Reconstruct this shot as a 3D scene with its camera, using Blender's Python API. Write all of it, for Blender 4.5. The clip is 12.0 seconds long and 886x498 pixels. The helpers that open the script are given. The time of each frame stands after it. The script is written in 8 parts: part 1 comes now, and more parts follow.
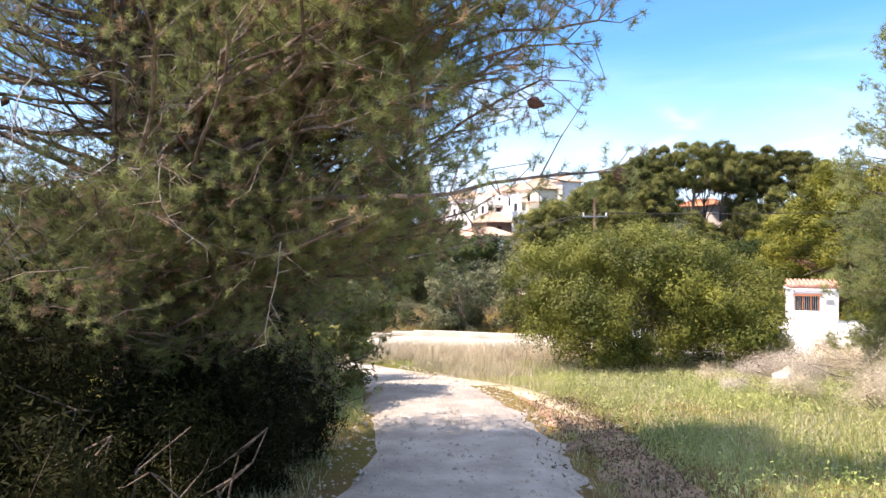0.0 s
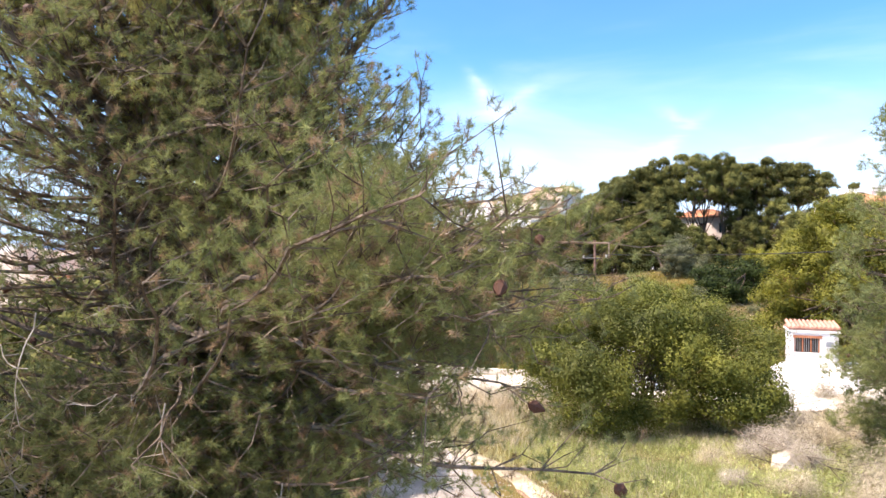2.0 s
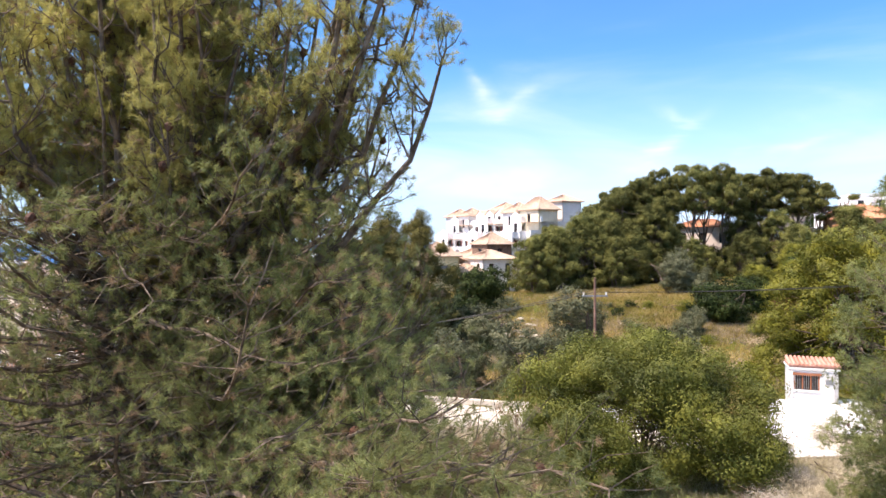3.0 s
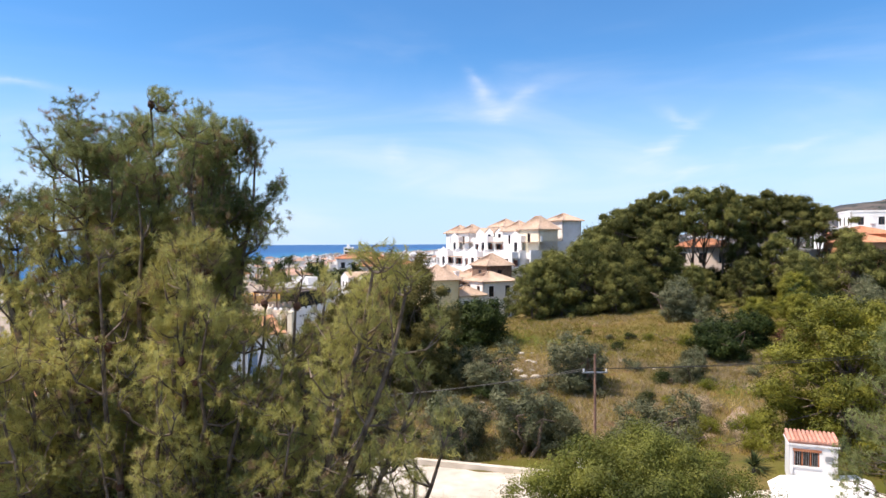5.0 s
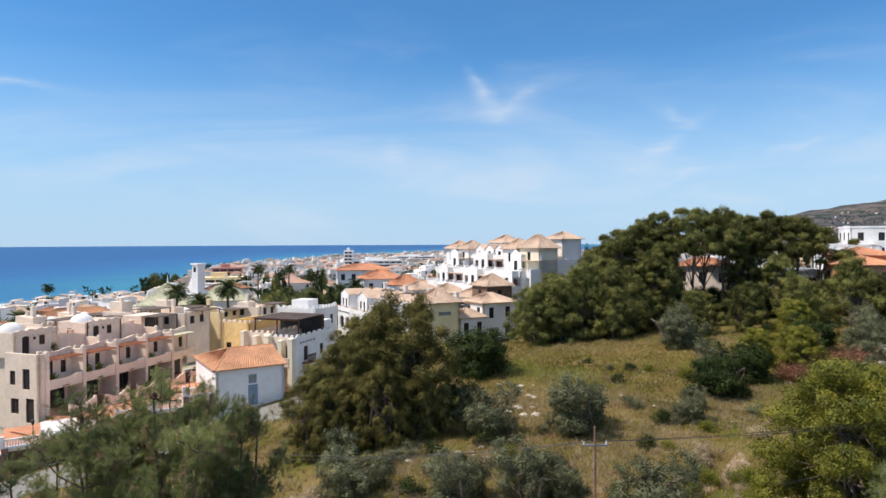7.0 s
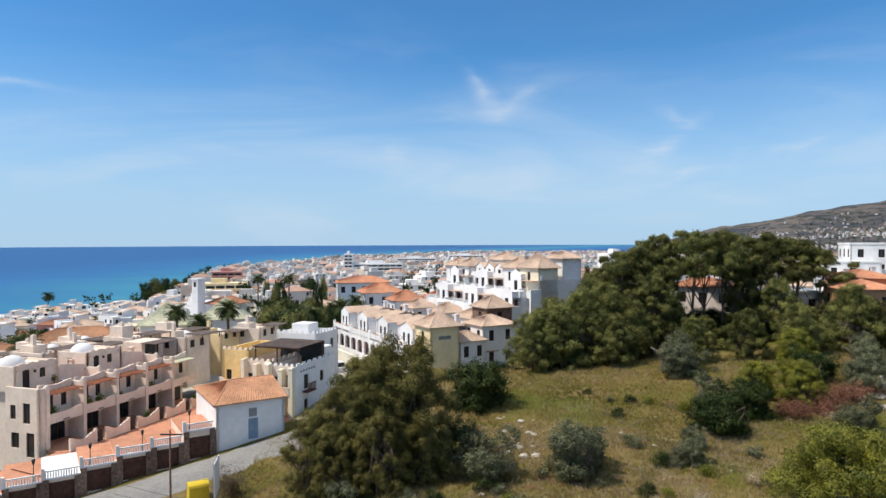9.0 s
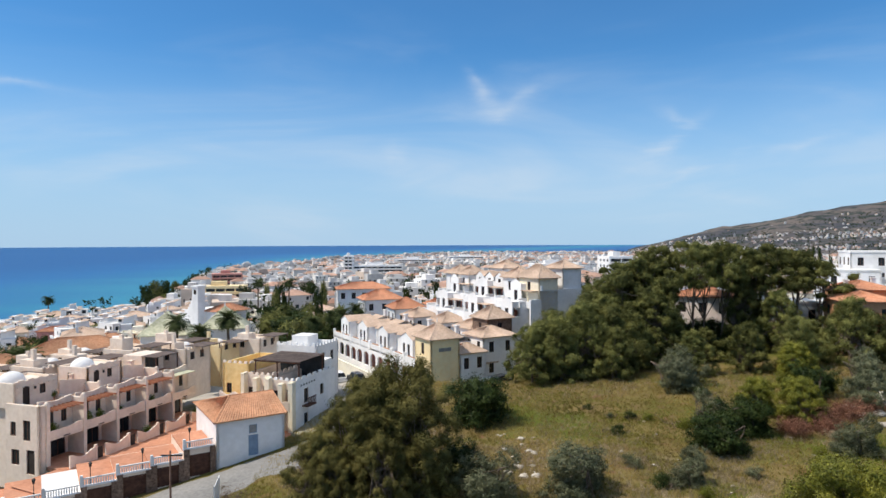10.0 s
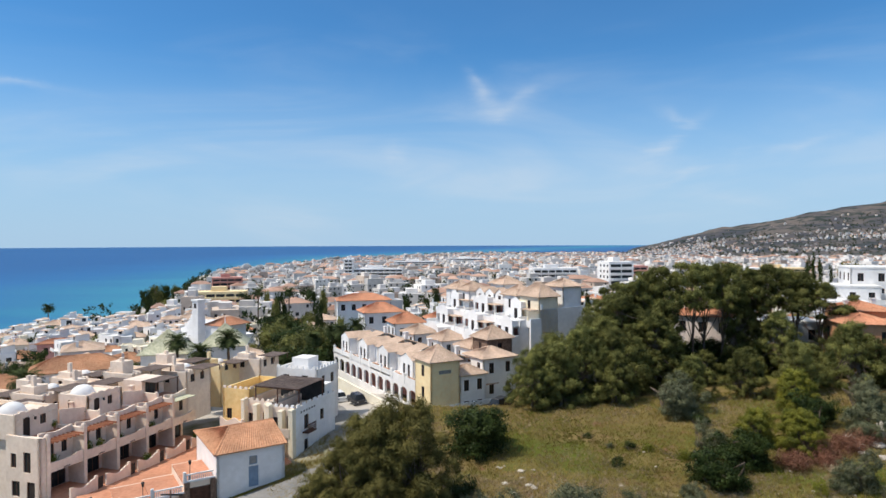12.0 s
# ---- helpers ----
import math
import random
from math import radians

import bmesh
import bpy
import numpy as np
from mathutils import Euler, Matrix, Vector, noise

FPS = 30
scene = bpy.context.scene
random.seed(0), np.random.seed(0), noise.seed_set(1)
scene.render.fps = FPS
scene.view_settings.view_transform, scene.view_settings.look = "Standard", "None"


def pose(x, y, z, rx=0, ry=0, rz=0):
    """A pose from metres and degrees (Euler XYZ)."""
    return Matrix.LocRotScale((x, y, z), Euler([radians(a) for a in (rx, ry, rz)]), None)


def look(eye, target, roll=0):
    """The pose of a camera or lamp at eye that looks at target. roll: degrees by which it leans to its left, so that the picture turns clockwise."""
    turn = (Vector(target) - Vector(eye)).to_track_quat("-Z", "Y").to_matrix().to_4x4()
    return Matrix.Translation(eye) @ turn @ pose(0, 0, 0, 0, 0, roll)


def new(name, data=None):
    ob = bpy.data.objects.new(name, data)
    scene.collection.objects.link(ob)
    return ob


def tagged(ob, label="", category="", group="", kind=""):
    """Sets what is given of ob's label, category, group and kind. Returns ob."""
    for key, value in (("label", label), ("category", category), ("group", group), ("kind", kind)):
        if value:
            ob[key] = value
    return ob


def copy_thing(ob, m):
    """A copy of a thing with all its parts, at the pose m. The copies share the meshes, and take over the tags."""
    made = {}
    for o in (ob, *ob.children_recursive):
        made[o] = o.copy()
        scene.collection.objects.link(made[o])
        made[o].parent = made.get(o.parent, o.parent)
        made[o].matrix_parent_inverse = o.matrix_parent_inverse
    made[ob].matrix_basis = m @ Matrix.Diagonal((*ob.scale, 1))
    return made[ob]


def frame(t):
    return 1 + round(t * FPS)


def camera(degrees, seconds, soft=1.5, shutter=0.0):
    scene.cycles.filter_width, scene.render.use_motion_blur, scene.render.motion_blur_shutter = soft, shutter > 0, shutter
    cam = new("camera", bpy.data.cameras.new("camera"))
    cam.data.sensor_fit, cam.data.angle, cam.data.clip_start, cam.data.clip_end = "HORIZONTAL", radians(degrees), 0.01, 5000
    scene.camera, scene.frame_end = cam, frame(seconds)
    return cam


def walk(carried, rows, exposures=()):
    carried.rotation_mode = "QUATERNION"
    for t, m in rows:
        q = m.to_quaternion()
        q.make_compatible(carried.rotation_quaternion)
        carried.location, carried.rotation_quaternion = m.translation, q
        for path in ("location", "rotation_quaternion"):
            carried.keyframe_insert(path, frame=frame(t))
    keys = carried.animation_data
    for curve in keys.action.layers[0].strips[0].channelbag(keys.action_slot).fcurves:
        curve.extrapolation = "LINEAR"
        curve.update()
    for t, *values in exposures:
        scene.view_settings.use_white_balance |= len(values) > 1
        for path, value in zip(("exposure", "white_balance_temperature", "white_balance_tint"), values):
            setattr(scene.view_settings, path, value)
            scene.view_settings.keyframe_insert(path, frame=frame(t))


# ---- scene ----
cam = camera(70, 12.0, soft=1.5)
# a drone that climbs straight up over a dirt path and keeps looking one way
PATH = [(0, 1.9), (0.5, 2.35), (1, 2.38), (1.5, 2.8), (2, 3.57), (2.5, 4.3), (3, 5.07), (3.5, 5.83), (5.5, 8.85),
        (6, 9.54), (6.5, 10.27), (7, 11.04), (9, 14.15), (9.5, 14.91), (10, 15.69), (10.5, 16.44), (11, 17.16),
        (11.5, 17.85), (12, 18.59)]
walk(cam, [(t, pose(0, 0, z, 89.3) @ pose(0, 0, 0, 0, 0, -0.2)) for t, z in PATH],
     [(0, 1.34, 6950, 21), (1.5, 1.34, 6950, 21), (2.5, 1.12, 6900, 21), (3.7, 0.82, 6850, 19), (5.5, 0.44, 6800, 16), (7, 0.18, 6650, 12), (9, 0.08, 6500, 10), (12, 0.0, 6450, 10)])

# ---- daylight ----
SUN = Vector((-0.88, -0.21, 1.38)).normalized()
world = bpy.data.worlds.new("sky")
scene.world = world
world.use_nodes = True
wt = world.node_tree
wt.nodes.clear()


def wn(kind, **k):
    n = wt.nodes.new(kind)
    for a, v in k.items():
        if a == "op":
            n.operation = v
        else:
            n.inputs[int(a[1:])].default_value = v
    return n


sky = wt.nodes.new("ShaderNodeTexSky")
sky.sky_type = "NISHITA"
sky.sun_disc = False
sky.sun_elevation = math.asin(SUN.z)
sky.sun_rotation = math.atan2(SUN.x, SUN.y)
sky.altitude, sky.air_density, sky.dust_density, sky.ozone_density = 60, 1.0, 0.2, 2.5
bg = wn("ShaderNodeBackground", i1=0.085)
out = wt.nodes.new("ShaderNodeOutputWorld")
co = wt.nodes.new("ShaderNodeTexCoord")


def wisp_noise(rot, scl, detail, lo, hi, dist=0.6):
    mp = wt.nodes.new("ShaderNodeMapping")
    mp.inputs[2].default_value = [radians(a) for a in rot]
    mp.inputs[3].default_value = scl
    wt.links.new(co.outputs["Generated"], mp.inputs[0])
    nz = wt.nodes.new("ShaderNodeTexNoise")
    nz.inputs["Scale"].default_value, nz.inputs["Detail"].default_value = 1.0, detail
    nz.inputs["Distortion"].default_value = dist
    wt.links.new(mp.outputs[0], nz.inputs["Vector"])
    mr = wt.nodes.new("ShaderNodeMapRange")
    mr.interpolation_type = "SMOOTHSTEP"
    mr.inputs[1].default_value, mr.inputs[2].default_value = lo, hi
    wt.links.new(nz.outputs[0], mr.inputs[0])
    return mr.outputs[0]


def wmath(op, a, b):
    n = wt.nodes.new("ShaderNodeMath")
    n.operation = op
    for i, v in enumerate((a, b)):
        if isinstance(v, (int, float)):
            n.inputs[i].default_value = v
        else:
            wt.links.new(v, n.inputs[i])
    return n.outputs[0]


def puff(az, el, ra, re, turn):
    """A feathery cirrus wisp at azimuth and elevation tangents az, el, with half sizes ra, re, turned by so many degrees."""
    d = Vector((az, 1, el)).normalized()
    right = Vector((1, 0, 0))
    up = right.cross(d).normalized()
    c, s = math.cos(radians(turn)), math.sin(radians(turn))
    total = None
    for axis, r in ((right * c + up * s, ra), (up * c - right * s, re)):
        dt = wt.nodes.new("ShaderNodeVectorMath")
        dt.operation = "DOT_PRODUCT"
        wt.links.new(warp.outputs[0], dt.inputs[0])
        dt.inputs[1].default_value = axis / r
        sq = wmath("POWER", wmath("SUBTRACT", dt.outputs["Value"], axis.dot(d) / r), 2.0)
        total = sq if total is None else wmath("ADD", total, sq)
    front = wt.nodes.new("ShaderNodeVectorMath")
    front.operation = "DOT_PRODUCT"
    wt.links.new(co.outputs["Generated"], front.inputs[0])
    front.inputs[1].default_value = d
    return wmath("MULTIPLY", wmath("POWER", 2.718, wmath("MULTIPLY", total, -1.0)), wmath("GREATER_THAN", front.outputs["Value"], 0.0))


wz = wt.nodes.new("ShaderNodeTexNoise")
wz.inputs["Scale"].default_value, wz.inputs["Detail"].default_value = 14.0, 4.0
wt.links.new(co.outputs["Generated"], wz.inputs["Vector"])
warp = wt.nodes.new("ShaderNodeVectorMath")
warp.operation = "MULTIPLY_ADD"
warp.inputs[1].default_value = (0.05, 0.05, 0.05)
wt.links.new(wz.outputs["Color"], warp.inputs[0])
sub = wt.nodes.new("ShaderNodeVectorMath")
sub.operation = "SUBTRACT"
sub.inputs[1].default_value = (0.025, 0.025, 0.025)
wt.links.new(co.outputs["Generated"], sub.inputs[0])
wt.links.new(sub.outputs[0], warp.inputs[2])

veil = wisp_noise((0, -20, 0), (1.6, 1.6, 7.0), 5, 0.42, 0.72, 1.2)
fine = wisp_noise((0, 24, 0), (4, 4, 26), 6, 0.35, 0.75, 0.8)
streak = wisp_noise((0, -16, 0), (3, 3, 14), 6, 0.30, 0.75, 0.8)
cloud = wmath("MULTIPLY", wmath("MULTIPLY", veil, wmath("ADD", streak, 0.2)), 0.4)
sepc = wt.nodes.new("ShaderNodeSeparateXYZ")
wt.links.new(co.outputs["Generated"], sepc.inputs[0])
thin = wt.nodes.new("ShaderNodeMapRange")
thin.interpolation_type = "SMOOTHSTEP"
thin.inputs[1].default_value, thin.inputs[2].default_value, thin.inputs[3].default_value, thin.inputs[4].default_value = 0.14, 0.36, 1.0, 0.18
wt.links.new(sepc.outputs[2], thin.inputs[0])
cloud = wmath("MULTIPLY", cloud, thin.outputs[0])
for az, el, ra, re, turn, amount in ((0.056, 0.242, 0.030, 0.010, -48, 0.5), (0.082, 0.205, 0.026, 0.014, -38, 0.6),
                                     (0.115, 0.217, 0.030, 0.009, 40, 0.45), (-0.08, 0.145, 0.022, 0.011, -8, 0.55),
                                     (0.345, 0.150, 0.055, 0.013, 38, 0.75), (0.405, 0.112, 0.055, 0.009, 24, 0.85),
                                     (0.565, 0.150, 0.035, 0.006, 32, 0.7), (0.375, 0.19, 0.025, 0.009, -30, 0.5),
                                     (-0.685, 0.255, 0.05, 0.006, -12, 0.4)):
    cloud = wmath("ADD", cloud, wmath("MULTIPLY", puff(az, el, ra, re, turn), wmath("MULTIPLY", fine, amount)))
# unseen bright veil overhead, added to lighten the walls turned from the sun
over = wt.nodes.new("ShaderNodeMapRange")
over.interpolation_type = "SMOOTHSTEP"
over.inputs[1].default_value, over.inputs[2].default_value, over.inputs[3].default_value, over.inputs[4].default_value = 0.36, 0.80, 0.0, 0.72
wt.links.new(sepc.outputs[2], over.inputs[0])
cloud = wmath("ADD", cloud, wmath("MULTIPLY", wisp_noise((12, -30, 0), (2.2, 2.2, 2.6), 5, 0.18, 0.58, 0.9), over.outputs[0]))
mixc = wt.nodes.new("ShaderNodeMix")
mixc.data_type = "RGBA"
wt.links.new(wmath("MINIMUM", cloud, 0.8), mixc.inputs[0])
tintv = wt.nodes.new("ShaderNodeVectorMath")
tintv.operation = "MULTIPLY"
tintv.inputs[1].default_value = (0.57, 1.17, 1.57)
wt.links.new(sky.outputs[0], tintv.inputs[0])
# pale sea haze low over the horizon
sepd = wt.nodes.new("ShaderNodeSeparateXYZ")
wt.links.new(co.outputs["Generated"], sepd.inputs[0])
hz = wt.nodes.new("ShaderNodeMapRange")
hz.interpolation_type = "SMOOTHSTEP"
hz.inputs[1].default_value, hz.inputs[2].default_value, hz.inputs[3].default_value, hz.inputs[4].default_value = 0.0, 0.30, 0.88, 0.0
wt.links.new(sepd.outputs[2], hz.inputs[0])
hmix = wt.nodes.new("ShaderNodeMix")
hmix.data_type = "RGBA"
hmix.inputs[7].default_value = (5.0, 7.0, 9.4, 1)
wt.links.new(hz.outputs[0], hmix.inputs[0])
wt.links.new(tintv.outputs[0], hmix.inputs[6])
wt.links.new(hmix.outputs[2], mixc.inputs[6])
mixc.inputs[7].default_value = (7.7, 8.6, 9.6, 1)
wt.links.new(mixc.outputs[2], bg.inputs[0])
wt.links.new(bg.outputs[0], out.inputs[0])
sun = new("sun", bpy.data.lights.new("sun", "SUN"))
sun.data.energy, sun.data.angle, sun.data.color = 4.2, radians(0.5), (1.0, 0.92, 0.80)
sun.matrix_basis = look(SUN * 300, (0, 0, 0))
# ---- materials ----
def mat(name, c1, c2, scale=3.0, rough=0.85, bump=0.0, bscale=None, big=0.25, bigscale=0.35, vary=0.0, island=0.0,
        metal=0.0, spec=0.3, trans=0.0):
    """c1, c2: the two base colours that grain runs between; big: slow stains; vary: change from object to object;
    island: change from leaf to leaf; trans: share of light let through."""
    m = bpy.data.materials.new(name)
    m.use_nodes = True
    t = m.node_tree
    b = t.nodes["Principled BSDF"]
    geo = t.nodes.new("ShaderNodeNewGeometry")

    def nz(s, detail):
        n = t.nodes.new("ShaderNodeTexNoise")
        n.inputs["Scale"].default_value, n.inputs["Detail"].default_value = s, detail
        t.links.new(geo.outputs["Position"], n.inputs["Vector"])
        return n.outputs[0]

    ramp = t.nodes.new("ShaderNodeValToRGB")
    ramp.color_ramp.elements[0].position, ramp.color_ramp.elements[1].position = 0.33, 0.67
    ramp.color_ramp.elements[0].color, ramp.color_ramp.elements[1].color = (*c1, 1), (*c2, 1)
    t.links.new(nz(scale, 5), ramp.inputs[0])
    col = ramp.outputs[0]

    def scaled(source, amount, col):
        mr = t.nodes.new("ShaderNodeMapRange")
        mr.inputs[1].default_value, mr.inputs[2].default_value = (0.3, 0.7) if source[1] else (0, 1)
        mr.inputs[3].default_value, mr.inputs[4].default_value = 1 - amount, 1 + amount
        t.links.new(source[0], mr.inputs[0])
        vm = t.nodes.new("ShaderNodeVectorMath")
        vm.operation = "SCALE"
        t.links.new(col, vm.inputs[0])
        t.links.new(mr.outputs[0], vm.inputs["Scale"])
        return vm.outputs[0]

    if big:
        col = scaled((nz(bigscale, 3), True), big, col)
    if vary:
        info = t.nodes.new("ShaderNodeObjectInfo")
        col = scaled((info.outputs["Random"], False), vary, col)
    if island:
        col = scaled((geo.outputs["Random Per Island"], False), island, col)
    t.links.new(col, b.inputs["Base Color"])
    b.inputs["Roughness"].default_value, b.inputs["Metallic"].default_value = rough, metal
    b.inputs["Specular IOR Level"].default_value = spec
    if bump:
        bp = t.nodes.new("ShaderNodeBump")
        bp.inputs["Strength"].default_value, bp.inputs["Distance"].default_value = bump, 0.05
        t.links.new(nz(bscale or scale * 3, 4), bp.inputs["Height"])
        t.links.new(bp.outputs[0], b.inputs["Normal"])
    if trans:
        tr = t.nodes.new("ShaderNodeBsdfTranslucent")
        t.links.new(col, tr.inputs[0])
        mx = t.nodes.new("ShaderNodeMixShader")
        mx.inputs[0].default_value = trans
        o = t.nodes["Material Output"]
        t.links.new(b.outputs[0], mx.inputs[1])
        t.links.new(tr.outputs[0], mx.inputs[2])
        t.links.new(mx.outputs[0], o.inputs[0])
    return m


M_CREAM = mat("cream_render", (0.76, 0.62, 0.50), (0.83, 0.70, 0.58), 2.5, 0.9, 0.15, 12, 0.10, 0.5, vary=0.05)
M_YELLOW = mat("yellow_render", (0.756, 0.525, 0.210), (0.819, 0.609, 0.284), 2.5, 0.9, 0.15, 12, 0.10, 0.5, vary=0.05)
M_WHITE = mat("white_render", (0.79, 0.77, 0.745), (0.85, 0.83, 0.81), 2.0, 0.88, 0.15, 10, 0.08, 0.4, vary=0.06)
M_PALE = mat("pale_yellow_render", (0.88, 0.67, 0.37), (0.90, 0.73, 0.45), 2.0, 0.88, 0.12, 10, 0.08, 0.4)
M_PINK = mat("pink_render", (0.55, 0.25, 0.20), (0.62, 0.32, 0.26), 2.0, 0.88, 0.12, 10, 0.1, 0.4)
M_CLAY = mat("terracotta_render", (0.50, 0.24, 0.12), (0.58, 0.30, 0.16), 2.0, 0.9, 0.1, 10, 0.1)
M_TILE = mat("clay_roof_tile", (0.40, 0.19, 0.10), (0.52, 0.28, 0.16), 4.0, 0.85, 0.4, 14, 0.2, 0.5, vary=0.12)
M_TILE_PALE = mat("weathered_roof_tile", (0.48, 0.34, 0.25), (0.60, 0.45, 0.34), 4.0, 0.85, 0.4, 14, 0.18, 0.5, vary=0.1)
M_TILE_RED = mat("orange_roof_tile", (0.45, 0.19, 0.10), (0.55, 0.27, 0.16), 4.0, 0.85, 0.4, 14, 0.18, 0.5, vary=0.12)
M_TILE_GREEN = mat("glazed_green_tile", (0.42, 0.42, 0.27), (0.62, 0.59, 0.43), 3.0, 0.6, 0.3, 14, 0.15, 0.5)
M_PAVE = mat("terracotta_paving", (0.48, 0.21, 0.12), (0.58, 0.28, 0.17), 3.0, 0.85, 0.15, 12, 0.15, 0.4)
M_ASPHALT = mat("worn_asphalt", (0.20, 0.19, 0.18), (0.27, 0.26, 0.24), 4.0, 0.9, 0.15, 30, 0.18, 0.25)
M_DIRT = mat("pale_dirt_track", (0.29, 0.255, 0.22), (0.43, 0.385, 0.34), 2.2, 0.95, 0.5, 20, 0.18, 0.5)
M_ROAD = mat("dusty_concrete_road", (0.53, 0.465, 0.38), (0.66, 0.595, 0.51), 1.5, 0.95, 0.3, 20, 0.15, 0.3)
M_GLASS = mat("dark_window_glass", (0.015, 0.018, 0.02), (0.03, 0.035, 0.04), 1.0, 0.25, spec=0.3, big=0)
M_VOID = mat("dim_interior", (0.03, 0.024, 0.02), (0.055, 0.042, 0.035), 1.0, 0.9, big=0.2)
M_WOOD = mat("dark_brown_wood", (0.07, 0.03, 0.02), (0.12, 0.055, 0.035), 3.0, 0.7, 0.2, 20, 0.1, vary=0.1)
M_BEAM = mat("reddish_pergola_wood", (0.30, 0.11, 0.06), (0.40, 0.17, 0.09), 3.0, 0.75, 0.2, 20, 0.1, vary=0.1)
M_METAL = mat("grey_metal", (0.28, 0.29, 0.30), (0.36, 0.37, 0.38), 3.0, 0.5, metal=0.6, big=0.1)
M_IRON = mat("dark_iron", (0.03, 0.03, 0.032), (0.06, 0.06, 0.06), 5.0, 0.6, metal=0.4, big=0.1)
M_STONE = mat("brown_rubble_stone", (0.11, 0.07, 0.05), (0.27, 0.18, 0.13), 5.0, 0.9, 0.8, 6, 0.2, vary=0.15)
M_ROCK = mat("pale_limestone", (0.36, 0.31, 0.25), (0.5, 0.45, 0.38), 3.0, 0.95, 0.6, 8, 0.2, vary=0.15)
M_BARK = mat("grey_brown_bark", (0.06, 0.044, 0.034), (0.25, 0.19, 0.145), 8.0, 0.95, 0.8, 18, 0.2)
M_DEAD = mat("bleached_dead_twigs", (0.28, 0.235, 0.19), (0.42, 0.365, 0.305), 6.0, 0.9, 0.3, 20, 0.15)
M_SOIL = mat("reddish_brown_earth", (0.20, 0.12, 0.075), (0.34, 0.235, 0.165), 5.0, 0.95, 0.8, 14, 0.3, 1.2)
M_TAN = mat("tan_bare_earth", (0.22, 0.155, 0.10), (0.35, 0.26, 0.18), 2.0, 0.95, 0.6, 10, 0.25, 0.5)
M_TILE_HUT = mat("rose_roof_tile", (0.46, 0.215, 0.155), (0.56, 0.30, 0.23), 4.0, 0.85, 0.4, 14, 0.18, 0.5, vary=0.12)
M_POLE = mat("weathered_brown_pole", (0.17, 0.095, 0.07), (0.28, 0.17, 0.125), 4.0, 0.85, 0.3, 16, 0.15)
M_SAND = mat("sandy_bank_earth", (0.36, 0.29, 0.20), (0.50, 0.42, 0.31), 3.0, 0.95, 0.7, 12, 0.25, 1.0)
M_BLUE = mat("grey_blue_paint", (0.22, 0.30, 0.40), (0.27, 0.36, 0.47), 3.0, 0.6, big=0.08)
M_SHADE = mat("grey_awning_cloth", (0.09, 0.065, 0.055), (0.16, 0.12, 0.10), 2.0, 0.9, big=0.15)

L_PINE = mat("pine_needles", (0.105, 0.135, 0.046), (0.365, 0.385, 0.15), 1.2, 0.55, big=0.35, bigscale=0.7, island=0.25, trans=0.5)
L_SHOOT = mat("young_pine_needles", (0.25, 0.25, 0.075), (0.60, 0.56, 0.20), 1.2, 0.55, big=0.3, bigscale=0.7, island=0.25, trans=0.5)
L_PINE_FAR = mat("dark_pine_foliage", (0.048, 0.058, 0.018), (0.245, 0.24, 0.072), 0.7, 0.65, big=0.25, bigscale=0.3, vary=0.3, island=0.2, trans=0.24, spec=0.1)
L_OLIVE = mat("grey_olive_foliage", (0.062, 0.077, 0.036), (0.20, 0.20, 0.105), 1.2, 0.6, big=0.2, bigscale=0.5, vary=0.12, island=0.18, trans=0.2)
L_DARK = mat("dark_carob_foliage", (0.016, 0.03, 0.008), (0.055, 0.075, 0.018), 1.2, 0.5, big=0.2, bigscale=0.5, vary=0.12, island=0.18, trans=0.1, spec=0.1)
L_YELLOW = mat("yellow_green_foliage", (0.09, 0.105, 0.010), (0.25, 0.235, 0.027), 1.0, 0.6, big=0.2, bigscale=0.5, vary=0.08, island=0.3, trans=0.15)
L_FRESH = mat("fresh_green_foliage", (0.075, 0.095, 0.014), (0.20, 0.205, 0.036), 1.0, 0.6, big=0.25, bigscale=0.5, island=0.2, trans=0.22)
L_GREY = mat("bleached_grey_twigs", (0.34, 0.29, 0.23), (0.52, 0.46, 0.38), 2.0, 0.9, big=0.2, island=0.3, trans=0.15)
L_NEEDLE = mat("browning_pine_needles", (0.22, 0.145, 0.085), (0.42, 0.30, 0.18), 1.5, 0.7, big=0.25, bigscale=0.7, island=0.25, trans=0.4)
L_DRY = mat("dry_reddish_brush", (0.15, 0.065, 0.04), (0.27, 0.125, 0.075), 2.0, 0.9, big=0.2, island=0.3, trans=0.1)
L_BROWN = mat("browning_foliage", (0.12, 0.085, 0.055), (0.20, 0.14, 0.09), 2.0, 0.9, big=0.2, island=0.3, trans=0.15)
L_PALM = mat("palm_fronds", (0.034, 0.048, 0.018), (0.085, 0.105, 0.038), 2.0, 0.8, big=0.2, island=0.25, trans=0.1, spec=0.08)
L_GRASS = mat("meadow_grass", (0.37, 0.355, 0.17), (0.62, 0.555, 0.35), 0.35, 0.8, big=0.25, bigscale=0.12, island=0.3, trans=0.25)
L_GREEN = mat("lush_green_grass", (0.28, 0.33, 0.105), (0.49, 0.50, 0.20), 0.6, 0.8, big=0.25, bigscale=0.2, island=0.3, trans=0.35)
L_STRAW = mat("dry_straw_grass", (0.46, 0.39, 0.27), (0.62, 0.54, 0.4), 1.5, 0.85, big=0.25, bigscale=0.3, island=0.3, trans=0.25)
L_FIELD = mat("field_grass", (0.26, 0.215, 0.05), (0.44, 0.33, 0.125), 0.3, 0.8, big=0.3, bigscale=0.10, island=0.3, trans=0.45)
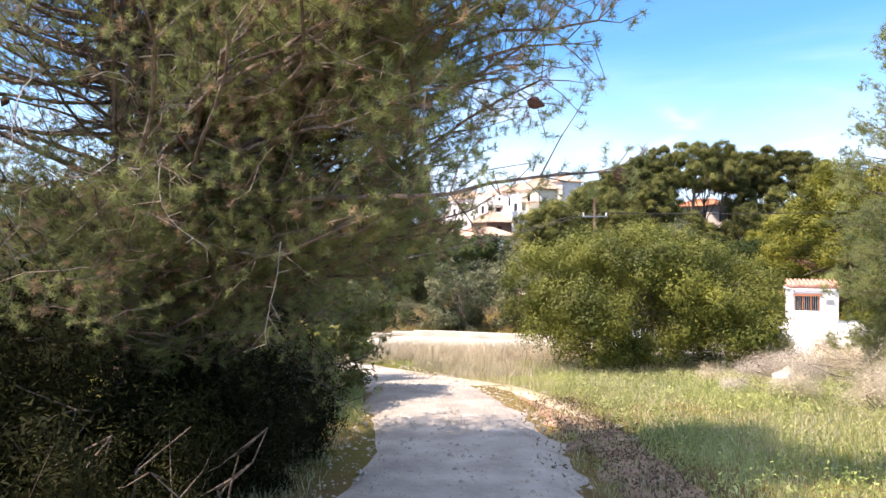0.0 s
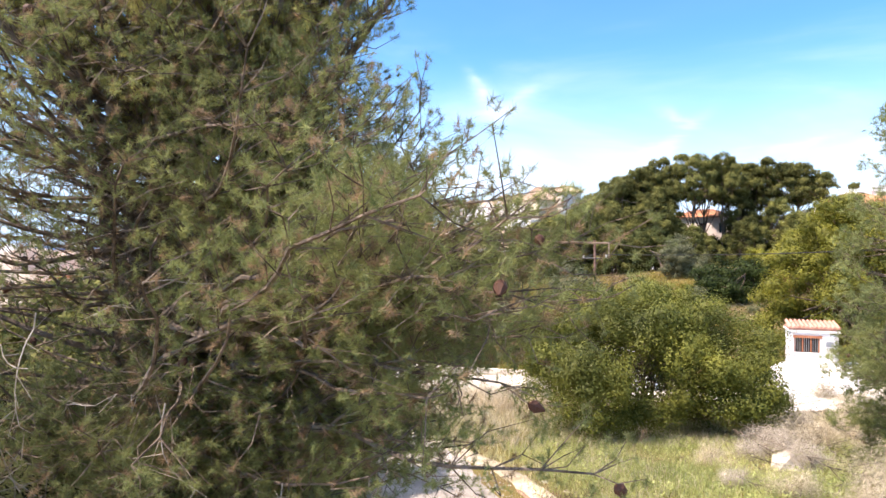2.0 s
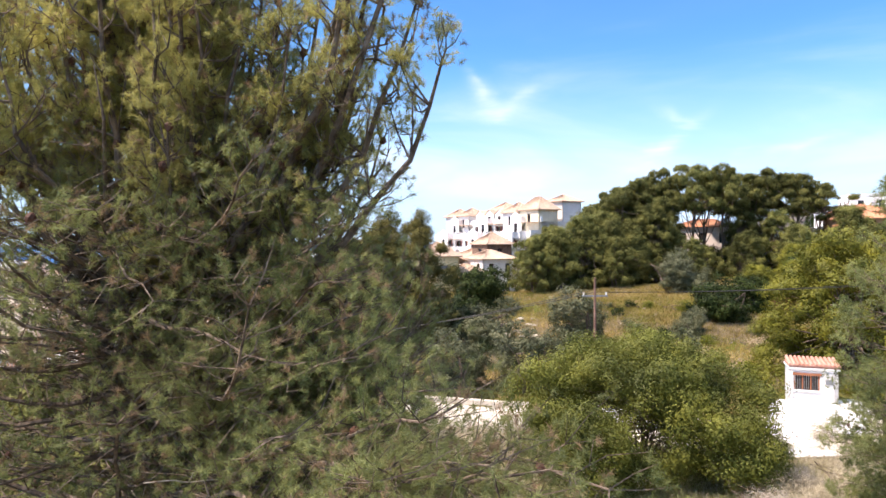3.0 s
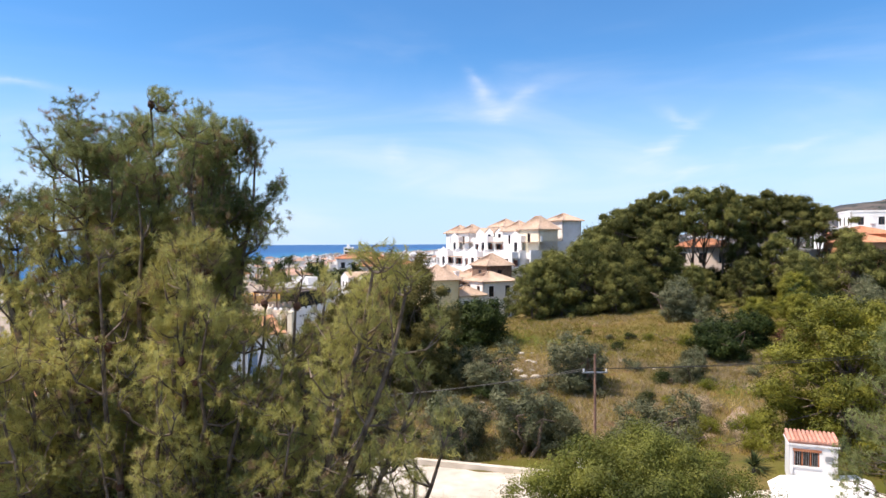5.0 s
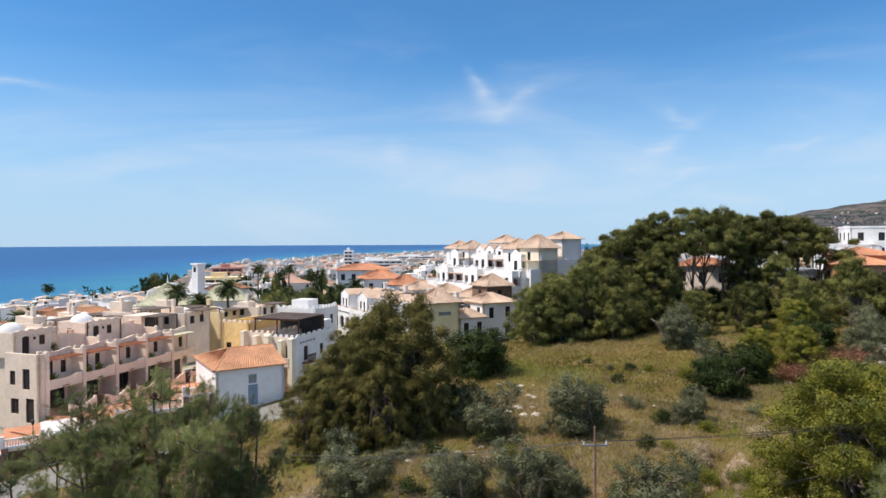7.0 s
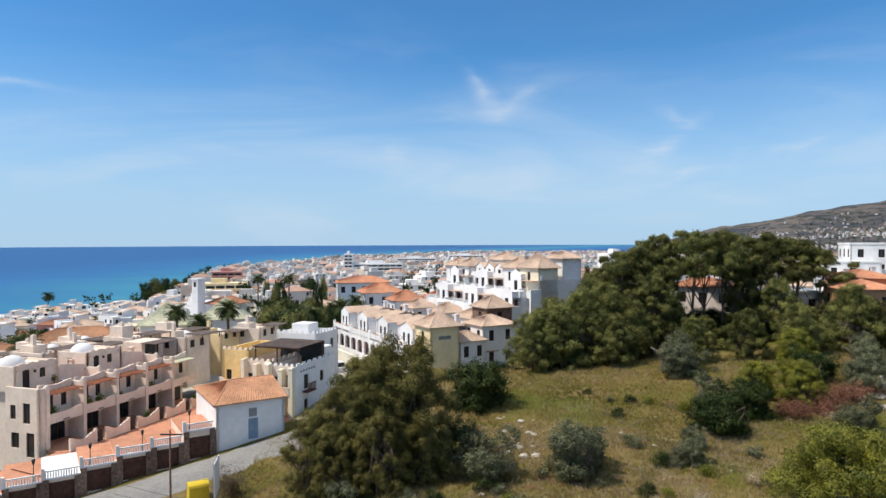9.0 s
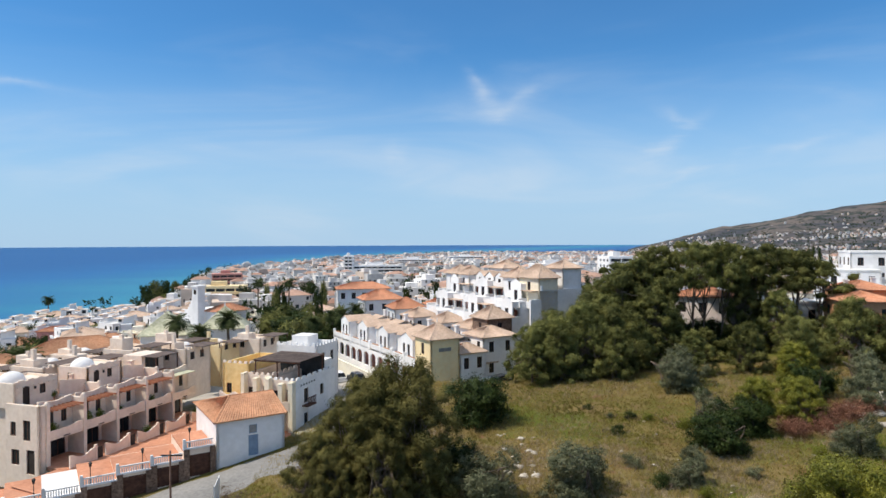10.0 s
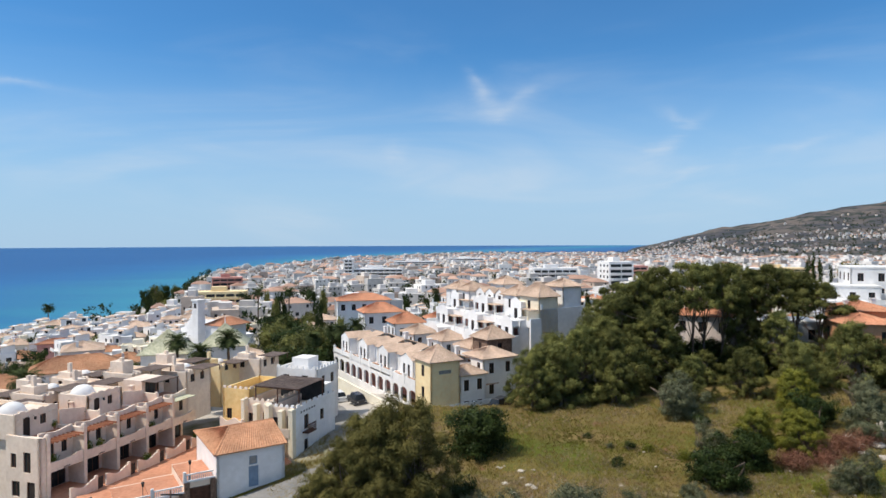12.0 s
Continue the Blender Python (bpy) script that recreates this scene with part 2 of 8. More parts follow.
L_FIELDG = mat("field_green_grass", (0.15, 0.175, 0.018), (0.26, 0.255, 0.04), 0.4, 0.8, big=0.25, bigscale=0.15, island=0.3, trans=0.45)
L_FIELDS = mat("field_straw_grass", (0.32, 0.25, 0.15), (0.48, 0.38, 0.25), 0.8, 0.85, big=0.25, bigscale=0.3, island=0.3, trans=0.2)
# near-black base colour: the shade below the near pine is painted in
L_SHADE = mat("shade_tinted_thicket_leaves", (0.008, 0.010, 0.004), (0.030, 0.031, 0.010), 2.0, 0.6, big=0.3, bigscale=0.8, island=0.4, trans=0.1, spec=0.04)
M_OFF = mat("off_white_render", (0.80, 0.73, 0.58), (0.85, 0.79, 0.65), 2.0, 0.88, 0.12, 10, 0.08, 0.4)
L_MIDPINE = mat("olive_brown_pine_foliage", (0.065, 0.064, 0.018), (0.21, 0.18, 0.055), 0.8, 0.65, big=0.25, bigscale=0.35, vary=0.12, island=0.18, trans=0.1, spec=0.1)
M_PALE2 = mat("pale_cream_render", (0.80, 0.70, 0.52), (0.86, 0.77, 0.60), 2.0, 0.88, 0.12, 10, 0.08, 0.4)
M_ROSE = mat("rose_white_render", (0.78, 0.66, 0.60), (0.84, 0.73, 0.67), 2.0, 0.88, 0.12, 10, 0.08, 0.4)
# ---- building blocks ----
class Geo:
    """Collects vertices and faces for one mesh, in the frame m."""

    def __init__(self):
        self.v, self.f = [], []

    def poly(self, *pts):
        n = len(self.v)
        self.v += [tuple(p) for p in pts]
        self.f.append(tuple(range(n, n + len(pts))))
        return self

    def box(self, x0, x1, y0, y1, z0, z1, lean=0.0):
        """A block; its top is drawn in by lean on every side."""
        n, e = len(self.v), lean
        self.v += [(x0, y0, z0), (x1, y0, z0), (x1, y1, z0), (x0, y1, z0),
                   (x0 + e, y0 + e, z1), (x1 - e, y0 + e, z1), (x1 - e, y1 - e, z1), (x0 + e, y1 - e, z1)]
        self.f += [tuple(n + i for i in q) for q in
                   ((3, 2, 1, 0), (4, 5, 6, 7), (0, 1, 5, 4), (1, 2, 6, 5), (2, 3, 7, 6), (3, 0, 4, 7))]
        return self

    def tube(self, a, b, ra, rb, n=6, caps=True):
        a, b = Vector(a), Vector(b)
        q = (b - a).to_track_quat("Z", "Y")
        k = len(self.v)
        for p, r in ((a, ra), (b, rb)):
            for i in range(n):
                w = 2 * math.pi * i / n
                self.v.append(tuple(p + q @ Vector((r * math.cos(w), r * math.sin(w), 0))))
        for i in range(n):
            self.f.append((k + i, k + (i + 1) % n, k + n + (i + 1) % n, k + n + i))
        if caps:
            self.f += [tuple(k + n - 1 - i for i in range(n)), tuple(k + n + i for i in range(n))]
        return self

    def sweep(self, pts, radii, n=5):
        """One connected tube through points."""
        k = len(self.v)
        pts = [Vector(p) for p in pts]
        for i, p in enumerate(pts):
            d = pts[min(i + 1, len(pts) - 1)] - pts[max(i - 1, 0)]
            q = d.to_track_quat("Z", "Y")
            for j in range(n):
                w = 2 * math.pi * j / n
                self.v.append(tuple(p + q @ Vector((radii[i] * math.cos(w), radii[i] * math.sin(w), 0))))
        for i in range(len(pts) - 1):
            for j in range(n):
                a, b = k + i * n + j, k + i * n + (j + 1) % n
                self.f.append((a, b, b + n, a + n))
        return self

    def crest(self, xs, tops, y0, y1, z0):
        """An upright wall along x whose top follows the given heights, in one connected piece."""
        k = len(self.v)
        for x, t in zip(xs, tops):
            self.v += [(x, y0, z0), (x, y1, z0), (x, y1, t), (x, y0, t)]
        m = len(xs)
        for i in range(m - 1):
            a = k + 4 * i
            b = a + 4
            self.f += [(a, b, b + 3, a + 3), (b + 1, a + 1, a + 2, b + 2), (a + 3, b + 3, b + 2, a + 2), (a + 1, b + 1, b, a)]
        e = k + 4 * (m - 1)
        self.f += [(k, k + 3, k + 2, k + 1), (e, e + 1, e + 2, e + 3)]
        return self

    def dome(self, x, y, z, r, h, n=14, rings=5):
        k = len(self.v)
        for j in range(rings):
            a = j / rings * math.pi / 2
            for i in range(n):
                w = 2 * math.pi * i / n
                self.v.append((x + r * math.cos(a) * math.cos(w), y + r * math.cos(a) * math.sin(w), z + h * math.sin(a)))
        self.v.append((x, y, z + h))
        for j in range(rings - 1):
            for i in range(n):
                o = k + j * n
                self.f.append((o + i, o + (i + 1) % n, o + n + (i + 1) % n, o + n + i))
        o = k + (rings - 1) * n
        for i in range(n):
            self.f.append((o + i, o + (i + 1) % n, k + rings * n))
        return self

    def wall(self, a, b, z0, z1, t=0.25, holes=()):
        """An upright wall from a to b (x, y) with thickness t behind its face (the face looks to the right of a to b);
        holes: (along0, along1, z0, z1) that go right through."""
        a, b = Vector((*a, 0)), Vector((*b, 0))
        L = (b - a).length
        d = (b - a) / L
        n = Vector((-d.y, d.x, 0))

        def P(s, z, k):
            p = a + d * s + n * (t * k)
            return (p.x, p.y, z)

        xs = sorted({0.0, L, *[min(max(h[i], 0), L) for h in holes for i in (0, 1)]})
        zs = sorted({z0, z1, *[min(max(h[i], z0), z1) for h in holes for i in (2, 3)]})
        for x0, x1 in zip(xs, xs[1:]):
            for y0, y1 in zip(zs, zs[1:]):
                mx, mz = (x0 + x1) / 2, (y0 + y1) / 2
                if any(h[0] < mx < h[1] and h[2] < mz < h[3] for h in holes):
                    continue
                self.poly(P(x0, y0, 0), P(x1, y0, 0), P(x1, y1, 0), P(x0, y1, 0))
                self.poly(P(x0, y1, 1), P(x1, y1, 1), P(x1, y0, 1), P(x0, y0, 1))
        for h in [(0, L, z0, z1)]:
            self.poly(P(0, z1, 0), P(L, z1, 0), P(L, z1, 1), P(0, z1, 1))
            self.poly(P(0, z0, 1), P(L, z0, 1), P(L, z0, 0), P(0, z0, 0))
            self.poly(P(0, z0, 0), P(0, z1, 0), P(0, z1, 1), P(0, z0, 1))
            self.poly(P(L, z0, 1), P(L, z1, 1), P(L, z1, 0), P(L, z0, 0))
        for s0, s1, h0, h1 in holes:
            self.poly(P(s0, h0, 0), P(s0, h0, 1), P(s1, h0, 1), P(s1, h0, 0))
            self.poly(P(s0, h1, 1), P(s0, h1, 0), P(s1, h1, 0), P(s1, h1, 1))
            self.poly(P(s0, h0, 1), P(s0, h0, 0), P(s0, h1, 0), P(s0, h1, 1))
            self.poly(P(s1, h0, 0), P(s1, h0, 1), P(s1, h1, 1), P(s1, h1, 0))
        return self

    def tiles(self, e0, e1, r1, r0, pitch=0.24, depth=0.05):
        """A roof slope of barrel-tile ribs from the eave e0-e1 up to r0-r1."""
        e0, e1, r0, r1 = (Vector(p) for p in (e0, e1, r0, r1))
        n = max(2, int((e1 - e0).length / pitch)) * 2
        up = (e1 - e0).cross((r0 + r1) / 2 - (e0 + e1) / 2).normalized()
        if up.z < 0:
            up = -up
        k = len(self.v)
        for i in range(n + 1):
            o = up * (depth if i % 2 else 0)
            self.v += [tuple(e0.lerp(e1, i / n) + o), tuple(r0.lerp(r1, i / n) + o)]
        for i in range(n):
            self.f.append((k + 2 * i, k + 2 * i + 2, k + 2 * i + 3, k + 2 * i + 1))
        return self

    def hip(self, x0, x1, y0, y1, z, h, over=0.35, pitch=0.24, flat=0.08):
        """A hipped tile roof over a rectangle; the eave board is flat metres thick."""
        x0, x1, y0, y1 = x0 - over, x1 + over, y0 - over, y1 + over
        w, d = x1 - x0, y1 - y0
        if w >= d:
            r0, r1 = (x0 + d / 2, (y0 + y1) / 2, z + h), (x1 - d / 2, (y0 + y1) / 2, z + h)
            q = [((x0, y0), (x1, y0), r1, r0), ((x1, y0), (x1, y1), r1, r1), ((x1, y1), (x0, y1), r0, r1), ((x0, y1), (x0, y0), r0, r0)]
        else:
            r0, r1 = ((x0 + x1) / 2, y0 + w / 2, z + h), ((x0 + x1) / 2, y1 - w / 2, z + h)
            q = [((x0, y0), (x1, y0), r0, r0), ((x1, y0), (x1, y1), r1, r0), ((x1, y1), (x0, y1), r1, r1), ((x0, y1), (x0, y0), r0, r1)]
        for a, b, c, d_ in q:
            self.tiles((*a, z), (*b, z), c, d_, pitch)
        self.box(x0 + 0.02, x1 - 0.02, y0 + 0.02, y1 - 0.02, z - flat, z - 0.004)
        for a, b in (((x0, y0), r0), ((x1, y0), r1 if w >= d else r0), ((x1, y1), r1), ((x0, y1), r0 if w >= d else r1), (r0, r1)):
            a = (*a, z) if len(a) == 2 else a
            if (Vector(a) - Vector(b)).length > 0.3:
                self.tube(a, b, 0.09, 0.09, 5)
        return self


def data(name, g, m, smooth=False):
    me = bpy.data.meshes.new(name)
    me.from_pydata(g.v, [], g.f)
    me.materials.append(m)
    if smooth:
        me.shade_smooth()
    return me


def part(name, g, m, parent, label="", smooth=False, kind=""):
    ob = new(name, data(name, g, m, smooth))
    ob.parent = parent
    return tagged(ob, label, kind=kind)


def thing(name, m, label, category, group="", kind=""):
    ob = new(name)
    ob.matrix_basis = m
    return tagged(ob, label, category, group, kind)


def solid(name, g, m, label, category, group="", kind="", pose_=None, smooth=False):
    ob = new(name, data(name, g, m, smooth))
    if pose_ is not None:
        ob.matrix_basis = pose_
    return tagged(ob, label, category, group, kind)


def raw_mesh(name, verts, tris, m):
    """A mesh from numpy arrays of vertices and triangles."""
    me = bpy.data.meshes.new(name)
    verts, tris = np.asarray(verts, np.float32), np.asarray(tris, np.int32)
    me.vertices.add(len(verts))
    me.vertices.foreach_set("co", verts.ravel())
    me.loops.add(tris.size)
    me.loops.foreach_set("vertex_index", tris.ravel())
    me.polygons.add(len(tris))
    me.polygons.foreach_set("loop_start", np.arange(len(tris), dtype=np.int32) * 3)
    me.update(calc_edges=True)
    me.shade_flat()
    me.materials.append(m)
    return me


def unit(rng, n):
    v = rng.normal(size=(n, 3))
    return v / np.linalg.norm(v, axis=1)[:, None]


def leaves(rng, centres, each, spread, length, width, droop=0.0, out=None):
    """Small leaf triangles scattered round clump centres; returns vertices and triangles."""
    c = np.repeat(np.asarray(centres, float), each, axis=0)
    n = len(c)
    off = rng.normal(size=(n, 3))
    p = c + off * np.asarray(spread)
    # leaves face away from the middle of their clump, so that every clump has a lit and a dark side
    face = off / (np.linalg.norm(off, axis=1)[:, None] + 1e-6) + unit(rng, n) * 0.42
    if out is not None:
        face = face + np.repeat(out, each, axis=0) * 0.5
    face /= np.linalg.norm(face, axis=1)[:, None]
    a = np.cross(face, unit(rng, n))
    a[:, 2] -= droop
    a /= np.linalg.norm(a, axis=1)[:, None]
    b = np.cross(face, a)
    s = rng.uniform(0.6, 1.3, (n, 1))
    v = np.stack([p - b * width * s / 2, p + b * width * s / 2, p + a * length * s], 1).reshape(-1, 3)
    return v, np.arange(n * 3).reshape(-1, 3)


def lumpy(rng, n, rx, ry, rz, lumps=9, lo=0.55, flat_below=0.35):
    """Clump centres in the outer shell of an uneven crown round the origin (z from -rz to rz)."""
    k = unit(rng, lumps) * rng.uniform(lo, 0.86, (lumps, 1))
    # a full skirt of lower lobes
    low = np.arange(lumps) % 3 == 0
    k[low, 2] = -rng.uniform(0.35, 0.75, int(low.sum()))
    size = rng.uniform(0.28, 0.46, lumps) * (12 / lumps) ** 0.15
    pick = rng.choice(lumps, n, p=size ** 2 / (size ** 2).sum())
    d = unit(rng, n)
    p = (k[pick] + d * (size[pick] * rng.uniform(0.75, 1.05, n))[:, None]) * np.array([rx, ry, rz])
    inner = rng.uniform(0, 1, n) < 0.15
    p[inner] = unit(rng, int(inner.sum())) * np.array([rx, ry, rz]) * 0.5
    low = p[:, 2] < -rz * (1 - flat_below)
    p[low, 2] = -rz * (1 - flat_below) + rng.normal(size=low.sum()) * 0.08 * rz
    return p


def limbs(rng, g, tips, base, top, r0, bend=0.12):
    """A tapered trunk from base to top with limbs that run out to some crown points."""
    base, top = Vector(base), Vector(top)
    steps = 5
    pts = [base.lerp(top, i / steps) + Vector((rng.normal() * bend, rng.normal() * bend, 0)) * (0 if i == 0 else 1) for i in range(steps + 1)]
    for i in range(steps):
        g.tube(pts[i], pts[i + 1], r0 * (1 - 0.16 * i), r0 * (1 - 0.16 * (i + 1)), 7, False)
    for t in tips:
        i = int(rng.integers(2, steps + 1))
        a, b = pts[i], Vector(t)
        m = a.lerp(b, 0.55) + Vector((0, 0, -0.08 * (b - a).length))
        g.tube(a, m, r0 * 0.38, r0 * 0.24, 5, False)
        g.tube(m, b, r0 * 0.24, r0 * 0.07, 5, False)


def tree_data(seed, rx, ry, rz, clear, leaf, clumps, each, spread, length, width, trunk=0.16, stems=1, flat=0.35, lo=0.55, droop=0.0, lumps=9, open_side=None):
    """Meshes (trunk, crown) of a tree or bush that stands at the origin: crown half sizes rx, ry, rz, clear height below it."""
    rng = np.random.default_rng(seed)
    c = lumpy(rng, clumps, rx, ry, rz, lumps, lo, flat)
    c[:, 2] += clear + rz * (1 - flat)
    if open_side is not None:
        c = c[~open_side(c)]
        clumps = len(c)
    o = c - np.array([0, 0, clear + rz * 0.6])
    o /= np.linalg.norm(o, axis=1)[:, None] + 1e-6
    v, t = leaves(rng, c, each, spread, length, width, droop, o)
    g = Geo()
    for s in range(stems):
        sx, sy = rng.normal(0, 0.3, 2) * (stems > 1)
        tips = c[rng.choice(clumps, max(5, 14 // stems), replace=False)]
        limbs(rng, g, tips, (sx, sy, -0.4), (sx * 3 + rng.normal() * rx * 0.12, sy * 3 + rng.normal() * ry * 0.12, clear + rz * 1.1), trunk)
    return data("trunk", g, M_BARK), raw_mesh("crown", v, t, leaf)


def lobed_data(seed, rx, height, clear, profile, lobes, per, each, leaf, lobe=0.3, flat=0.6, length=0.2, width=0.075, spread=0.15, trunk=0.2, stems=1):
    """Meshes (trunk, crown) of a pine whose crown is built of rounded pads of foliage on limbs. profile: share of rx by height in the crown."""
    rng = np.random.default_rng(seed)
    u = (np.arange(lobes) + rng.uniform(0.2, 0.8, lobes)) / lobes
    w = np.arange(lobes) * 2.39996 + rng.normal(0, 0.35, lobes)
    r = np.interp(u, np.linspace(0, 1, len(profile)), profile) * rx * rng.uniform(0.35, 1.0, lobes) ** 0.6
    r = r * (1 + 0.16 * np.sin(2 * w + seed) + 0.12 * np.sin(3 * w + 2.1 * seed))
    c = np.stack([r * np.cos(w), r * np.sin(w), clear + u * (height - clear)], 1)
    c = c + rng.normal(0, 0.07, c.shape) * rx * np.array([1, 1, 0.8])
    size = lobe * rx * rng.uniform(0.5, 1.45, lobes)
    d = unit(rng, lobes * per)
    d[:, 2] = np.where(d[:, 2] < -0.35, -d[:, 2], d[:, 2])
    k = np.repeat(np.arange(lobes), per)
    p = c[k] + d * (size[k] * rng.uniform(0.62, 1.08, lobes * per))[:, None] * np.array([1, 1, flat])
    v, t = leaves(rng, p, each, spread, length, width, 0.0, d)
    g = Geo()
    for q in range(stems):
        sx, sy = rng.normal(0, 0.35, 2) * (stems > 1)
        tips = c[q::stems] - np.array([0, 0, 0.25]) * size[q::stems][:, None]
        limbs(rng, g, tips[tips[:, 2] > clear], (sx, sy, -0.5), (sx * 2, sy * 2, clear + (height - clear) * 0.62), trunk)
    return data("trunk", g, M_BARK), raw_mesh("crown", v, t, leaf)


def plant(name, meshes, x, y, z, label, category, group="", s=1.0, sz=None, turn=0.0):
    ob = thing(name, Matrix.LocRotScale((x, y, z), Euler((0, 0, radians(turn))), (s, s, sz or s)), label, category, group)
    for n, me in zip(("trunk", "crown"), meshes):
        k = new(n, me)
        k.parent = ob
    return ob
# ---- the lie of the land ----
KY = [-80, 0, 6, 12, 17, 22, 26, 32, 45, 60, 72, 85, 100, 120, 160, 300, 700, 1500, 2600, 6000]
KZ = [3.0, 0.1, -0.45, -0.95, -1.75, -2.2, -2.6, -2.7, -2.4, -1.7, -0.9, -1.4, -2.4, -3.4, -6.0, -11.0, -16.0, -27.0, -32.0, -36.0]
SEA = -45.0
COAST_Y = [-300, 100, 150, 200, 250, 300, 400, 600, 660, 900, 1500, 2200, 2700, 3600, 4700, 7000]
COAST_X = [-140, -136, -152, -174, -193, -206, -228, -280, -300, -385, -395, -370, -120, 560, 1330, 3000]


def land(x, y):
    """Height of the ground, for numbers or arrays."""
    x, y = np.asarray(x, float), np.asarray(y, float)
    z = np.interp(y, KY, KZ)
    near = np.clip((y - 15) / 20, 0, 1)
    sat = np.interp(y, [60, 125], [9.0, 4.0])
    z = z - near * sat * np.tanh(np.clip(-x - 2, 0, None) * 0.165 / sat)
    z = z - 1.1 * np.clip((-x - 4) / 6, 0, 1) * np.clip((y - 61) / 5, 0, 1) * np.clip((125 - y) / 20, 0, 1)
    # level court cut into the slope for the white row
    court = np.clip((10.5 - x) / 2.5, 0, 1) * np.clip((y - 75) / 4, 0, 1) * np.clip((120 - y) / 15, 0, 1)
    z = z * (1 - court) + np.minimum(z, np.interp(x, [-4, 3], [-3.9, -3.2])) * court
    z = z + 0.06 * np.clip(x - 12, 0, 60) * np.clip((y - 30) / 30, 0, 1) * np.clip(1.6 - y / 200, 0, 1)
    z = z - 0.04 * np.clip(-x - 80, 0, 130) * np.clip((y - 40) / 60, 0, 1)
    # the yard of the hut lies higher than the lane
    z = z + 1.2 * np.exp(-((x - 16) / 4.2) ** 2 - ((y - 27) / 3.2) ** 2)
    # hill on the inland side, rising to the far right
    r = (x - 0.30 * y) / np.maximum(y, 1)
    rise = np.interp(r, [-0.3, -0.01, 0.03, 0.13, 0.20, 0.25, 0.30, 0.36, 0.50, 1.0], [0, 0, 24, 92, 122, 146, 170, 205, 260, 340])
    z = z + rise * np.clip((y - 1500) / 1300, 0, 1) ** 1.3 * (np.maximum(y, 1) / 2800) ** 0.6 * np.clip((6500 - y) / 3000, 0, 1)
    # cliff down to the shore
    c = np.interp(y, COAST_Y, COAST_X)
    k = np.clip((x - c) / 45, 0, 1)
    k = k * k * (3 - 2 * k)
    return z * k + (SEA - 8) * (1 - k)


def grid_axis(parts):
    a = []
    for lo, hi, n in parts:
        a += list(np.linspace(lo, hi, n, endpoint=False))
    return np.array(a + [parts[-1][1]])


gx = grid_axis([(-3000, -600, 16), (-600, -150, 40), (-150, -45, 40), (-45, 60, 150), (60, 200, 40), (200, 900, 35), (900, 4800, 60)])
gy = grid_axis([(-120, -10, 14), (-10, 75, 150), (75, 200, 60), (200, 700, 50), (700, 2000, 50), (2000, 4950, 90)])
X, Y = np.meshgrid(gx, gy)
rng = np.random.default_rng(4)
Z = land(X, Y)
Z = Z + np.where((Y < 120) & (np.abs(X) < 60), 1, 0) * (np.sin(X * 0.9 + Y * 0.35) * np.cos(Y * 0.8 - X * 0.3) * 0.05 + rng.normal(0, 0.02, X.shape))
far = np.clip((Y - 1600) / 900, 0, 1) * (Z > -20)
Z = Z + far * (np.sin(X * 0.012 + 1) * np.cos(Y * 0.009) * 11 + np.sin(X * 0.03 + Y * 0.01) * np.sin(Y * 0.021) * 7) * np.clip((Z + 20) / 60, 0, 1)
nx, ny = len(gx), len(gy)
i = np.arange(nx * ny).reshape(ny, nx)
q = np.stack([i[:-1, :-1], i[:-1, 1:], i[1:, 1:], i[1:, :-1]], -1).reshape(-1, 4)
tris = np.concatenate([q[:, [0, 1, 2]], q[:, [0, 2, 3]]])


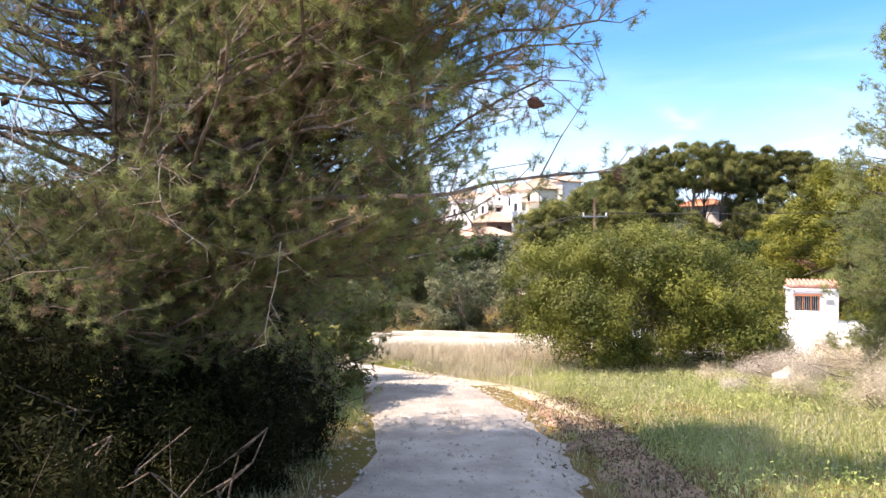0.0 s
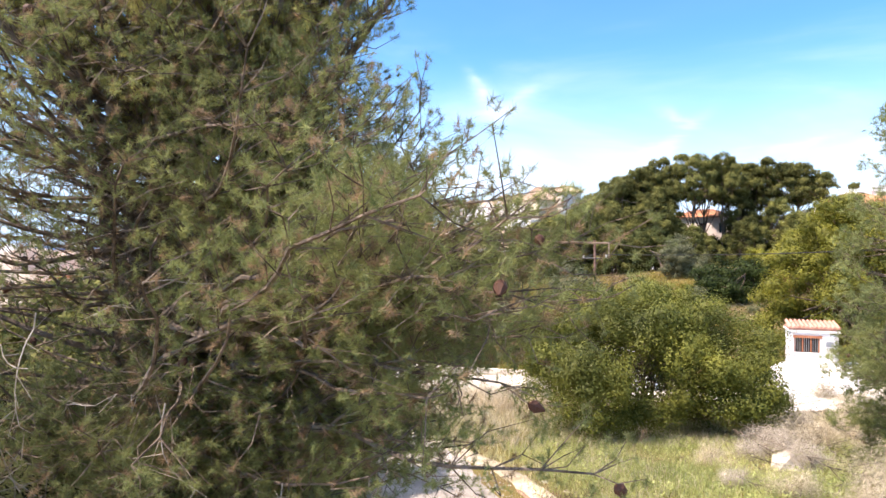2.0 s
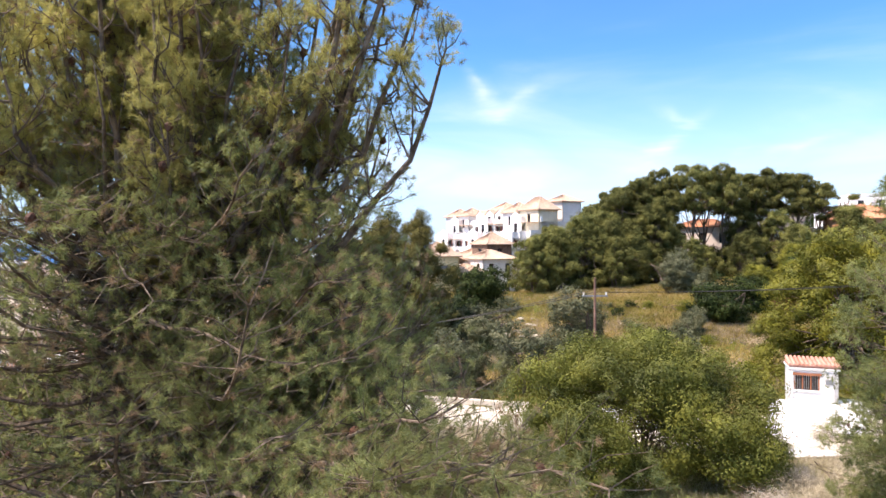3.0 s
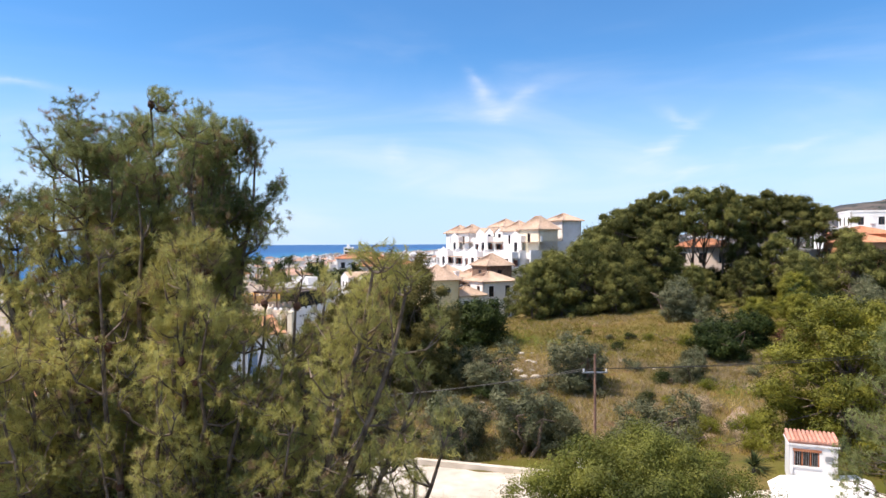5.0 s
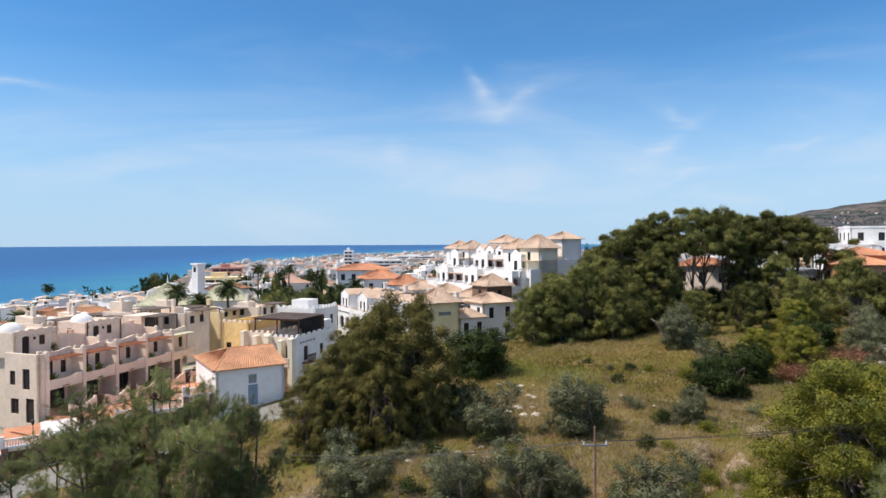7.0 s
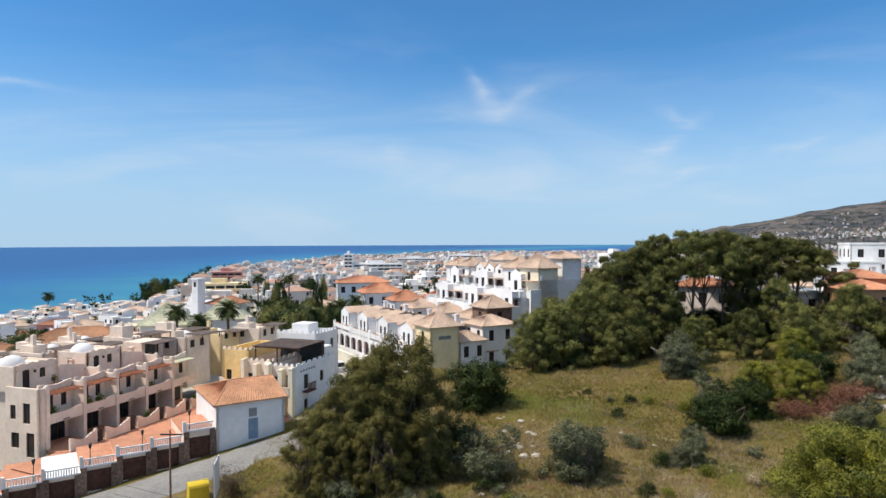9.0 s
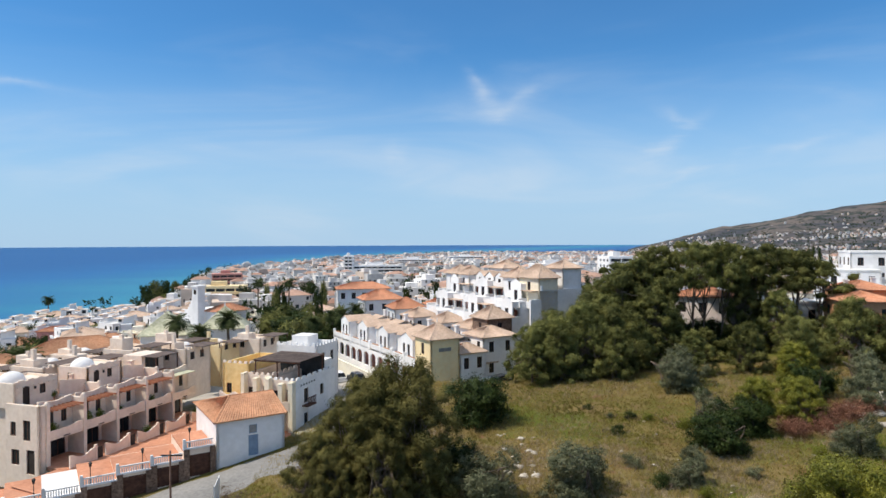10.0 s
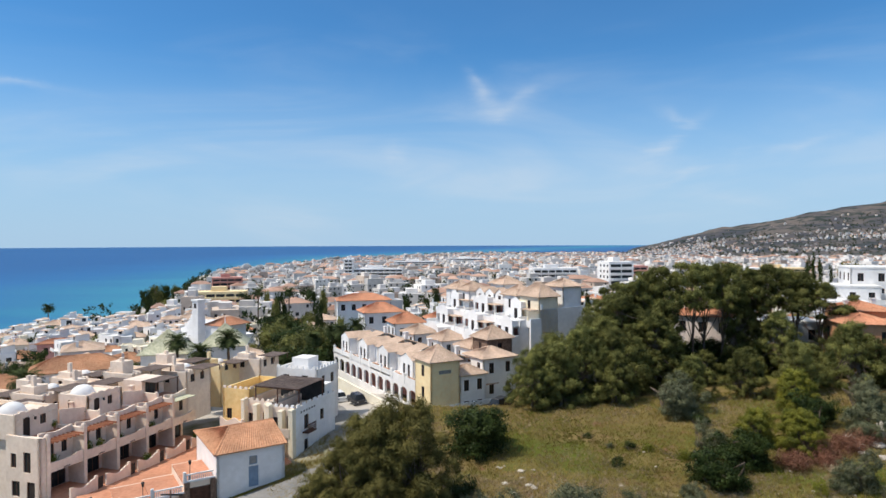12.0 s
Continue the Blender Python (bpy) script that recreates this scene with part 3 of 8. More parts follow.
def ground_material():
    """Meadow soil: green and dry grass patches, bare earth, scrub on the far hill with haze in its colour."""
    m = bpy.data.materials.new("meadow_ground")
    m.use_nodes = True
    t = m.node_tree
    b = t.nodes["Principled BSDF"]
    b.inputs["Roughness"].default_value, b.inputs["Specular IOR Level"].default_value = 0.95, 0.1
    geo = t.nodes.new("ShaderNodeNewGeometry")

    def nz(s, detail, lo, hi):
        n = t.nodes.new("ShaderNodeTexNoise")
        n.inputs["Scale"].default_value, n.inputs["Detail"].default_value = s, detail
        t.links.new(geo.outputs["Position"], n.inputs["Vector"])
        r = t.nodes.new("ShaderNodeMapRange")
        r.inputs[1].default_value, r.inputs[2].default_value = lo, hi
        t.links.new(n.outputs[0], r.inputs[0])
        return r.outputs[0], n.outputs[0]

    def mix(f, a, c):
        n = t.nodes.new("ShaderNodeMix")
        n.data_type = "RGBA"
        t.links.new(f, n.inputs[0])
        for k, v in ((6, a), (7, c)):
            if isinstance(v, tuple):
                n.inputs[k].default_value = (*v, 1)
            else:
                t.links.new(v, n.inputs[k])
        return n.outputs[2]

    col = mix(nz(0.16, 4, 0.40, 0.60)[0], (0.108, 0.098, 0.021), (0.19, 0.14, 0.055))
    col = mix(nz(0.9, 5, 0.50, 0.66)[0], col, (0.145, 0.098, 0.045))
    col = mix(nz(0.5, 4, 0.60, 0.70)[0], col, (0.16, 0.085, 0.045))
    col = mix(nz(0.09, 3, 0.54, 0.64)[0], col, (0.095, 0.108, 0.018))
    col = mix(nz(0.33, 5, 0.66, 0.76)[0], col, (0.28, 0.21, 0.13))
    # paved yards and streets of the town
    sep = t.nodes.new("ShaderNodeSeparateXYZ")
    t.links.new(geo.outputs["Position"], sep.inputs[0])

    def band(k, lo, hi):
        b_ = t.nodes.new("ShaderNodeMapRange")
        b_.inputs[1].default_value, b_.inputs[2].default_value = lo, hi
        t.links.new(sep.outputs[k], b_.inputs[0])
        return b_.outputs[0]

    def both(op, a, c):
        n = t.nodes.new("ShaderNodeMath")
        n.operation = op
        t.links.new(a, n.inputs[0])
        t.links.new(c, n.inputs[1])
        return n.outputs[0]

    paved = mix(nz(0.08, 4, 0.52, 0.62)[0], (0.46, 0.42, 0.37), (0.16, 0.16, 0.07))
    town = both("MAXIMUM", band(1, 104, 112), both("MULTIPLY", band(0, -5, -9), band(1, 61, 66)))
    col = mix(town, col, paved)
    # scrub and bare slopes of the hill, by distance; bluish haze is in the colours
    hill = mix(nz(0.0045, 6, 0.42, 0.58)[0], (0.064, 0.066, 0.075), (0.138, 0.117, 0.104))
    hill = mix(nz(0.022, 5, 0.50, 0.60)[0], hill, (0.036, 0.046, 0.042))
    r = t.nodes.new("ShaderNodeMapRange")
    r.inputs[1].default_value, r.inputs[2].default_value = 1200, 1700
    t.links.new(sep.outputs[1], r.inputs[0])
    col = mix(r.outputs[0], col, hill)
    t.links.new(col, b.inputs["Base Color"])
    bp = t.nodes.new("ShaderNodeBump")
    bp.inputs["Strength"].default_value, bp.inputs["Distance"].default_value = 0.6, 0.08
    t.links.new(nz(9, 6, 0, 1)[1], bp.inputs["Height"])
    t.links.new(bp.outputs[0], b.inputs["Normal"])
    return m


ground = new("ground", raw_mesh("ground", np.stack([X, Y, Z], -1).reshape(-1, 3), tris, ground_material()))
ground.data.shade_smooth()
tagged(ground, "rough meadow slope of dry and green grass with bare earth", "ground", kind="structure")


def sea_material():
    m = bpy.data.materials.new("sea_water")
    m.use_nodes = True
    t = m.node_tree
    b = t.nodes["Principled BSDF"]
    b.inputs["Roughness"].default_value, b.inputs["IOR"].default_value = 0.35, 1.33
    b.inputs["Specular IOR Level"].default_value = 0.18
    geo = t.nodes.new("ShaderNodeNewGeometry")
    at = t.nodes.new("ShaderNodeAttribute")
    at.attribute_name = "offshore"
    nz = t.nodes.new("ShaderNodeTexNoise")
    mp = t.nodes.new("ShaderNodeMapping")
    mp.inputs[3].default_value = (0.0022, 0.009, 1)
    t.links.new(geo.outputs["Position"], mp.inputs[0])
    t.links.new(mp.outputs[0], nz.inputs["Vector"])
    nz.inputs["Scale"].default_value, nz.inputs["Detail"].default_value = 1.0, 5
    add = t.nodes.new("ShaderNodeMath")
    add.operation = "MULTIPLY_ADD"
    add.inputs[1].default_value = 0.45
    t.links.new(nz.outputs[0], add.inputs[0])
    t.links.new(at.outputs["Fac"], add.inputs[2])
    ramp = t.nodes.new("ShaderNodeValToRGB")
    e = ramp.color_ramp.elements
    e[0].position, e[0].color = 0.17, (0.035, 0.24, 0.31, 1)
    e[1].position, e[1].color = 1.0, (0.005, 0.07, 0.225, 1)
    k = e.new(0.40)
    k.color = (0.016, 0.145, 0.275, 1)
    k = e.new(0.58)
    k.color = (0.009, 0.105, 0.28, 1)
    t.links.new(add.outputs[0], ramp.inputs[0])
    t.links.new(ramp.outputs[0], b.inputs["Base Color"])
    w = t.nodes.new("ShaderNodeTexNoise")
    w.inputs["Scale"].default_value, w.inputs["Detail"].default_value = 0.25, 6
    t.links.new(geo.outputs["Position"], w.inputs["Vector"])
    bp = t.nodes.new("ShaderNodeBump")
    bp.inputs["Strength"].default_value, bp.inputs["Distance"].default_value = 0.5, 0.5
    t.links.new(w.outputs[0], bp.inputs["Height"])
    t.links.new(bp.outputs[0], b.inputs["Normal"])
    return m


# the water lies as a shallow bowl, so that its rim meets the sky where the curved earth's horizon does
sr = np.concatenate([np.linspace(0, 1500, 40), np.linspace(1600, 4960, 40)])
sa = np.radians(np.linspace(-75, 255, 150))
R, A = np.meshgrid(sr, sa)
SX, SY = R * np.cos(A), R * np.sin(A)
SZ = np.interp(R, [0, 1200, 4960], [SEA, SEA, -16.5])
n0, n1 = len(sa), len(sr)
i = np.arange(n0 * n1).reshape(n0, n1)
q = np.stack([i[:-1, :-1], i[:-1, 1:], i[1:, 1:], i[1:, :-1]], -1).reshape(-1, 4)
sea_me = raw_mesh("sea", np.stack([SX, SY, SZ], -1).reshape(-1, 3), np.concatenate([q[:, [0, 1, 2]], q[:, [0, 2, 3]]]), sea_material())
cy = np.linspace(-300, 7000, 260)
cx = np.interp(cy, COAST_Y, COAST_X)
off = np.min(np.hypot(SX[..., None] - cx, SY[..., None] - cy), axis=-1)
off = np.clip(off / 700, 0, 0.8)
sea_me.attributes.new("offshore", "FLOAT", "POINT").data.foreach_set("value", off.ravel().astype(np.float32))
sea_me.shade_smooth()
tagged(new("water", sea_me), "calm blue sea, turquoise along the shore", "sea", kind="structure")


def ribbon(name, line, half, lift, m, label, category, thick=0.0, step=0.8, wob=0.0, seed=0, taper=0.0):
    """A strip that follows the ground along a smooth line of (x, y)."""
    rng = np.random.default_rng(seed)
    p = np.array(line, float)
    s = np.concatenate([[0], np.cumsum(np.hypot(*np.diff(p, axis=0).T))])
    n = max(4, int(s[-1] / step))
    u = np.linspace(0, s[-1], n)
    c = np.stack([np.interp(u, s, p[:, 0]), np.interp(u, s, p[:, 1])], 1)
    for _ in range(6):
        c[1:-1] = (c[:-2] + 2 * c[1:-1] + c[2:]) / 4
    d = np.gradient(c, axis=0)
    d /= np.linalg.norm(d, axis=1)[:, None]
    nrm = np.stack([-d[:, 1], d[:, 0]], 1)
    cols = np.linspace(-1, 1, 7)
    g = Geo()
    for k in range(n):
        for j, w in enumerate(cols):
            e = rng.normal(0, wob) if abs(w) == 1 else 0
            q_ = c[k] + nrm[k] * (w * half * (1 if not taper else min(1, (min(u[k], s[-1] - u[k]) + 0.1) / taper)) + e)
            g.v.append((q_[0], q_[1], float(land(*q_)) + lift - (0.12 if abs(w) == 1 else 0)))
    for k in range(n - 1):
        for j in range(6):
            o = k * 7 + j
            g.f.append((o, o + 7, o + 8, o + 1))
    return solid(name, g, m, label, category, kind="structure", smooth=True)


U = Vector((0.33, 0.944, 0)).normalized()       # along the cream terrace
ST = Vector((0.84, 0.54, 0)).normalized()       # along the street of garages
G0 = Vector((-20.4, 56.6, 0))                   # front corner of the white store
SN = Vector((ST.y, -ST.x, 0))
ribbon("path", [(0.2, -6), (0.2, 2), (0.15, 6), (0.1, 9), (-0.3, 12), (-0.9, 15), (-1.7, 17), (-3.2, 19.6), (-6.5, 22.5), (-12, 25.5)], 1.32, 0.07, M_DIRT,
       "pale dusty dirt path with ragged edges", "path", step=0.4, wob=0.07, seed=3)
ribbon("road", [(-30, 35), (-14, 31.2), (-3.5, 28.7), (4, 26.6), (8, 25.0), (11, 23.6), (14, 22.7), (19, 22.4), (30, 24)], 2.35, 0.10, M_ROAD, "pale dusty concrete lane below the meadow", "road")
ribbon("street", [tuple((G0 + ST * s + SN * 3.6)[:2]) for s in (-60, -30, 0, 9)] + [(-9, 66), (-12, 77), (-21, 97), (-31, 125), (-46, 170)], 3.0, 0.10, M_ASPHALT, "grey worn asphalt street past the garages", "street")
# ---- trees and bushes of the slope ----
def at(x, y):
    return x, y, float(land(x, y))


BROAD = [0.85, 1.0, 1.0, 1.0, 0.95, 0.85, 0.66, 0.38]
DOME = [0.75, 1.0, 1.0, 0.95, 0.8, 0.5, 0.2]
FULL = [0.9, 1.0, 1.0, 0.92, 0.82, 0.66, 0.46, 0.2]
T_PINE = [lobed_data(11 + k, 3.3, 11.2, 6.9, DOME, 20, 22, 62, L_PINE_FAR, 0.30, 0.62, trunk=0.2) for k in range(4)]
T_LOW = [lobed_data(21 + k, 2.6, 5.9, 0.1, FULL, 52, 10, 62, L_PINE_FAR, 0.24, 0.95, 0.18, 0.07, 0.17, 0.16, 2) for k in range(3)]
T_BROWN = [lobed_data(26 + k, 2.6, 6.5, 0.1, (BROAD, FULL)[k], 86, 12, 84, L_MIDPINE, 0.20, 1.0, 0.13, 0.042, 0.14, 0.16, 3) for k in range(2)]
T_OLIVE = [tree_data(31 + k, 2.2, 2.2, 1.8, 0.25, L_OLIVE, 270, 85, 0.15, 0.13, 0.055, 0.11, 3, flat=0.2, lo=0.42, lumps=14) for k in range(3)]
T_DARK = [tree_data(41 + k, 2.4, 2.4, 2.1, 0.2, L_DARK, 240, 66, 0.21, 0.19, 0.085, 0.12, 3, flat=0.2, lo=0.4, lumps=24) for k in range(2)]
T_YELLOW = [lobed_data(51, 3.3, 6.3, 0.1, BROAD, 84, 19, 95, L_YELLOW, 0.23, 0.85, 0.13, 0.045, 0.16, 0.16, 3)]
T_GARDEN = [tree_data(45 + k, 2.5, 2.5, 2.4, 0.3, (L_DARK, L_PINE_FAR, L_OLIVE)[k], 130, 34, 0.28, 0.34, 0.16, 0.12, 2, flat=0.2, lo=0.4, lumps=24) for k in range(3)]
T_CYP = [tree_data(71, 0.75, 0.75, 3.2, 0.3, L_DARK, 90, 60, 0.2, 0.2, 0.08, 0.1, flat=0.1, lo=0.4)]

# the big bush stands on bare dark stems where its skirt is open
T_BIG = [lobed_data(61, 3.4, 3.55, 0.7, BROAD, 130, 17, 120, L_FRESH, 0.2, 0.85, 0.075, 0.031, 0.16, 0.05, 9)]
plant("carob_bush", T_BIG[0], 5.75, 18.4, float(land(5.75, 18.4)) - 0.05, "broad rounded fresh green bush at the meadow edge", "bush", turn=100)
plant("pine_tree", T_YELLOW[0], 18.8, 29.5, -2.3, "bushy yellow-green young pine beside the hut", "tree", s=1.12, sz=1.1, turn=30)
plant("pine_tree", T_YELLOW[0], 23.0, 31.0, -2.4, "bushy yellow-green young pine", "tree", s=0.95, turn=150)
# tall pines with bare stems on the knoll
for k, (x, y, h) in enumerate([(23.3, 84, 11.4), (26.6, 86, 13.4), (30.7, 88, 15.0), (34.3, 87, 15.4), (38.8, 88, 15.4), (43.5, 90, 14.7), (46.2, 89, 15.2), (49.2, 88, 14.2), (51.8, 87, 13.0),
                               (29.5, 91, 14.4), (37.4, 90.5, 15.0), (43.0, 95, 15.0), (50.3, 95, 14.6), (25.0, 89.5, 12.8)]):
    z = float(land(x, y))
    plant("pine_tree", T_PINE[k % 4], x, y, z, "tall dark green umbrella pine with bare stem", "tree", "pines on the knoll", s=1.12, sz=(h - z) / 11.7, turn=k * 77)
# full-skirted pines between them
T_TALL = [lobed_data(15 + k, 2.7, 8.9, 0.5, FULL, 58, 11, 60, L_PINE_FAR, 0.25, 0.9, spread=0.17, trunk=0.2, stems=2) for k in range(2)]
for k, (x, y, h, s) in enumerate([(21.5, 84, 9.6, 1.3), (24.6, 86.5, 11.4, 1.35), (27.6, 87, 12.4, 1.3), (29.8, 91, 13.0, 1.2), (20.4, 80, 8.6, 1.3), (27.0, 81.5, 9.6, 1.2), (29.6, 84, 10.6, 1.1), (41.4, 88, 10.4, 1.0), (44.2, 91, 11.2, 1.1), (44.6, 84, 9.0, 1.0), (54.6, 86, 9.6, 1.1)]):
    z = float(land(x, y))
    plant("pine_tree", T_TALL[k % 2], x, y, z, "full dark green pine on the knoll", "tree", "pines on the knoll", s=s, sz=(h - z) / 9.3, turn=k * 83)
# lower dark pines at the field's far edge
for k, (x, y, s) in enumerate([(20, 74, 0.95), (35, 73, 0.9), (48, 74, 1.2), (55.5, 77, 0.75), (33.5, 81, 0.7), (38, 80, 0.7), (60, 72, 0.9), (52, 69, 0.9), (29, 73, 0.8), (41, 73, 0.95), (50, 80, 0.9), (50.5, 74.5, 0.9), (54.5, 75.5, 0.75), (45, 77, 0.8), (58, 76, 0.8), (24, 80, 1.1)]):
    plant("pine_tree", T_LOW[k % 3], *at(x, y), "low dense dark green pine", "tree", "pines at the field edge", s=s, turn=k * 50)
for k, (x, y, s, top) in enumerate([(10.6, 74, 1.05, 5.4), (13.4, 75, 1.3, 6.4), (17.2, 76.5, 1.4, 7.8), (21, 78, 1.35, 7.6), (18.6, 80, 1.3, 8.8), (13.6, 79.5, 1.2, 6.6), (11.6, 77.5, 1.0, 5.6)]):
    z = float(land(x, y))
    plant("pine_tree", T_LOW[k % 3], x, y, z, "broad low dark green pine", "tree", "pines at the field edge", s=s, sz=(top - z) / 6.2, turn=k * 57)
for k, (x, y, s) in enumerate([(33, 86, 0.9), (36, 87.5, 0.95), (39.5, 88, 0.9), (43, 88, 1.2), (47, 88, 1.0), (33.6, 93, 1.25), (36.2, 92.5, 1.3), (38.8, 93, 1.3), (41.2, 92, 1.2)]):
    plant("bush", T_DARK[k % 2], *at(x, y), "dark evergreen bush under the knoll's pines", "bush", "bushes under the pines", s=s, turn=k * 61)
# pine clump on the street side
for k, (x, y, s) in enumerate([(-6.6, 45.0, 1.02), (-4.6, 46.2, 1.18), (-2.7, 45.8, 1.26), (-8.7, 43.4, 0.82), (-4.2, 42.6, 0.72), (-6, 48, 1.1), (-7.4, 42.6, 0.62), (-1.6, 44.0, 0.6)]):
    plant("pine_tree", T_BROWN[k % 2], *at(x, y), "dense olive-green pine above the street", "tree", "pines above the street", s=s * 1.05, sz=s * 1.08, turn=k * 65)
for k, (x, y, s, kind) in enumerate([(3.4, 43.7, 1.15, 1), (9.4, 44.8, 1.5, 1), (1.3, 48.5, 0.75, 2), (3.4, 61, 1.5, 2), (17.9, 45.8, 0.62, 1), (19.4, 48.5, 0.55, 1),
                                     (22.4, 52, 1.1, 2), (24.8, 58, 0.85, 1), (25.5, 69, 1.55, 1), (10.6, 30, 1.02, 1), (0.6, 32.4, 1.0, 1), (4.0, 32.2, 1.1, 1), (-5.1, 35.5, 1.05, 1),
                                     (33, 50, 0.9, 1), (40, 59, 1.1, 1), (26.5, 55, 0.9, 2), (6.8, 34.5, 0.5, 1), (44, 66, 1.2, 1), (37, 63, 1.0, 2), (50, 60, 1.2, 1)]):
    src, word = (T_OLIVE, "grey-green wild olive bush") if kind == 1 else (T_DARK, "dark green rounded carob bush")
    plant("bush", src[k % len(src)], *at(x, y), word + " on the meadow", "bush", "bushes on the meadow", s=s, sz=min(s, 0.45 + 0.5 * s), turn=k * 40)
for k, (x, y, s) in enumerate([(29.5, 59.5, 0.8), (32, 57, 0.95), (38, 68, 1.0)]):
    plant("pine_tree", T_YELLOW[0], *at(x, y), "young yellow-green pine on the slope", "tree", s=s * 0.62, turn=k * 100)
# low scrub scattered over the lower meadow
T_SCRUB = [tree_data(36 + k, 0.9, 0.9, 0.6, 0.0, m, 70, 46, 0.12, 0.11, 0.035, 0.03, 4, flat=0.3, lo=0.35) for k, m in enumerate((L_OLIVE, L_FIELDS, L_DARK, L_FIELDG))]
rng = np.random.default_rng(35)
for k in range(70):
    x, y = rng.uniform(-9, 17), rng.uniform(31.5, 43)
    if k > 44:
        x, y = rng.uniform(14, 44), rng.uniform(42, 66)
    plant("shrub", T_SCRUB[k % 4], *at(x, y), ("small grey-green scrub bush in rough grass", "pale dry scrub in rough grass", "small dark green scrub bush in rough grass", "low green scrub in rough grass")[k % 4], "shrub", "meadow scrub", s=float(rng.uniform(0.5, 1.15)), turn=k * 73)
# ---- the pines close to the path ----
def pine(name, x, y, z0, stems, reach, seed, label, whorl=0.27, per=5, needle=0.056, fat=0.0015, needles=54, bare=0.35, skip=None, extra=(), brown=0.0, thin=None, rise=99.0, arms=()):
    """An Aleppo pine: stems with whorls of forking boughs that end in needle tufts. stems: (top offset, base height, share of reach, radius);
    reach: rows of (height, bough length); rise: height above which limbs sweep upward; arms: (start height, tip) of such limbs."""
    rng = np.random.default_rng(seed)
    wood, tuft_p, tuft_d, cones = Geo(), [], [], []
    rz, rl = [r[0] for r in reach], [r[1] for r in reach]
    for (tx, ty, tz), zb, share, rad in stems:
        a, b = np.array([0, 0, zb]), np.array([tx, ty, tz])
        ks = 9
        axis = [a + (b - a) * (i / ks) + (np.append(rng.normal(0, 0.09, 2), 0) if 0 < i < ks else 0) for i in range(ks + 1)]
        wood.sweep(axis, [rad * (1 - 0.92 * i / ks) for i in range(ks + 1)], 9)
        z = max(0.3, zb + 0.3)
        jobs = []
        while z < min(tz, rise):
            jobs += [(z, None)] * (per + (3 if z < 2.8 and zb == 0 else -2 if z > 4.4 and rise < 99 else 0))
            z += whorl * rng.uniform(0.7, 1.3)
        if zb == 0:
            jobs += list(extra)
        for z, goal in jobs:
            f = (z - a[2]) / (tz - a[2])
            o = a + (b - a) * f
            w = rng.uniform(0, 2 * math.pi)
            L = float(np.interp(z, rz, rl)) * share * rng.uniform(0.55, 1.05)
            if goal:
                v = np.array(goal) - np.array([x, y, z0]) - o
                L, w = float(np.linalg.norm(v)), math.atan2(v[1], v[0])
            elif thin and thin(x + o[0] + math.cos(w) * L * 0.6, y + o[1] + math.sin(w) * L * 0.6, z0 + z) and rng.uniform() < 0.2:
                continue
            elif skip and skip(x + o[0] + math.cos(w) * L, y + o[1] + math.sin(w) * L, z0 + z):
                continue
            tilt = rng.uniform(-0.25, 0.3) + 1.7 * max(0, f - 0.55)
            d = np.array([math.cos(w), math.sin(w), tilt])
            if goal:
                d = v + np.array([0, 0, 0.1])
            d /= np.linalg.norm(d)
            steer = d.copy()
            p, pts = o.copy(), [o.copy()]
            n = max(3, int(L / 0.28))
            for i in range(n):
                bend = 0.3 if goal else 0.17
                d = d + np.array([rng.normal(0, bend), rng.normal(0, bend), rng.normal(0.04 if z > 3 else 0.02, bend * 0.8)])
                d = d + steer * (0.55 if goal else 0.0)
                d /= np.linalg.norm(d)
                p = p + d * L / n
                pts.append(p.copy())
            r = 0.009 + 0.007 * L
            wood.sweep(pts, [r * (1 - 0.85 * i / n) for i in range(n + 1)], 5)
            for i in range(1, n + 1):
                u = i / n
                for sgn in (-1, 1, rng.choice([-1, 1])):
                    sl = (0.24 + 0.20 * L * (1 - u * 0.75)) * rng.uniform(0.5, 1.15)
                    side = np.cross(d, [0, 0, 1.0])
                    side /= np.linalg.norm(side) + 1e-6
                    sd = d * 0.6 + side * sgn * rng.uniform(0.5, 1.1) + np.array([0, 0, rng.normal(0.3 if z > 3.2 else 0.12, 0.45)])
                    sd /= np.linalg.norm(sd)
                    q0 = pts[i]
                    qm = q0 + sd * sl * 0.5
                    se = sd + rng.normal(0, 0.45, 3) + np.array([0, 0, 0.15])
                    se /= np.linalg.norm(se)
                    q1 = qm + se * sl * 0.5
                    # bare inner boughs half way up the stem
                    if thin and thin(*(np.array([x, y, z0]) + q1)) and rng.uniform() < 0.62:
                        continue
                    wood.sweep([q0, qm, q1], [0.0055, 0.004, 0.002], 3)
                    if rng.uniform() < 0.008:
                        cones.append(qm)
                    if u < (bare if z > 2.9 else 0.2) and rng.uniform() < 0.8:
                        continue
                    if 5 < z < 7 and rng.uniform() < 0.18:
                        continue
                    for k in range(2 + int(rng.integers(1, 3)) + (z < 3)):
                        # a puff of needles at the tip and on short shoots below it
                        g_ = 1.0 - (0.0 if k == 0 else rng.uniform(0.1, 0.7))
                        tuft_p.append(q0 + (q1 - q0) * g_ + (0 if k == 0 else rng.normal(0, 0.075, 3)))
                        tuft_d.append(se + rng.normal(0, 0.6, 3) + np.array([0, 0, 0.35]))
    grown = len(tuft_p)
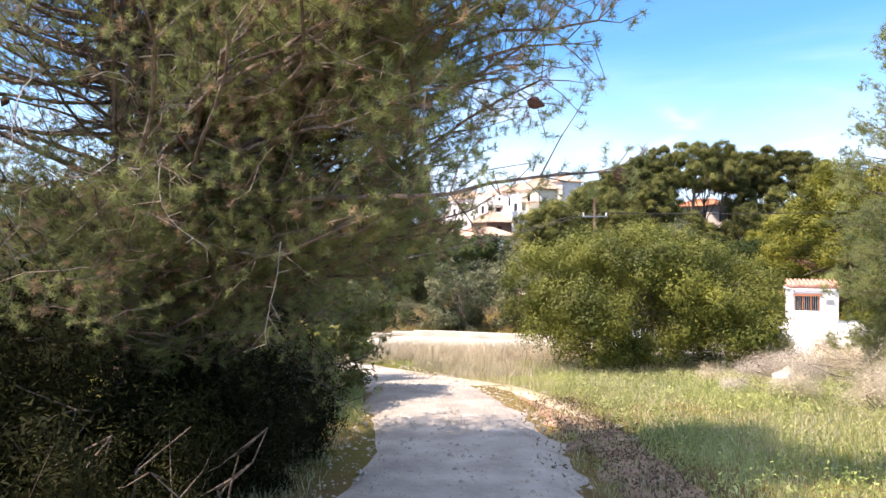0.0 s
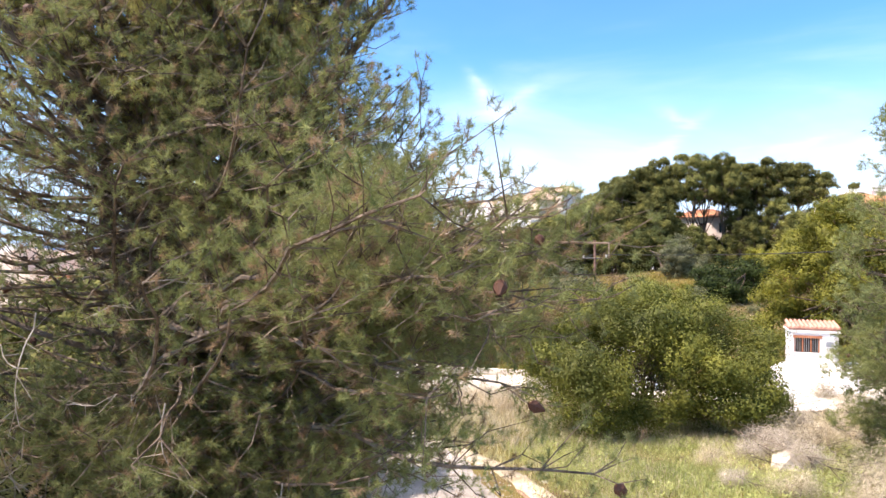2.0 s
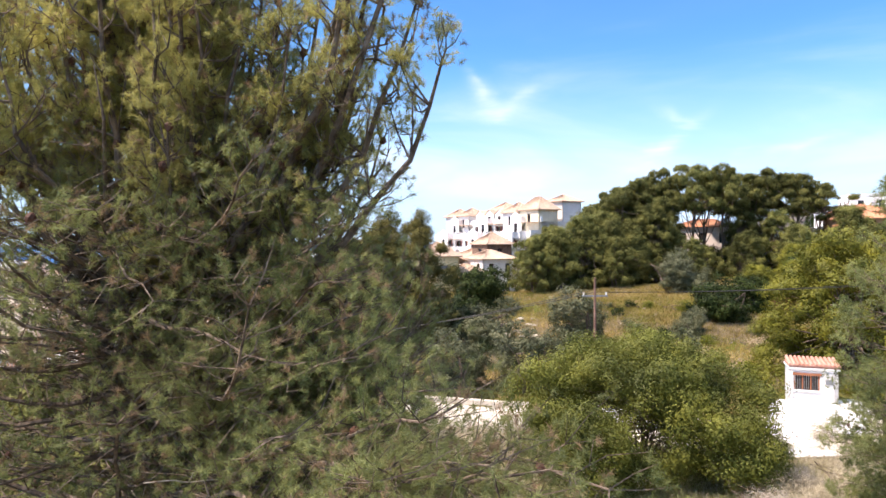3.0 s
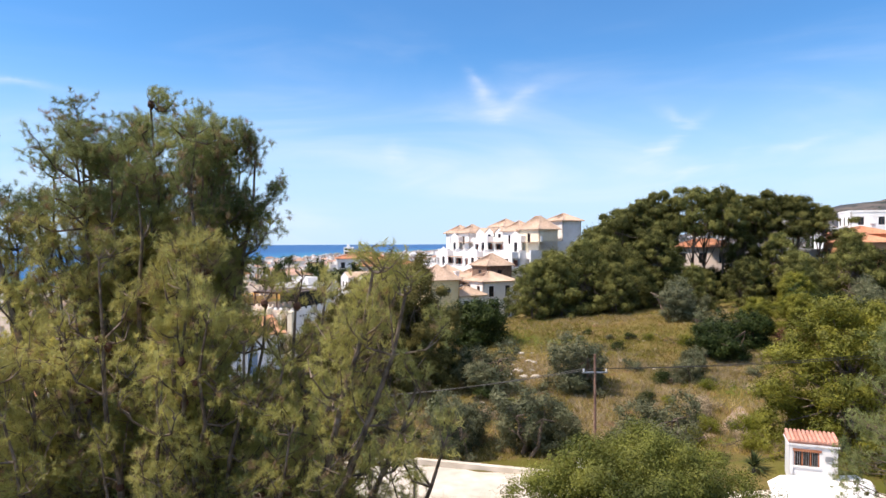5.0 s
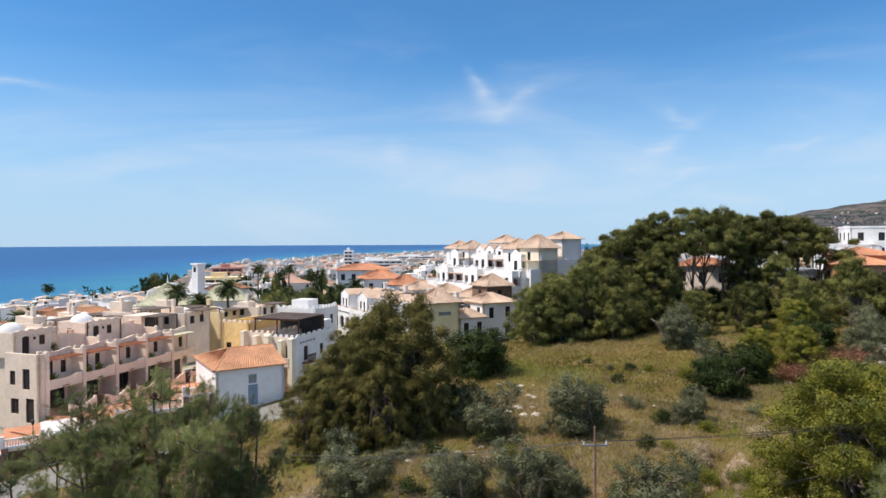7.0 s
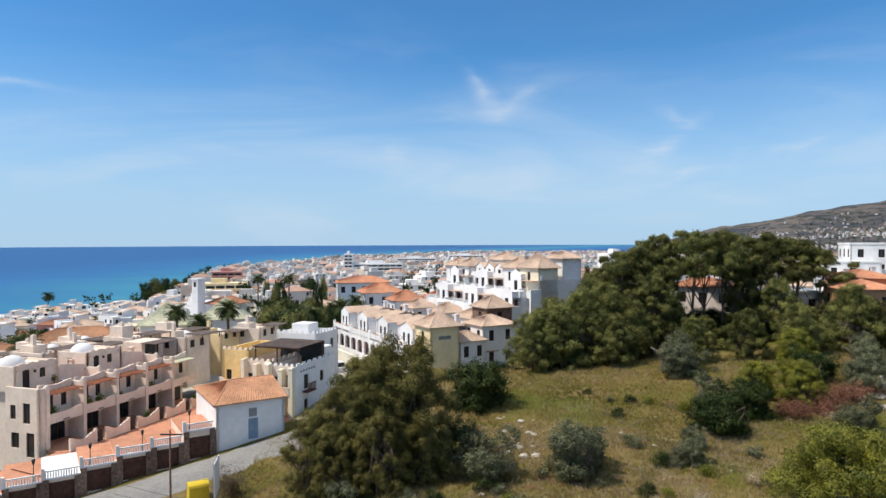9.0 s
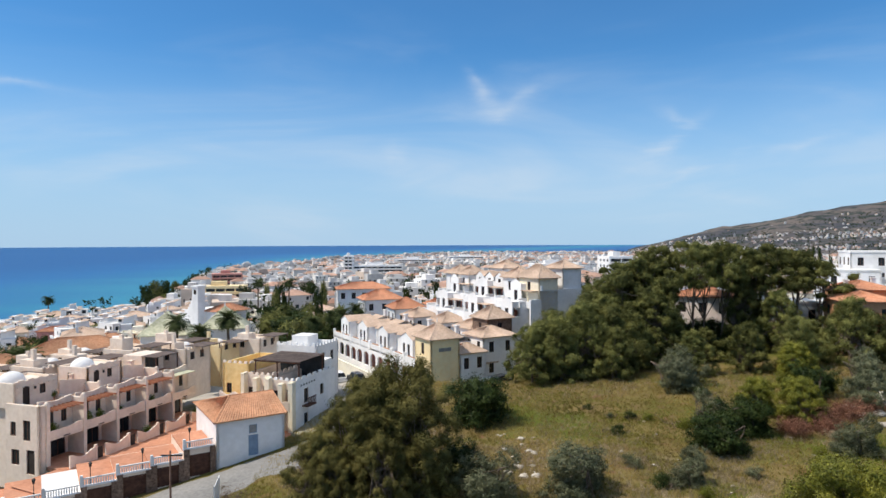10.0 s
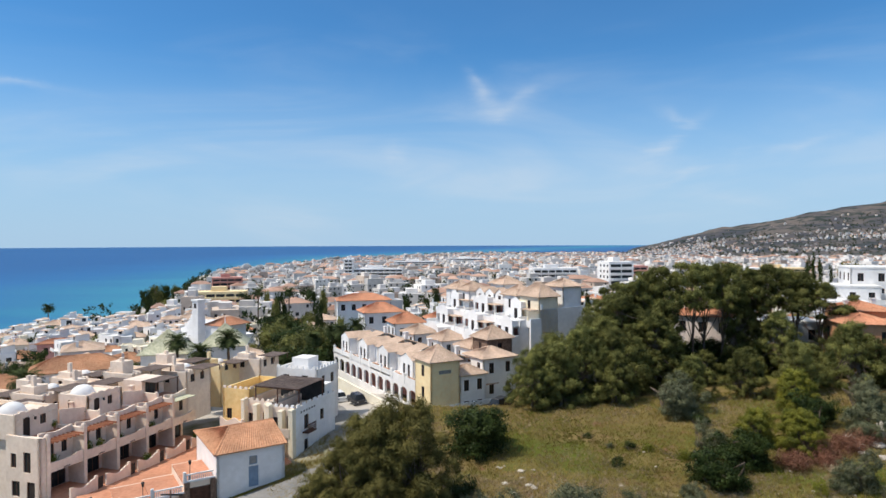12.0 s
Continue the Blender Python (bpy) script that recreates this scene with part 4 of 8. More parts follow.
    # limbs that leave the stem flat and sweep up, bare below and tufted at their upright tips
    for zs, tip in arms:
        tip = np.array(tip) - np.array([x, y, z0])
        f = zs / stems[0][0][2]
        o = np.array([stems[0][0][0] * f, stems[0][0][1] * f, zs])
        mid = np.array([o[0] + (tip[0] - o[0]) * 0.85, o[1] + (tip[1] - o[1]) * 0.85, zs + (tip[2] - zs) * 0.3])
        n = 9
        pts = [o * (1 - i / n) ** 2 + mid * 2 * (i / n) * (1 - i / n) + tip * (i / n) ** 2 + (rng.normal(0, 0.035, 3) if 0 < i < n else 0) for i in range(n + 1)]
        L = float(np.linalg.norm(tip - o))
        wood.sweep(pts, [(0.012 + 0.011 * L) * (1 - 0.82 * i / n) for i in range(n + 1)], 6)
        for i in range(3, n + 1):
            for _ in range(3):
                d = unit(rng, 1)[0] * 1.05 + np.array([0, 0, 0.6])
                d /= np.linalg.norm(d)
                sl = rng.uniform(0.22, 0.62) * (1.15 - 0.5 * i / n)
                q0 = pts[i]
                if i == n:
                    sl *= 0.55
                qm = q0 + (d + rng.normal(0, 0.2, 3)) * sl * 0.5
                q1 = qm + (d * 0.7 + np.array([0, 0, 0.45])) * sl * 0.5
                wood.sweep([q0, qm, q1], [0.011, 0.008, 0.004], 4)
                if rng.uniform() < 0.12:
                    cones.append(q0 + rng.normal(0, 0.03, 3))
                for h in range(4):
                    e = unit(rng, 1)[0] * 0.8 + np.array([0, 0, 0.8])
                    r0 = qm if h == 0 else q1
                    r1 = r0 + e / np.linalg.norm(e) * rng.uniform(0.08, 0.24)
                    wood.sweep([r0, (r0 + r1) / 2 + rng.normal(0, 0.01, 3), r1], [0.006, 0.005, 0.003], 3)
                    if rng.uniform() < (0.3 if tip[2] < 8.4 else 0.03):
                        continue
                    for k in range(5 if tip[2] < 8.4 else 8):
                        tuft_p.append(r1 - (r1 - r0) * (0.0 if k < 2 else rng.uniform(0, 0.5)) + rng.normal(0, 0.05, 3))
                        tuft_d.append(e + rng.normal(0, 0.5, 3))
    P, D = np.array(tuft_p), np.array(tuft_d)
    D /= np.linalg.norm(D, axis=1)[:, None]
    n = len(P)
    P, D = np.repeat(P, needles, 0), np.repeat(D, needles, 0)
    a = D * 0.55 + unit(rng, n * needles)
    a /= np.linalg.norm(a, axis=1)[:, None]
    side = np.cross(a, unit(rng, n * needles))
    side /= np.linalg.norm(side, axis=1)[:, None]
    ln = needle * rng.uniform(0.7, 1.25, (n * needles, 1))
    P = P - D * rng.uniform(0.0, 0.07, (n * needles, 1))
    v = np.stack([P - side * fat, P + side * fat, P + a * ln], 1).reshape(-1, 3)
    ob = thing(name, pose(x, y, z0), label, "tree")
    k = new("trunk", data("trunk", wood, M_BARK))
    k.parent = ob
    # living puffs, browning ones among them, and the young shoots of the sunlit limbs
    puff_age = np.repeat(rng.uniform(0, 1, n), needles * 3)
    young = np.repeat((np.arange(n) >= grown) & (np.array(tuft_p)[:, 2] < 8.9), needles * 3)
    for nm, sel, leaf in (("crown", (puff_age > brown) & ~young, L_PINE), ("dry_needles", (puff_age <= brown) & ~young | (puff_age < 0.1) & young & (brown > 0), L_NEEDLE), ("young_foliage", young & (puff_age >= 0.1), L_SHOOT)):
        vv = v[sel]
        if len(vv):
            k = new(nm, raw_mesh(nm, vv, np.arange(len(vv)).reshape(-1, 3), leaf))
            k.parent = ob
    if cones:
        me = data("cone", Geo().sweep([(0, 0, 0), (0, 0, -0.02), (0, 0, -0.05), (0, 0, -0.1)], [0.008, 0.032, 0.036, 0.006], 7), M_WOOD)
        for c in cones[:280]:
            k = new("cone", me)
            k.parent = ob
            k.matrix_basis = Matrix.LocRotScale(c, Euler((rng.normal(0, 0.5), rng.normal(0, 0.5), 0)), None)
    return ob


def boughs(n, xs, ys, zs, below, slope=0.0):
    """Boughs that reach out to points of a region: (height where they leave the stem, tip)."""
    out = []
    for _ in range(n):
        x, y = BR.uniform(*xs), BR.uniform(*ys)
        z = BR.uniform(*zs) + slope * (x - xs[0])
        out.append((max(0.6, z - below), (x, y, z)))
    return out


BR = np.random.default_rng(64)
BOUGHS = (boughs(34, (0.0, 0.9), (3.1, 3.8), (2.95, 3.35), 0.4, 0.15)
          + boughs(16, (-0.7, 0.0), (3.5, 4.5), (2.5, 3.3), 0.4)      # over the path
          + boughs(34, (-0.9, 0.3), (4.3, 5.6), (1.9, 2.9), 0.4)              # hanging beside the path
          + boughs(30, (-0.9, 0.1), (4.4, 5.4), (2.6, 3.7), 0.6)
          + boughs(20, (-1.5, -0.5), (5.0, 7.0), (1.0, 2.9), 0.4)            # low beside the path
          + boughs(50, (-1.1, 0.0), (4.7, 5.7), (3.3, 5.0), 0.7)          # half way up
          + boughs(12, (-1.5, -0.5), (4.7, 5.5), (4.6, 5.6), 0.9)
          + boughs(22, (-0.6, 0.05), (4.8, 5.6), (3.5, 4.7), 0.7)
          + boughs(46, (-3.7, -1.5), (4.1, 5.0), (1.3, 2.1), 0.3))           # low over the thicket
# upright limbs of the crown, and the leafy shoulder below it on the path's side
CROWN = [(5.4, (-4.5, 6.2, 9.00)), (5.2, (-4.75, 6.9, 8.35)), (5.8, (-4.05, 6.6, 8.80)), (6.4, (-3.6, 6.3, 9.20)), (6.9, (-3.25, 6.7, 9.25)), (7.0, (-2.9, 6.3, 9.50)), (6.6, (-2.65, 6.6, 9.25)),
         (6.2, (-2.25, 6.3, 9.00)), (5.9, (-1.95, 6.6, 9.05)), (6.2, (-2.5, 7.0, 8.65)), (6.4, (-3.4, 6.0, 8.75)), (5.2, (-5.2, 6.5, 8.75)), (5.0, (-5.5, 7.0, 8.05)), (6.0, (-3.2, 6.4, 8.45)), (6.2, (-2.9, 6.6, 8.55)), (5.8, (-2.4, 6.5, 8.25)), (5.4, (-4.3, 6.4, 8.05)), (5.6, (-3.9, 6.1, 8.35)), (6.0, (-3.8, 7.2, 8.75)), (5.6, (-2.8, 5.8, 8.65))]
CROWN += [(BR.uniform(4.2, 5.4), (BR.uniform(-2.4, -0.45), BR.uniform(4.9, 6.0), BR.uniform(5.9, 7.95))) for _ in range(32)]
CROWN += [(BR.uniform(4.4, 5.6), (BR.uniform(-5.2, -2.2), BR.uniform(5.2, 6.6), BR.uniform(6.2, 8.1))) for _ in range(16)]
CROWN += [(BR.uniform(5.8, 7.0), (BR.uniform(-3.5, -2.0), BR.uniform(5.9, 7.0), BR.uniform(8.1, 9.15))) for _ in range(15)]
CROWN += [(4.6, (-0.3, 5.0, 7.7)), (4.6, (-0.2, 5.1, 7.0)), (4.4, (0.0, 5.0, 6.5)), (4.8, (-0.6, 5.3, 7.6)), (4.8, (-0.5, 5.5, 7.1))]
near_pine = pine("pine_tree", -3.1, 6.5, -0.5,
                 [((0.25, -0.1, 9.4), 0, 1.0, 0.2), ((-1.6, 0.3, 8.3), 3.2, 0.6, 0.09), ((-0.55, 0.0, 9.0), 4.2, 0.6, 0.07), ((1.1, -0.4, 8.2), 3.2, 0.62, 0.08), ((0.3, -1.4, 7.0), 3.0, 0.6, 0.07)],
                 [(0.2, 2.0), (1.2, 2.9), (2.4, 3.5), (3.3, 3.9), (4.4, 3.8), (5.2, 3.4), (6.5, 2.6)], 5,
                 "large pine with grey-brown boughs and open needle tufts by path", bare=0.42, brown=0.14, rise=6.3, arms=CROWN,
                 skip=lambda px, py, pz: px > -0.4 and py < 3.4 or py < 1.9 or (pz < 1.7 and py < 4.9) or (pz > 5.2 and py < 5.0) or px > 0.1 or (px > -0.7 and pz < 1.6) or (px < -1.8 and pz < 1.5 and py < 7),
                 extra=BOUGHS, thin=lambda px, py, pz: 2.35 < pz < 3.5 and -3.4 < px < -0.6)
pine("pine_tree", 9.15, 12.8, -1.1, [((0.2, 0.1, 7.2), 0, 1.0, 0.11)], [(0.2, 0.8), (2, 1.3), (4, 1.2), (6, 0.8), (7.2, 0.3)], 8,
     "slender young pine at the meadow edge", per=4, needle=0.11, fat=0.004, needles=22)
for k, (x, y, h, v) in enumerate([(-6.2, 13.6, 0.62, 0.42), (-7.4, 17.5, 0.6, 0.5), (-3.0, 11.4, 0.72, 0.62), (-4.0, 14.6, 0.72, 0.72), (-4.6, 10.0, 0.8, 0.6), (-9.0, 15.5, 0.9, 0.55), (-11.5, 19.0, 0.9, 0.5), (-8.6, 11.5, 0.9, 0.55), (-6.6, 11.0, 0.8, 0.58)]):
    plant("pine_tree", T_LOW[k % 3], *at(x, y), "dense dark pine beside the bend of the path", "tree", s=h, sz=v, turn=k * 90)

# shrub thicket under the near pine; its leaf colour carries the pine's shade
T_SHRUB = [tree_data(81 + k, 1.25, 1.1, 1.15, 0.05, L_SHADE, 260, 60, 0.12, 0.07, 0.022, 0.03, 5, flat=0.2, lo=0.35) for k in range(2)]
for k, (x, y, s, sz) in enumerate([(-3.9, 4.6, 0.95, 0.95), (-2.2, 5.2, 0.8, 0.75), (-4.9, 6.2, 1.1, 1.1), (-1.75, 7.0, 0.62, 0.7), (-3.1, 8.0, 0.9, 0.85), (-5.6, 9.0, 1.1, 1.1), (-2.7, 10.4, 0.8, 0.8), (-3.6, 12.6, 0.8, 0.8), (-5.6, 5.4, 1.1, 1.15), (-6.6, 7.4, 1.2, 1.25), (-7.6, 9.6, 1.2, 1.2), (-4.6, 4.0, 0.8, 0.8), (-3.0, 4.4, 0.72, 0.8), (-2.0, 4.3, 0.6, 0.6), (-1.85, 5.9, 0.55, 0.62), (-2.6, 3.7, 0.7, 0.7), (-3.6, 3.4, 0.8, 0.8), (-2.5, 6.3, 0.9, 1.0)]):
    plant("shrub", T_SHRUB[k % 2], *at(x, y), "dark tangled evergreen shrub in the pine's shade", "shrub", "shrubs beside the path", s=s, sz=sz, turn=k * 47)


def dead_branch(x, y, z, h, n, seed):
    rng = np.random.default_rng(seed)
    ob = thing("dead_branch", pose(x, y, z), "bleached grey dead branch in the thicket", "dead branch", "dead branches")
    p, pts, twigs = np.zeros(3), [np.zeros(3)], []
    d = np.array([rng.normal(0, 0.5), rng.normal(0, 0.5), 1.0])
    for i in range(7):
        d = d / np.linalg.norm(d) + rng.normal(0, 0.28, 3)
        p = p + d / np.linalg.norm(d) * h * 0.13
        pts.append(p)
        for _ in range(2):
            e = rng.normal(0, 1, 3)
            twigs.append((p, p + e / np.linalg.norm(e) * h * rng.uniform(0.08, 0.2)))
    part("stem", Geo().sweep(pts, [0.006 - 0.0006 * i for i in range(8)], 5), M_DEAD, ob)
    for a, b in twigs:
        part("twig", Geo().tube(a, b, 0.0045, 0.002, 3, False), M_DEAD, ob)
    return ob


for k in range(3):
    dead_branch(-3.5 + 0.22 * k, 4.75, 1.25 + 0.12 * k, 1.3, 1, k)

# bleached dead twigs hanging among the pine's lower boughs
rng = np.random.default_rng(29)
for k in range(13):
    p = np.array([rng.uniform(-0.6, 2.2), rng.uniform(-2.3, -1.2), rng.uniform(2.4, 4.4)])
    d = np.array([rng.normal(0, 0.6), rng.normal(0, 0.4), rng.normal(-0.5, 0.6)])
    pts, shoots = [p], []
    for i in range(7):
        d = d / np.linalg.norm(d) + rng.normal(0, 0.25, 3)
        p = p + d / np.linalg.norm(d) * 0.11
        pts.append(p)
        e = rng.normal(0, 1, 3)
        shoots.append((p, p + e / np.linalg.norm(e) * rng.uniform(0.1, 0.25)))
    b = part("dead_bough", Geo().sweep(pts, [0.0055 - 0.0005 * i for i in range(8)], 5), M_DEAD, near_pine, "bleached grey dead bough")
    for a, c in shoots:
        part("twig", Geo().tube(a, c, 0.0028, 0.0014, 3, False), M_DEAD, b)
# ---- cream terrace on the sea side ----
UA = math.degrees(math.atan2(U.y, U.x))
N = Vector((U.y, -U.x, 0))
TERR = pose(-36.6, 55, 0, 0, 0, UA)
ZG, ZF, ZR = -4.6, -2.1, 0.45


def opening(parent, a, b, z0, z1, inset=0.12, name="window", m=None, frame_m=None, bars=1, label=""):
    """A framed pane set back in a wall hole that runs from a to b (x, y) seen from outside."""
    m, frame_m = m or M_GLASS, frame_m or M_WOOD
    a, b = Vector((*a, 0)), Vector((*b, 0))
    d = (b - a).normalized()
    n = Vector((-d.y, d.x, 0))
    L = (b - a).length

    def slab(g, s0, s1, h0, h1, y0, y1):
        k = len(g.v)
        for y in (y0, y1):
            for s, h in ((s0, h0), (s1, h0), (s1, h1), (s0, h1)):
                p = a + d * s + n * y
                g.v.append((p.x, p.y, h))
        g.f += [tuple(k + j for j in f) for f in ((0, 1, 2, 3), (7, 6, 5, 4), (0, 4, 5, 1), (1, 5, 6, 2), (2, 6, 7, 3), (3, 7, 4, 0))]

    g = Geo()
    t = 0.06
    for s0, s1, h0, h1 in ((0, t, z0, z1), (L - t, L, z0, z1), (t, L - t, z0, z0 + t), (t, L - t, z1 - t, z1)):
        slab(g, s0, s1, h0, h1, inset - 0.03, inset + 0.05)
    for k in range(bars):
        s = L * (k + 1) / (bars + 1)
        slab(g, s - 0.025, s + 0.025, z0 + t, z1 - t, inset - 0.02, inset + 0.04)
    w = part(name, g, frame_m, parent, label)
    p = Geo()
    slab(p, t * 0.5, L - t * 0.5, z0 + t * 0.5, z1 - t * 0.5, inset + 0.005, inset + 0.03)
    part("pane" if name == "window" else "leaf", p, m, w)
    return w


def knob_wall(g, y0, y1, x0, x1, z0, z1, tip=0.28):
    """A party wall with a rounded shoulder at its front."""
    g.box(x0, x1, y0, y1, z0, z1)
    g.box(x0 - 0.04, x1 + 0.04, y0 - 0.04, y0 + 0.5, z1, z1 + tip * 0.6, 0.03)
    g.dome((x0 + x1) / 2, y0 + 0.23, z1 + tip * 0.6, 0.24, tip, 8, 3)


def bay(W, roof, shade):
    """One house of the terrace, W wide; x along the front, y into the house, z as in the world."""
    ob = thing("terrace_house", TERR, "cream rendered two-storey terrace house with balcony and roof terrace", "house", "cream terrace houses")
    g = Geo()
    knob_wall(g, -0.15, 7.5, -0.17, 0.17, ZG - 1.5, ZR + 0.35)
    part("party_wall", g, M_CREAM, ob)
    g = Geo()
    g.wall((0.17, 1.9), (W - 0.17, 1.9), ZG - 0.5, ZF, 0.25, [(0.3, 3.2, ZG, ZG + 2.1)])
    part("ground_wall", g, M_CREAM, ob)
    opening(ob, (0.47, 1.9), (3.37, 1.9), ZG, ZG + 2.1, 0.1, "door", M_GLASS, M_WOOD, 3)
    g = Geo().wall((0.17, 1.3), (W - 0.17, 1.3), ZF, ZR, 0.25, [(0.5, 1.5, ZF + 0.1, ZF + 2.05), (2.3, 2.9, ZF + 0.8, ZF + 2.0)])
    part("upper_wall", g, M_CREAM, ob)
    opening(ob, (0.67, 1.3), (1.67, 1.3), ZF + 0.1, ZF + 2.05, 0.1, "door", M_GLASS, M_WOOD, 1)
    opening(ob, (2.47, 1.3), (3.07, 1.3), ZF + 0.8, ZF + 2.0, 0.1)
    part("balcony_floor", Geo().box(0.17, W - 0.17, -0.02, 1.9, ZF - 0.28, ZF), M_CREAM, ob)
    xs = [0.17 + (W - 0.34) * i / 12 for i in range(13)]
    g = Geo().crest(xs, [ZF + 0.58 + 0.2 * (0.5 - 0.5 * math.cos(math.pi * min(1, max(0, (i / 12 - 0.62) / 0.25)))) for i in range(13)], 0, 0.2, ZF)
    for i in range(4):
        part("vent_block", Geo().box(W * 0.42 + i * 0.17, W * 0.42 + i * 0.17 + 0.1, -0.06, 0.02, ZF - 0.2, ZF - 0.1), M_VOID, ob)
    part("balcony_parapet", g, M_CREAM, ob)
    # planting along the balcony
    rng = np.random.default_rng(int(W * 1000))
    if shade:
        part("canopy", Geo().box(0.2, W - 0.2, -0.1, 1.3, ZR - 0.12, ZR - 0.05), M_TILE_GREEN, ob, "green canvas canopy")
    else:
        for i in range(8):
            x0 = 0.3 + (W - 0.7) * i / 7
            part("pergola_beam", Geo().box(x0, x0 + 0.11, -0.3, 1.3, ZR - 0.18, ZR - 0.02), M_BEAM, ob)
    part("roof_terrace", Geo().box(0.17, W - 0.17, 1.5, 7.4, ZR - 0.22, ZR), M_PAVE, ob)
    g = Geo().crest(xs, [ZR + 0.5 + 0.12 * math.cos(i / 12 * math.pi * 2) for i in range(13)], 1.3, 1.5, ZR)
    part("roof_parapet", g, M_CREAM, ob)
    if roof == "tower":
        # domed stair tower on the roof
        x0, x1, y0, y1, zt = -0.6, W * 0.98, 3.3, 7.4, ZR + 2.3
        g = Geo()
        g.wall((x0, y0), (x1, y0), ZR, zt, 0.2, [(0.8, 1.5, ZR + 0.02, ZR + 1.9), (2.5, 3.1, ZR + 0.9, ZR + 1.8)])
        g.wall((x1, y0), (x1, y1), ZR, zt, 0.2, [(0.9, 1.5, ZR + 0.9, ZR + 1.75)])
        g.wall((x1, y1), (x0, y1), ZR, zt, 0.2)
        g.wall((x0, y1), (x0, y0), ZR, zt, 0.2, [(1.4, 2.1, ZR + 0.9, ZR + 1.7)])
        g.box(x0 + 0.2, x1 - 0.2, y0 + 0.2, y1 - 0.2, zt - 0.35, zt - 0.2)
        for i in range(9):
            h = 0.12 + 0.1 * (i % 2)
            g.box(x0 + (x1 - x0) * i / 9, x0 + (x1 - x0) * (i + 1) / 9, y0, y0 + 0.2, zt, zt + h)
        for i in range(8):
            g.box(x0 + 0.25 + i * 0.52, x0 + 0.35 + i * 0.52, y0 - 0.14, y0 + 0.02, zt - 0.45, zt - 0.35)
        part("stair_tower", g, M_CREAM, ob)
        opening(ob, (x0 + 0.8, y0), (x0 + 1.5, y0), ZR + 0.02, ZR + 1.9, 0.08, "door", M_VOID, M_WOOD, 0)
        opening(ob, (x0 + 2.5, y0), (x0 + 3.1, y0), ZR + 0.9, ZR + 1.8, 0.08)
        opening(ob, (x1, y0 + 0.9), (x1, y0 + 1.5), ZR + 0.9, ZR + 1.75, 0.08)
        opening(ob, (x0, y1 - 1.4), (x0, y1 - 2.1), ZR + 0.9, ZR + 1.7, 0.08)
        part("dome", Geo().dome(x0 + 1.5, (y0 + y1) / 2 + 0.3, zt - 0.2, 1.15, 0.95, 18, 6), M_WHITE, ob, "whitewashed roof dome", True)
        part("wall_lamp", Geo().box(x0 + 1.9, x0 + 2.05, y0 - 0.14, y0, ZR + 1.5, ZR + 1.75), M_IRON, ob)
    elif roof == "wall":
        # sloping screen wall across the roof terrace
        part("screen_wall", Geo().crest([0.2 + (W - 0.9) * i / 8 for i in range(9)], [ZR + 1.75 - 0.5 * (i / 8) for i in range(9)], 3.4, 3.6, ZR), M_CREAM, ob)
        part("end_pier", Geo().box(W - 0.75, W - 0.45, 1.5, 3.6, ZR, ZR + 0.95).dome(W - 0.6, 1.7, ZR + 0.95, 0.2, 0.25, 8, 3), M_CREAM, ob)
        part("planter", Geo().box(0.6, 1.5, 1.6, 1.9, ZR, ZR + 0.4), M_TILE, ob)
    else:
        # shaded roof room under a flat awning
        part("roof_room", Geo().wall((0.2, 4.6), (W - 0.3, 4.6), ZR, ZR + 2.0, 0.2, [(0.5, 2.6, ZR + 0.02, ZR + 1.8)]).box(0.2, W - 0.3, 4.8, 7.4, ZR, ZR + 2.0), M_CREAM, ob)
        opening(ob, (0.7, 4.6), (2.8, 4.6), ZR + 0.02, ZR + 1.8, 0.1, "door", M_GLASS, M_WOOD, 2)
        aw = part("awning", Geo().box(0.1, W - 0.2, 2.4, 4.6, ZR + 1.95, ZR + 2.03), M_SHADE, ob, "brown flat awning")
        for px in (0.15, W - 0.35):
            part("awning_post", Geo().box(px, px + 0.1, 2.45, 2.55, ZR, ZR + 1.95), M_WOOD, aw)
    part("chimney", Geo().box(W - 0.75, W - 0.3, 5.2, 5.65, ZR, ZR + 1.5).box(W - 0.82, W - 0.23, 5.13, 5.72, ZR + 1.5, ZR + 1.62), M_CREAM, ob)
    # garden wall in front
    g = Geo()
    g.crest([0.2 + (W - 1.2) * i / 9 for i in range(10)], [ZG + 0.95 + 0.22 * math.cos(i / 9 * math.pi * 2) for i in range(10)], -2.5, -2.32, ZG - 1.5)
    g.box(W - 1.05, W - 0.78, -2.55, -2.28, ZG - 1.5, ZG + 1.35, 0.02)
    part("garden_wall", g, M_CREAM, ob)
    part("gate", Geo().box(W - 0.78, W - 0.1, -2.42, -2.36, ZG, ZG + 1.05), M_IRON, ob)
    part("porch_floor", Geo().box(-0.17, W - 0.17, -2.32, 1.9, ZG - 0.3, ZG + 0.02), M_PAVE, ob)
    return ob


def slide(ob, s):
    ob.matrix_basis = TERR @ Matrix.Translation((s, 0, 0))
    return ob


BW = 3.86
b1 = slide(bay(BW, "tower", False), 2.2)
b2 = slide(bay(BW, "wall", False), 2.2 + BW)
copy_thing(b1, TERR @ Matrix.Translation((2.2 + 2 * BW, 0, 0)))
copy_thing(b2, TERR @ Matrix.Translation((2.2 + 3 * BW, 0, 0)))
b5 = slide(bay(BW, "awning", True), 2.2 + 4 * BW)
b5["label"] = "cream terrace house with a green canopy over its balcony"

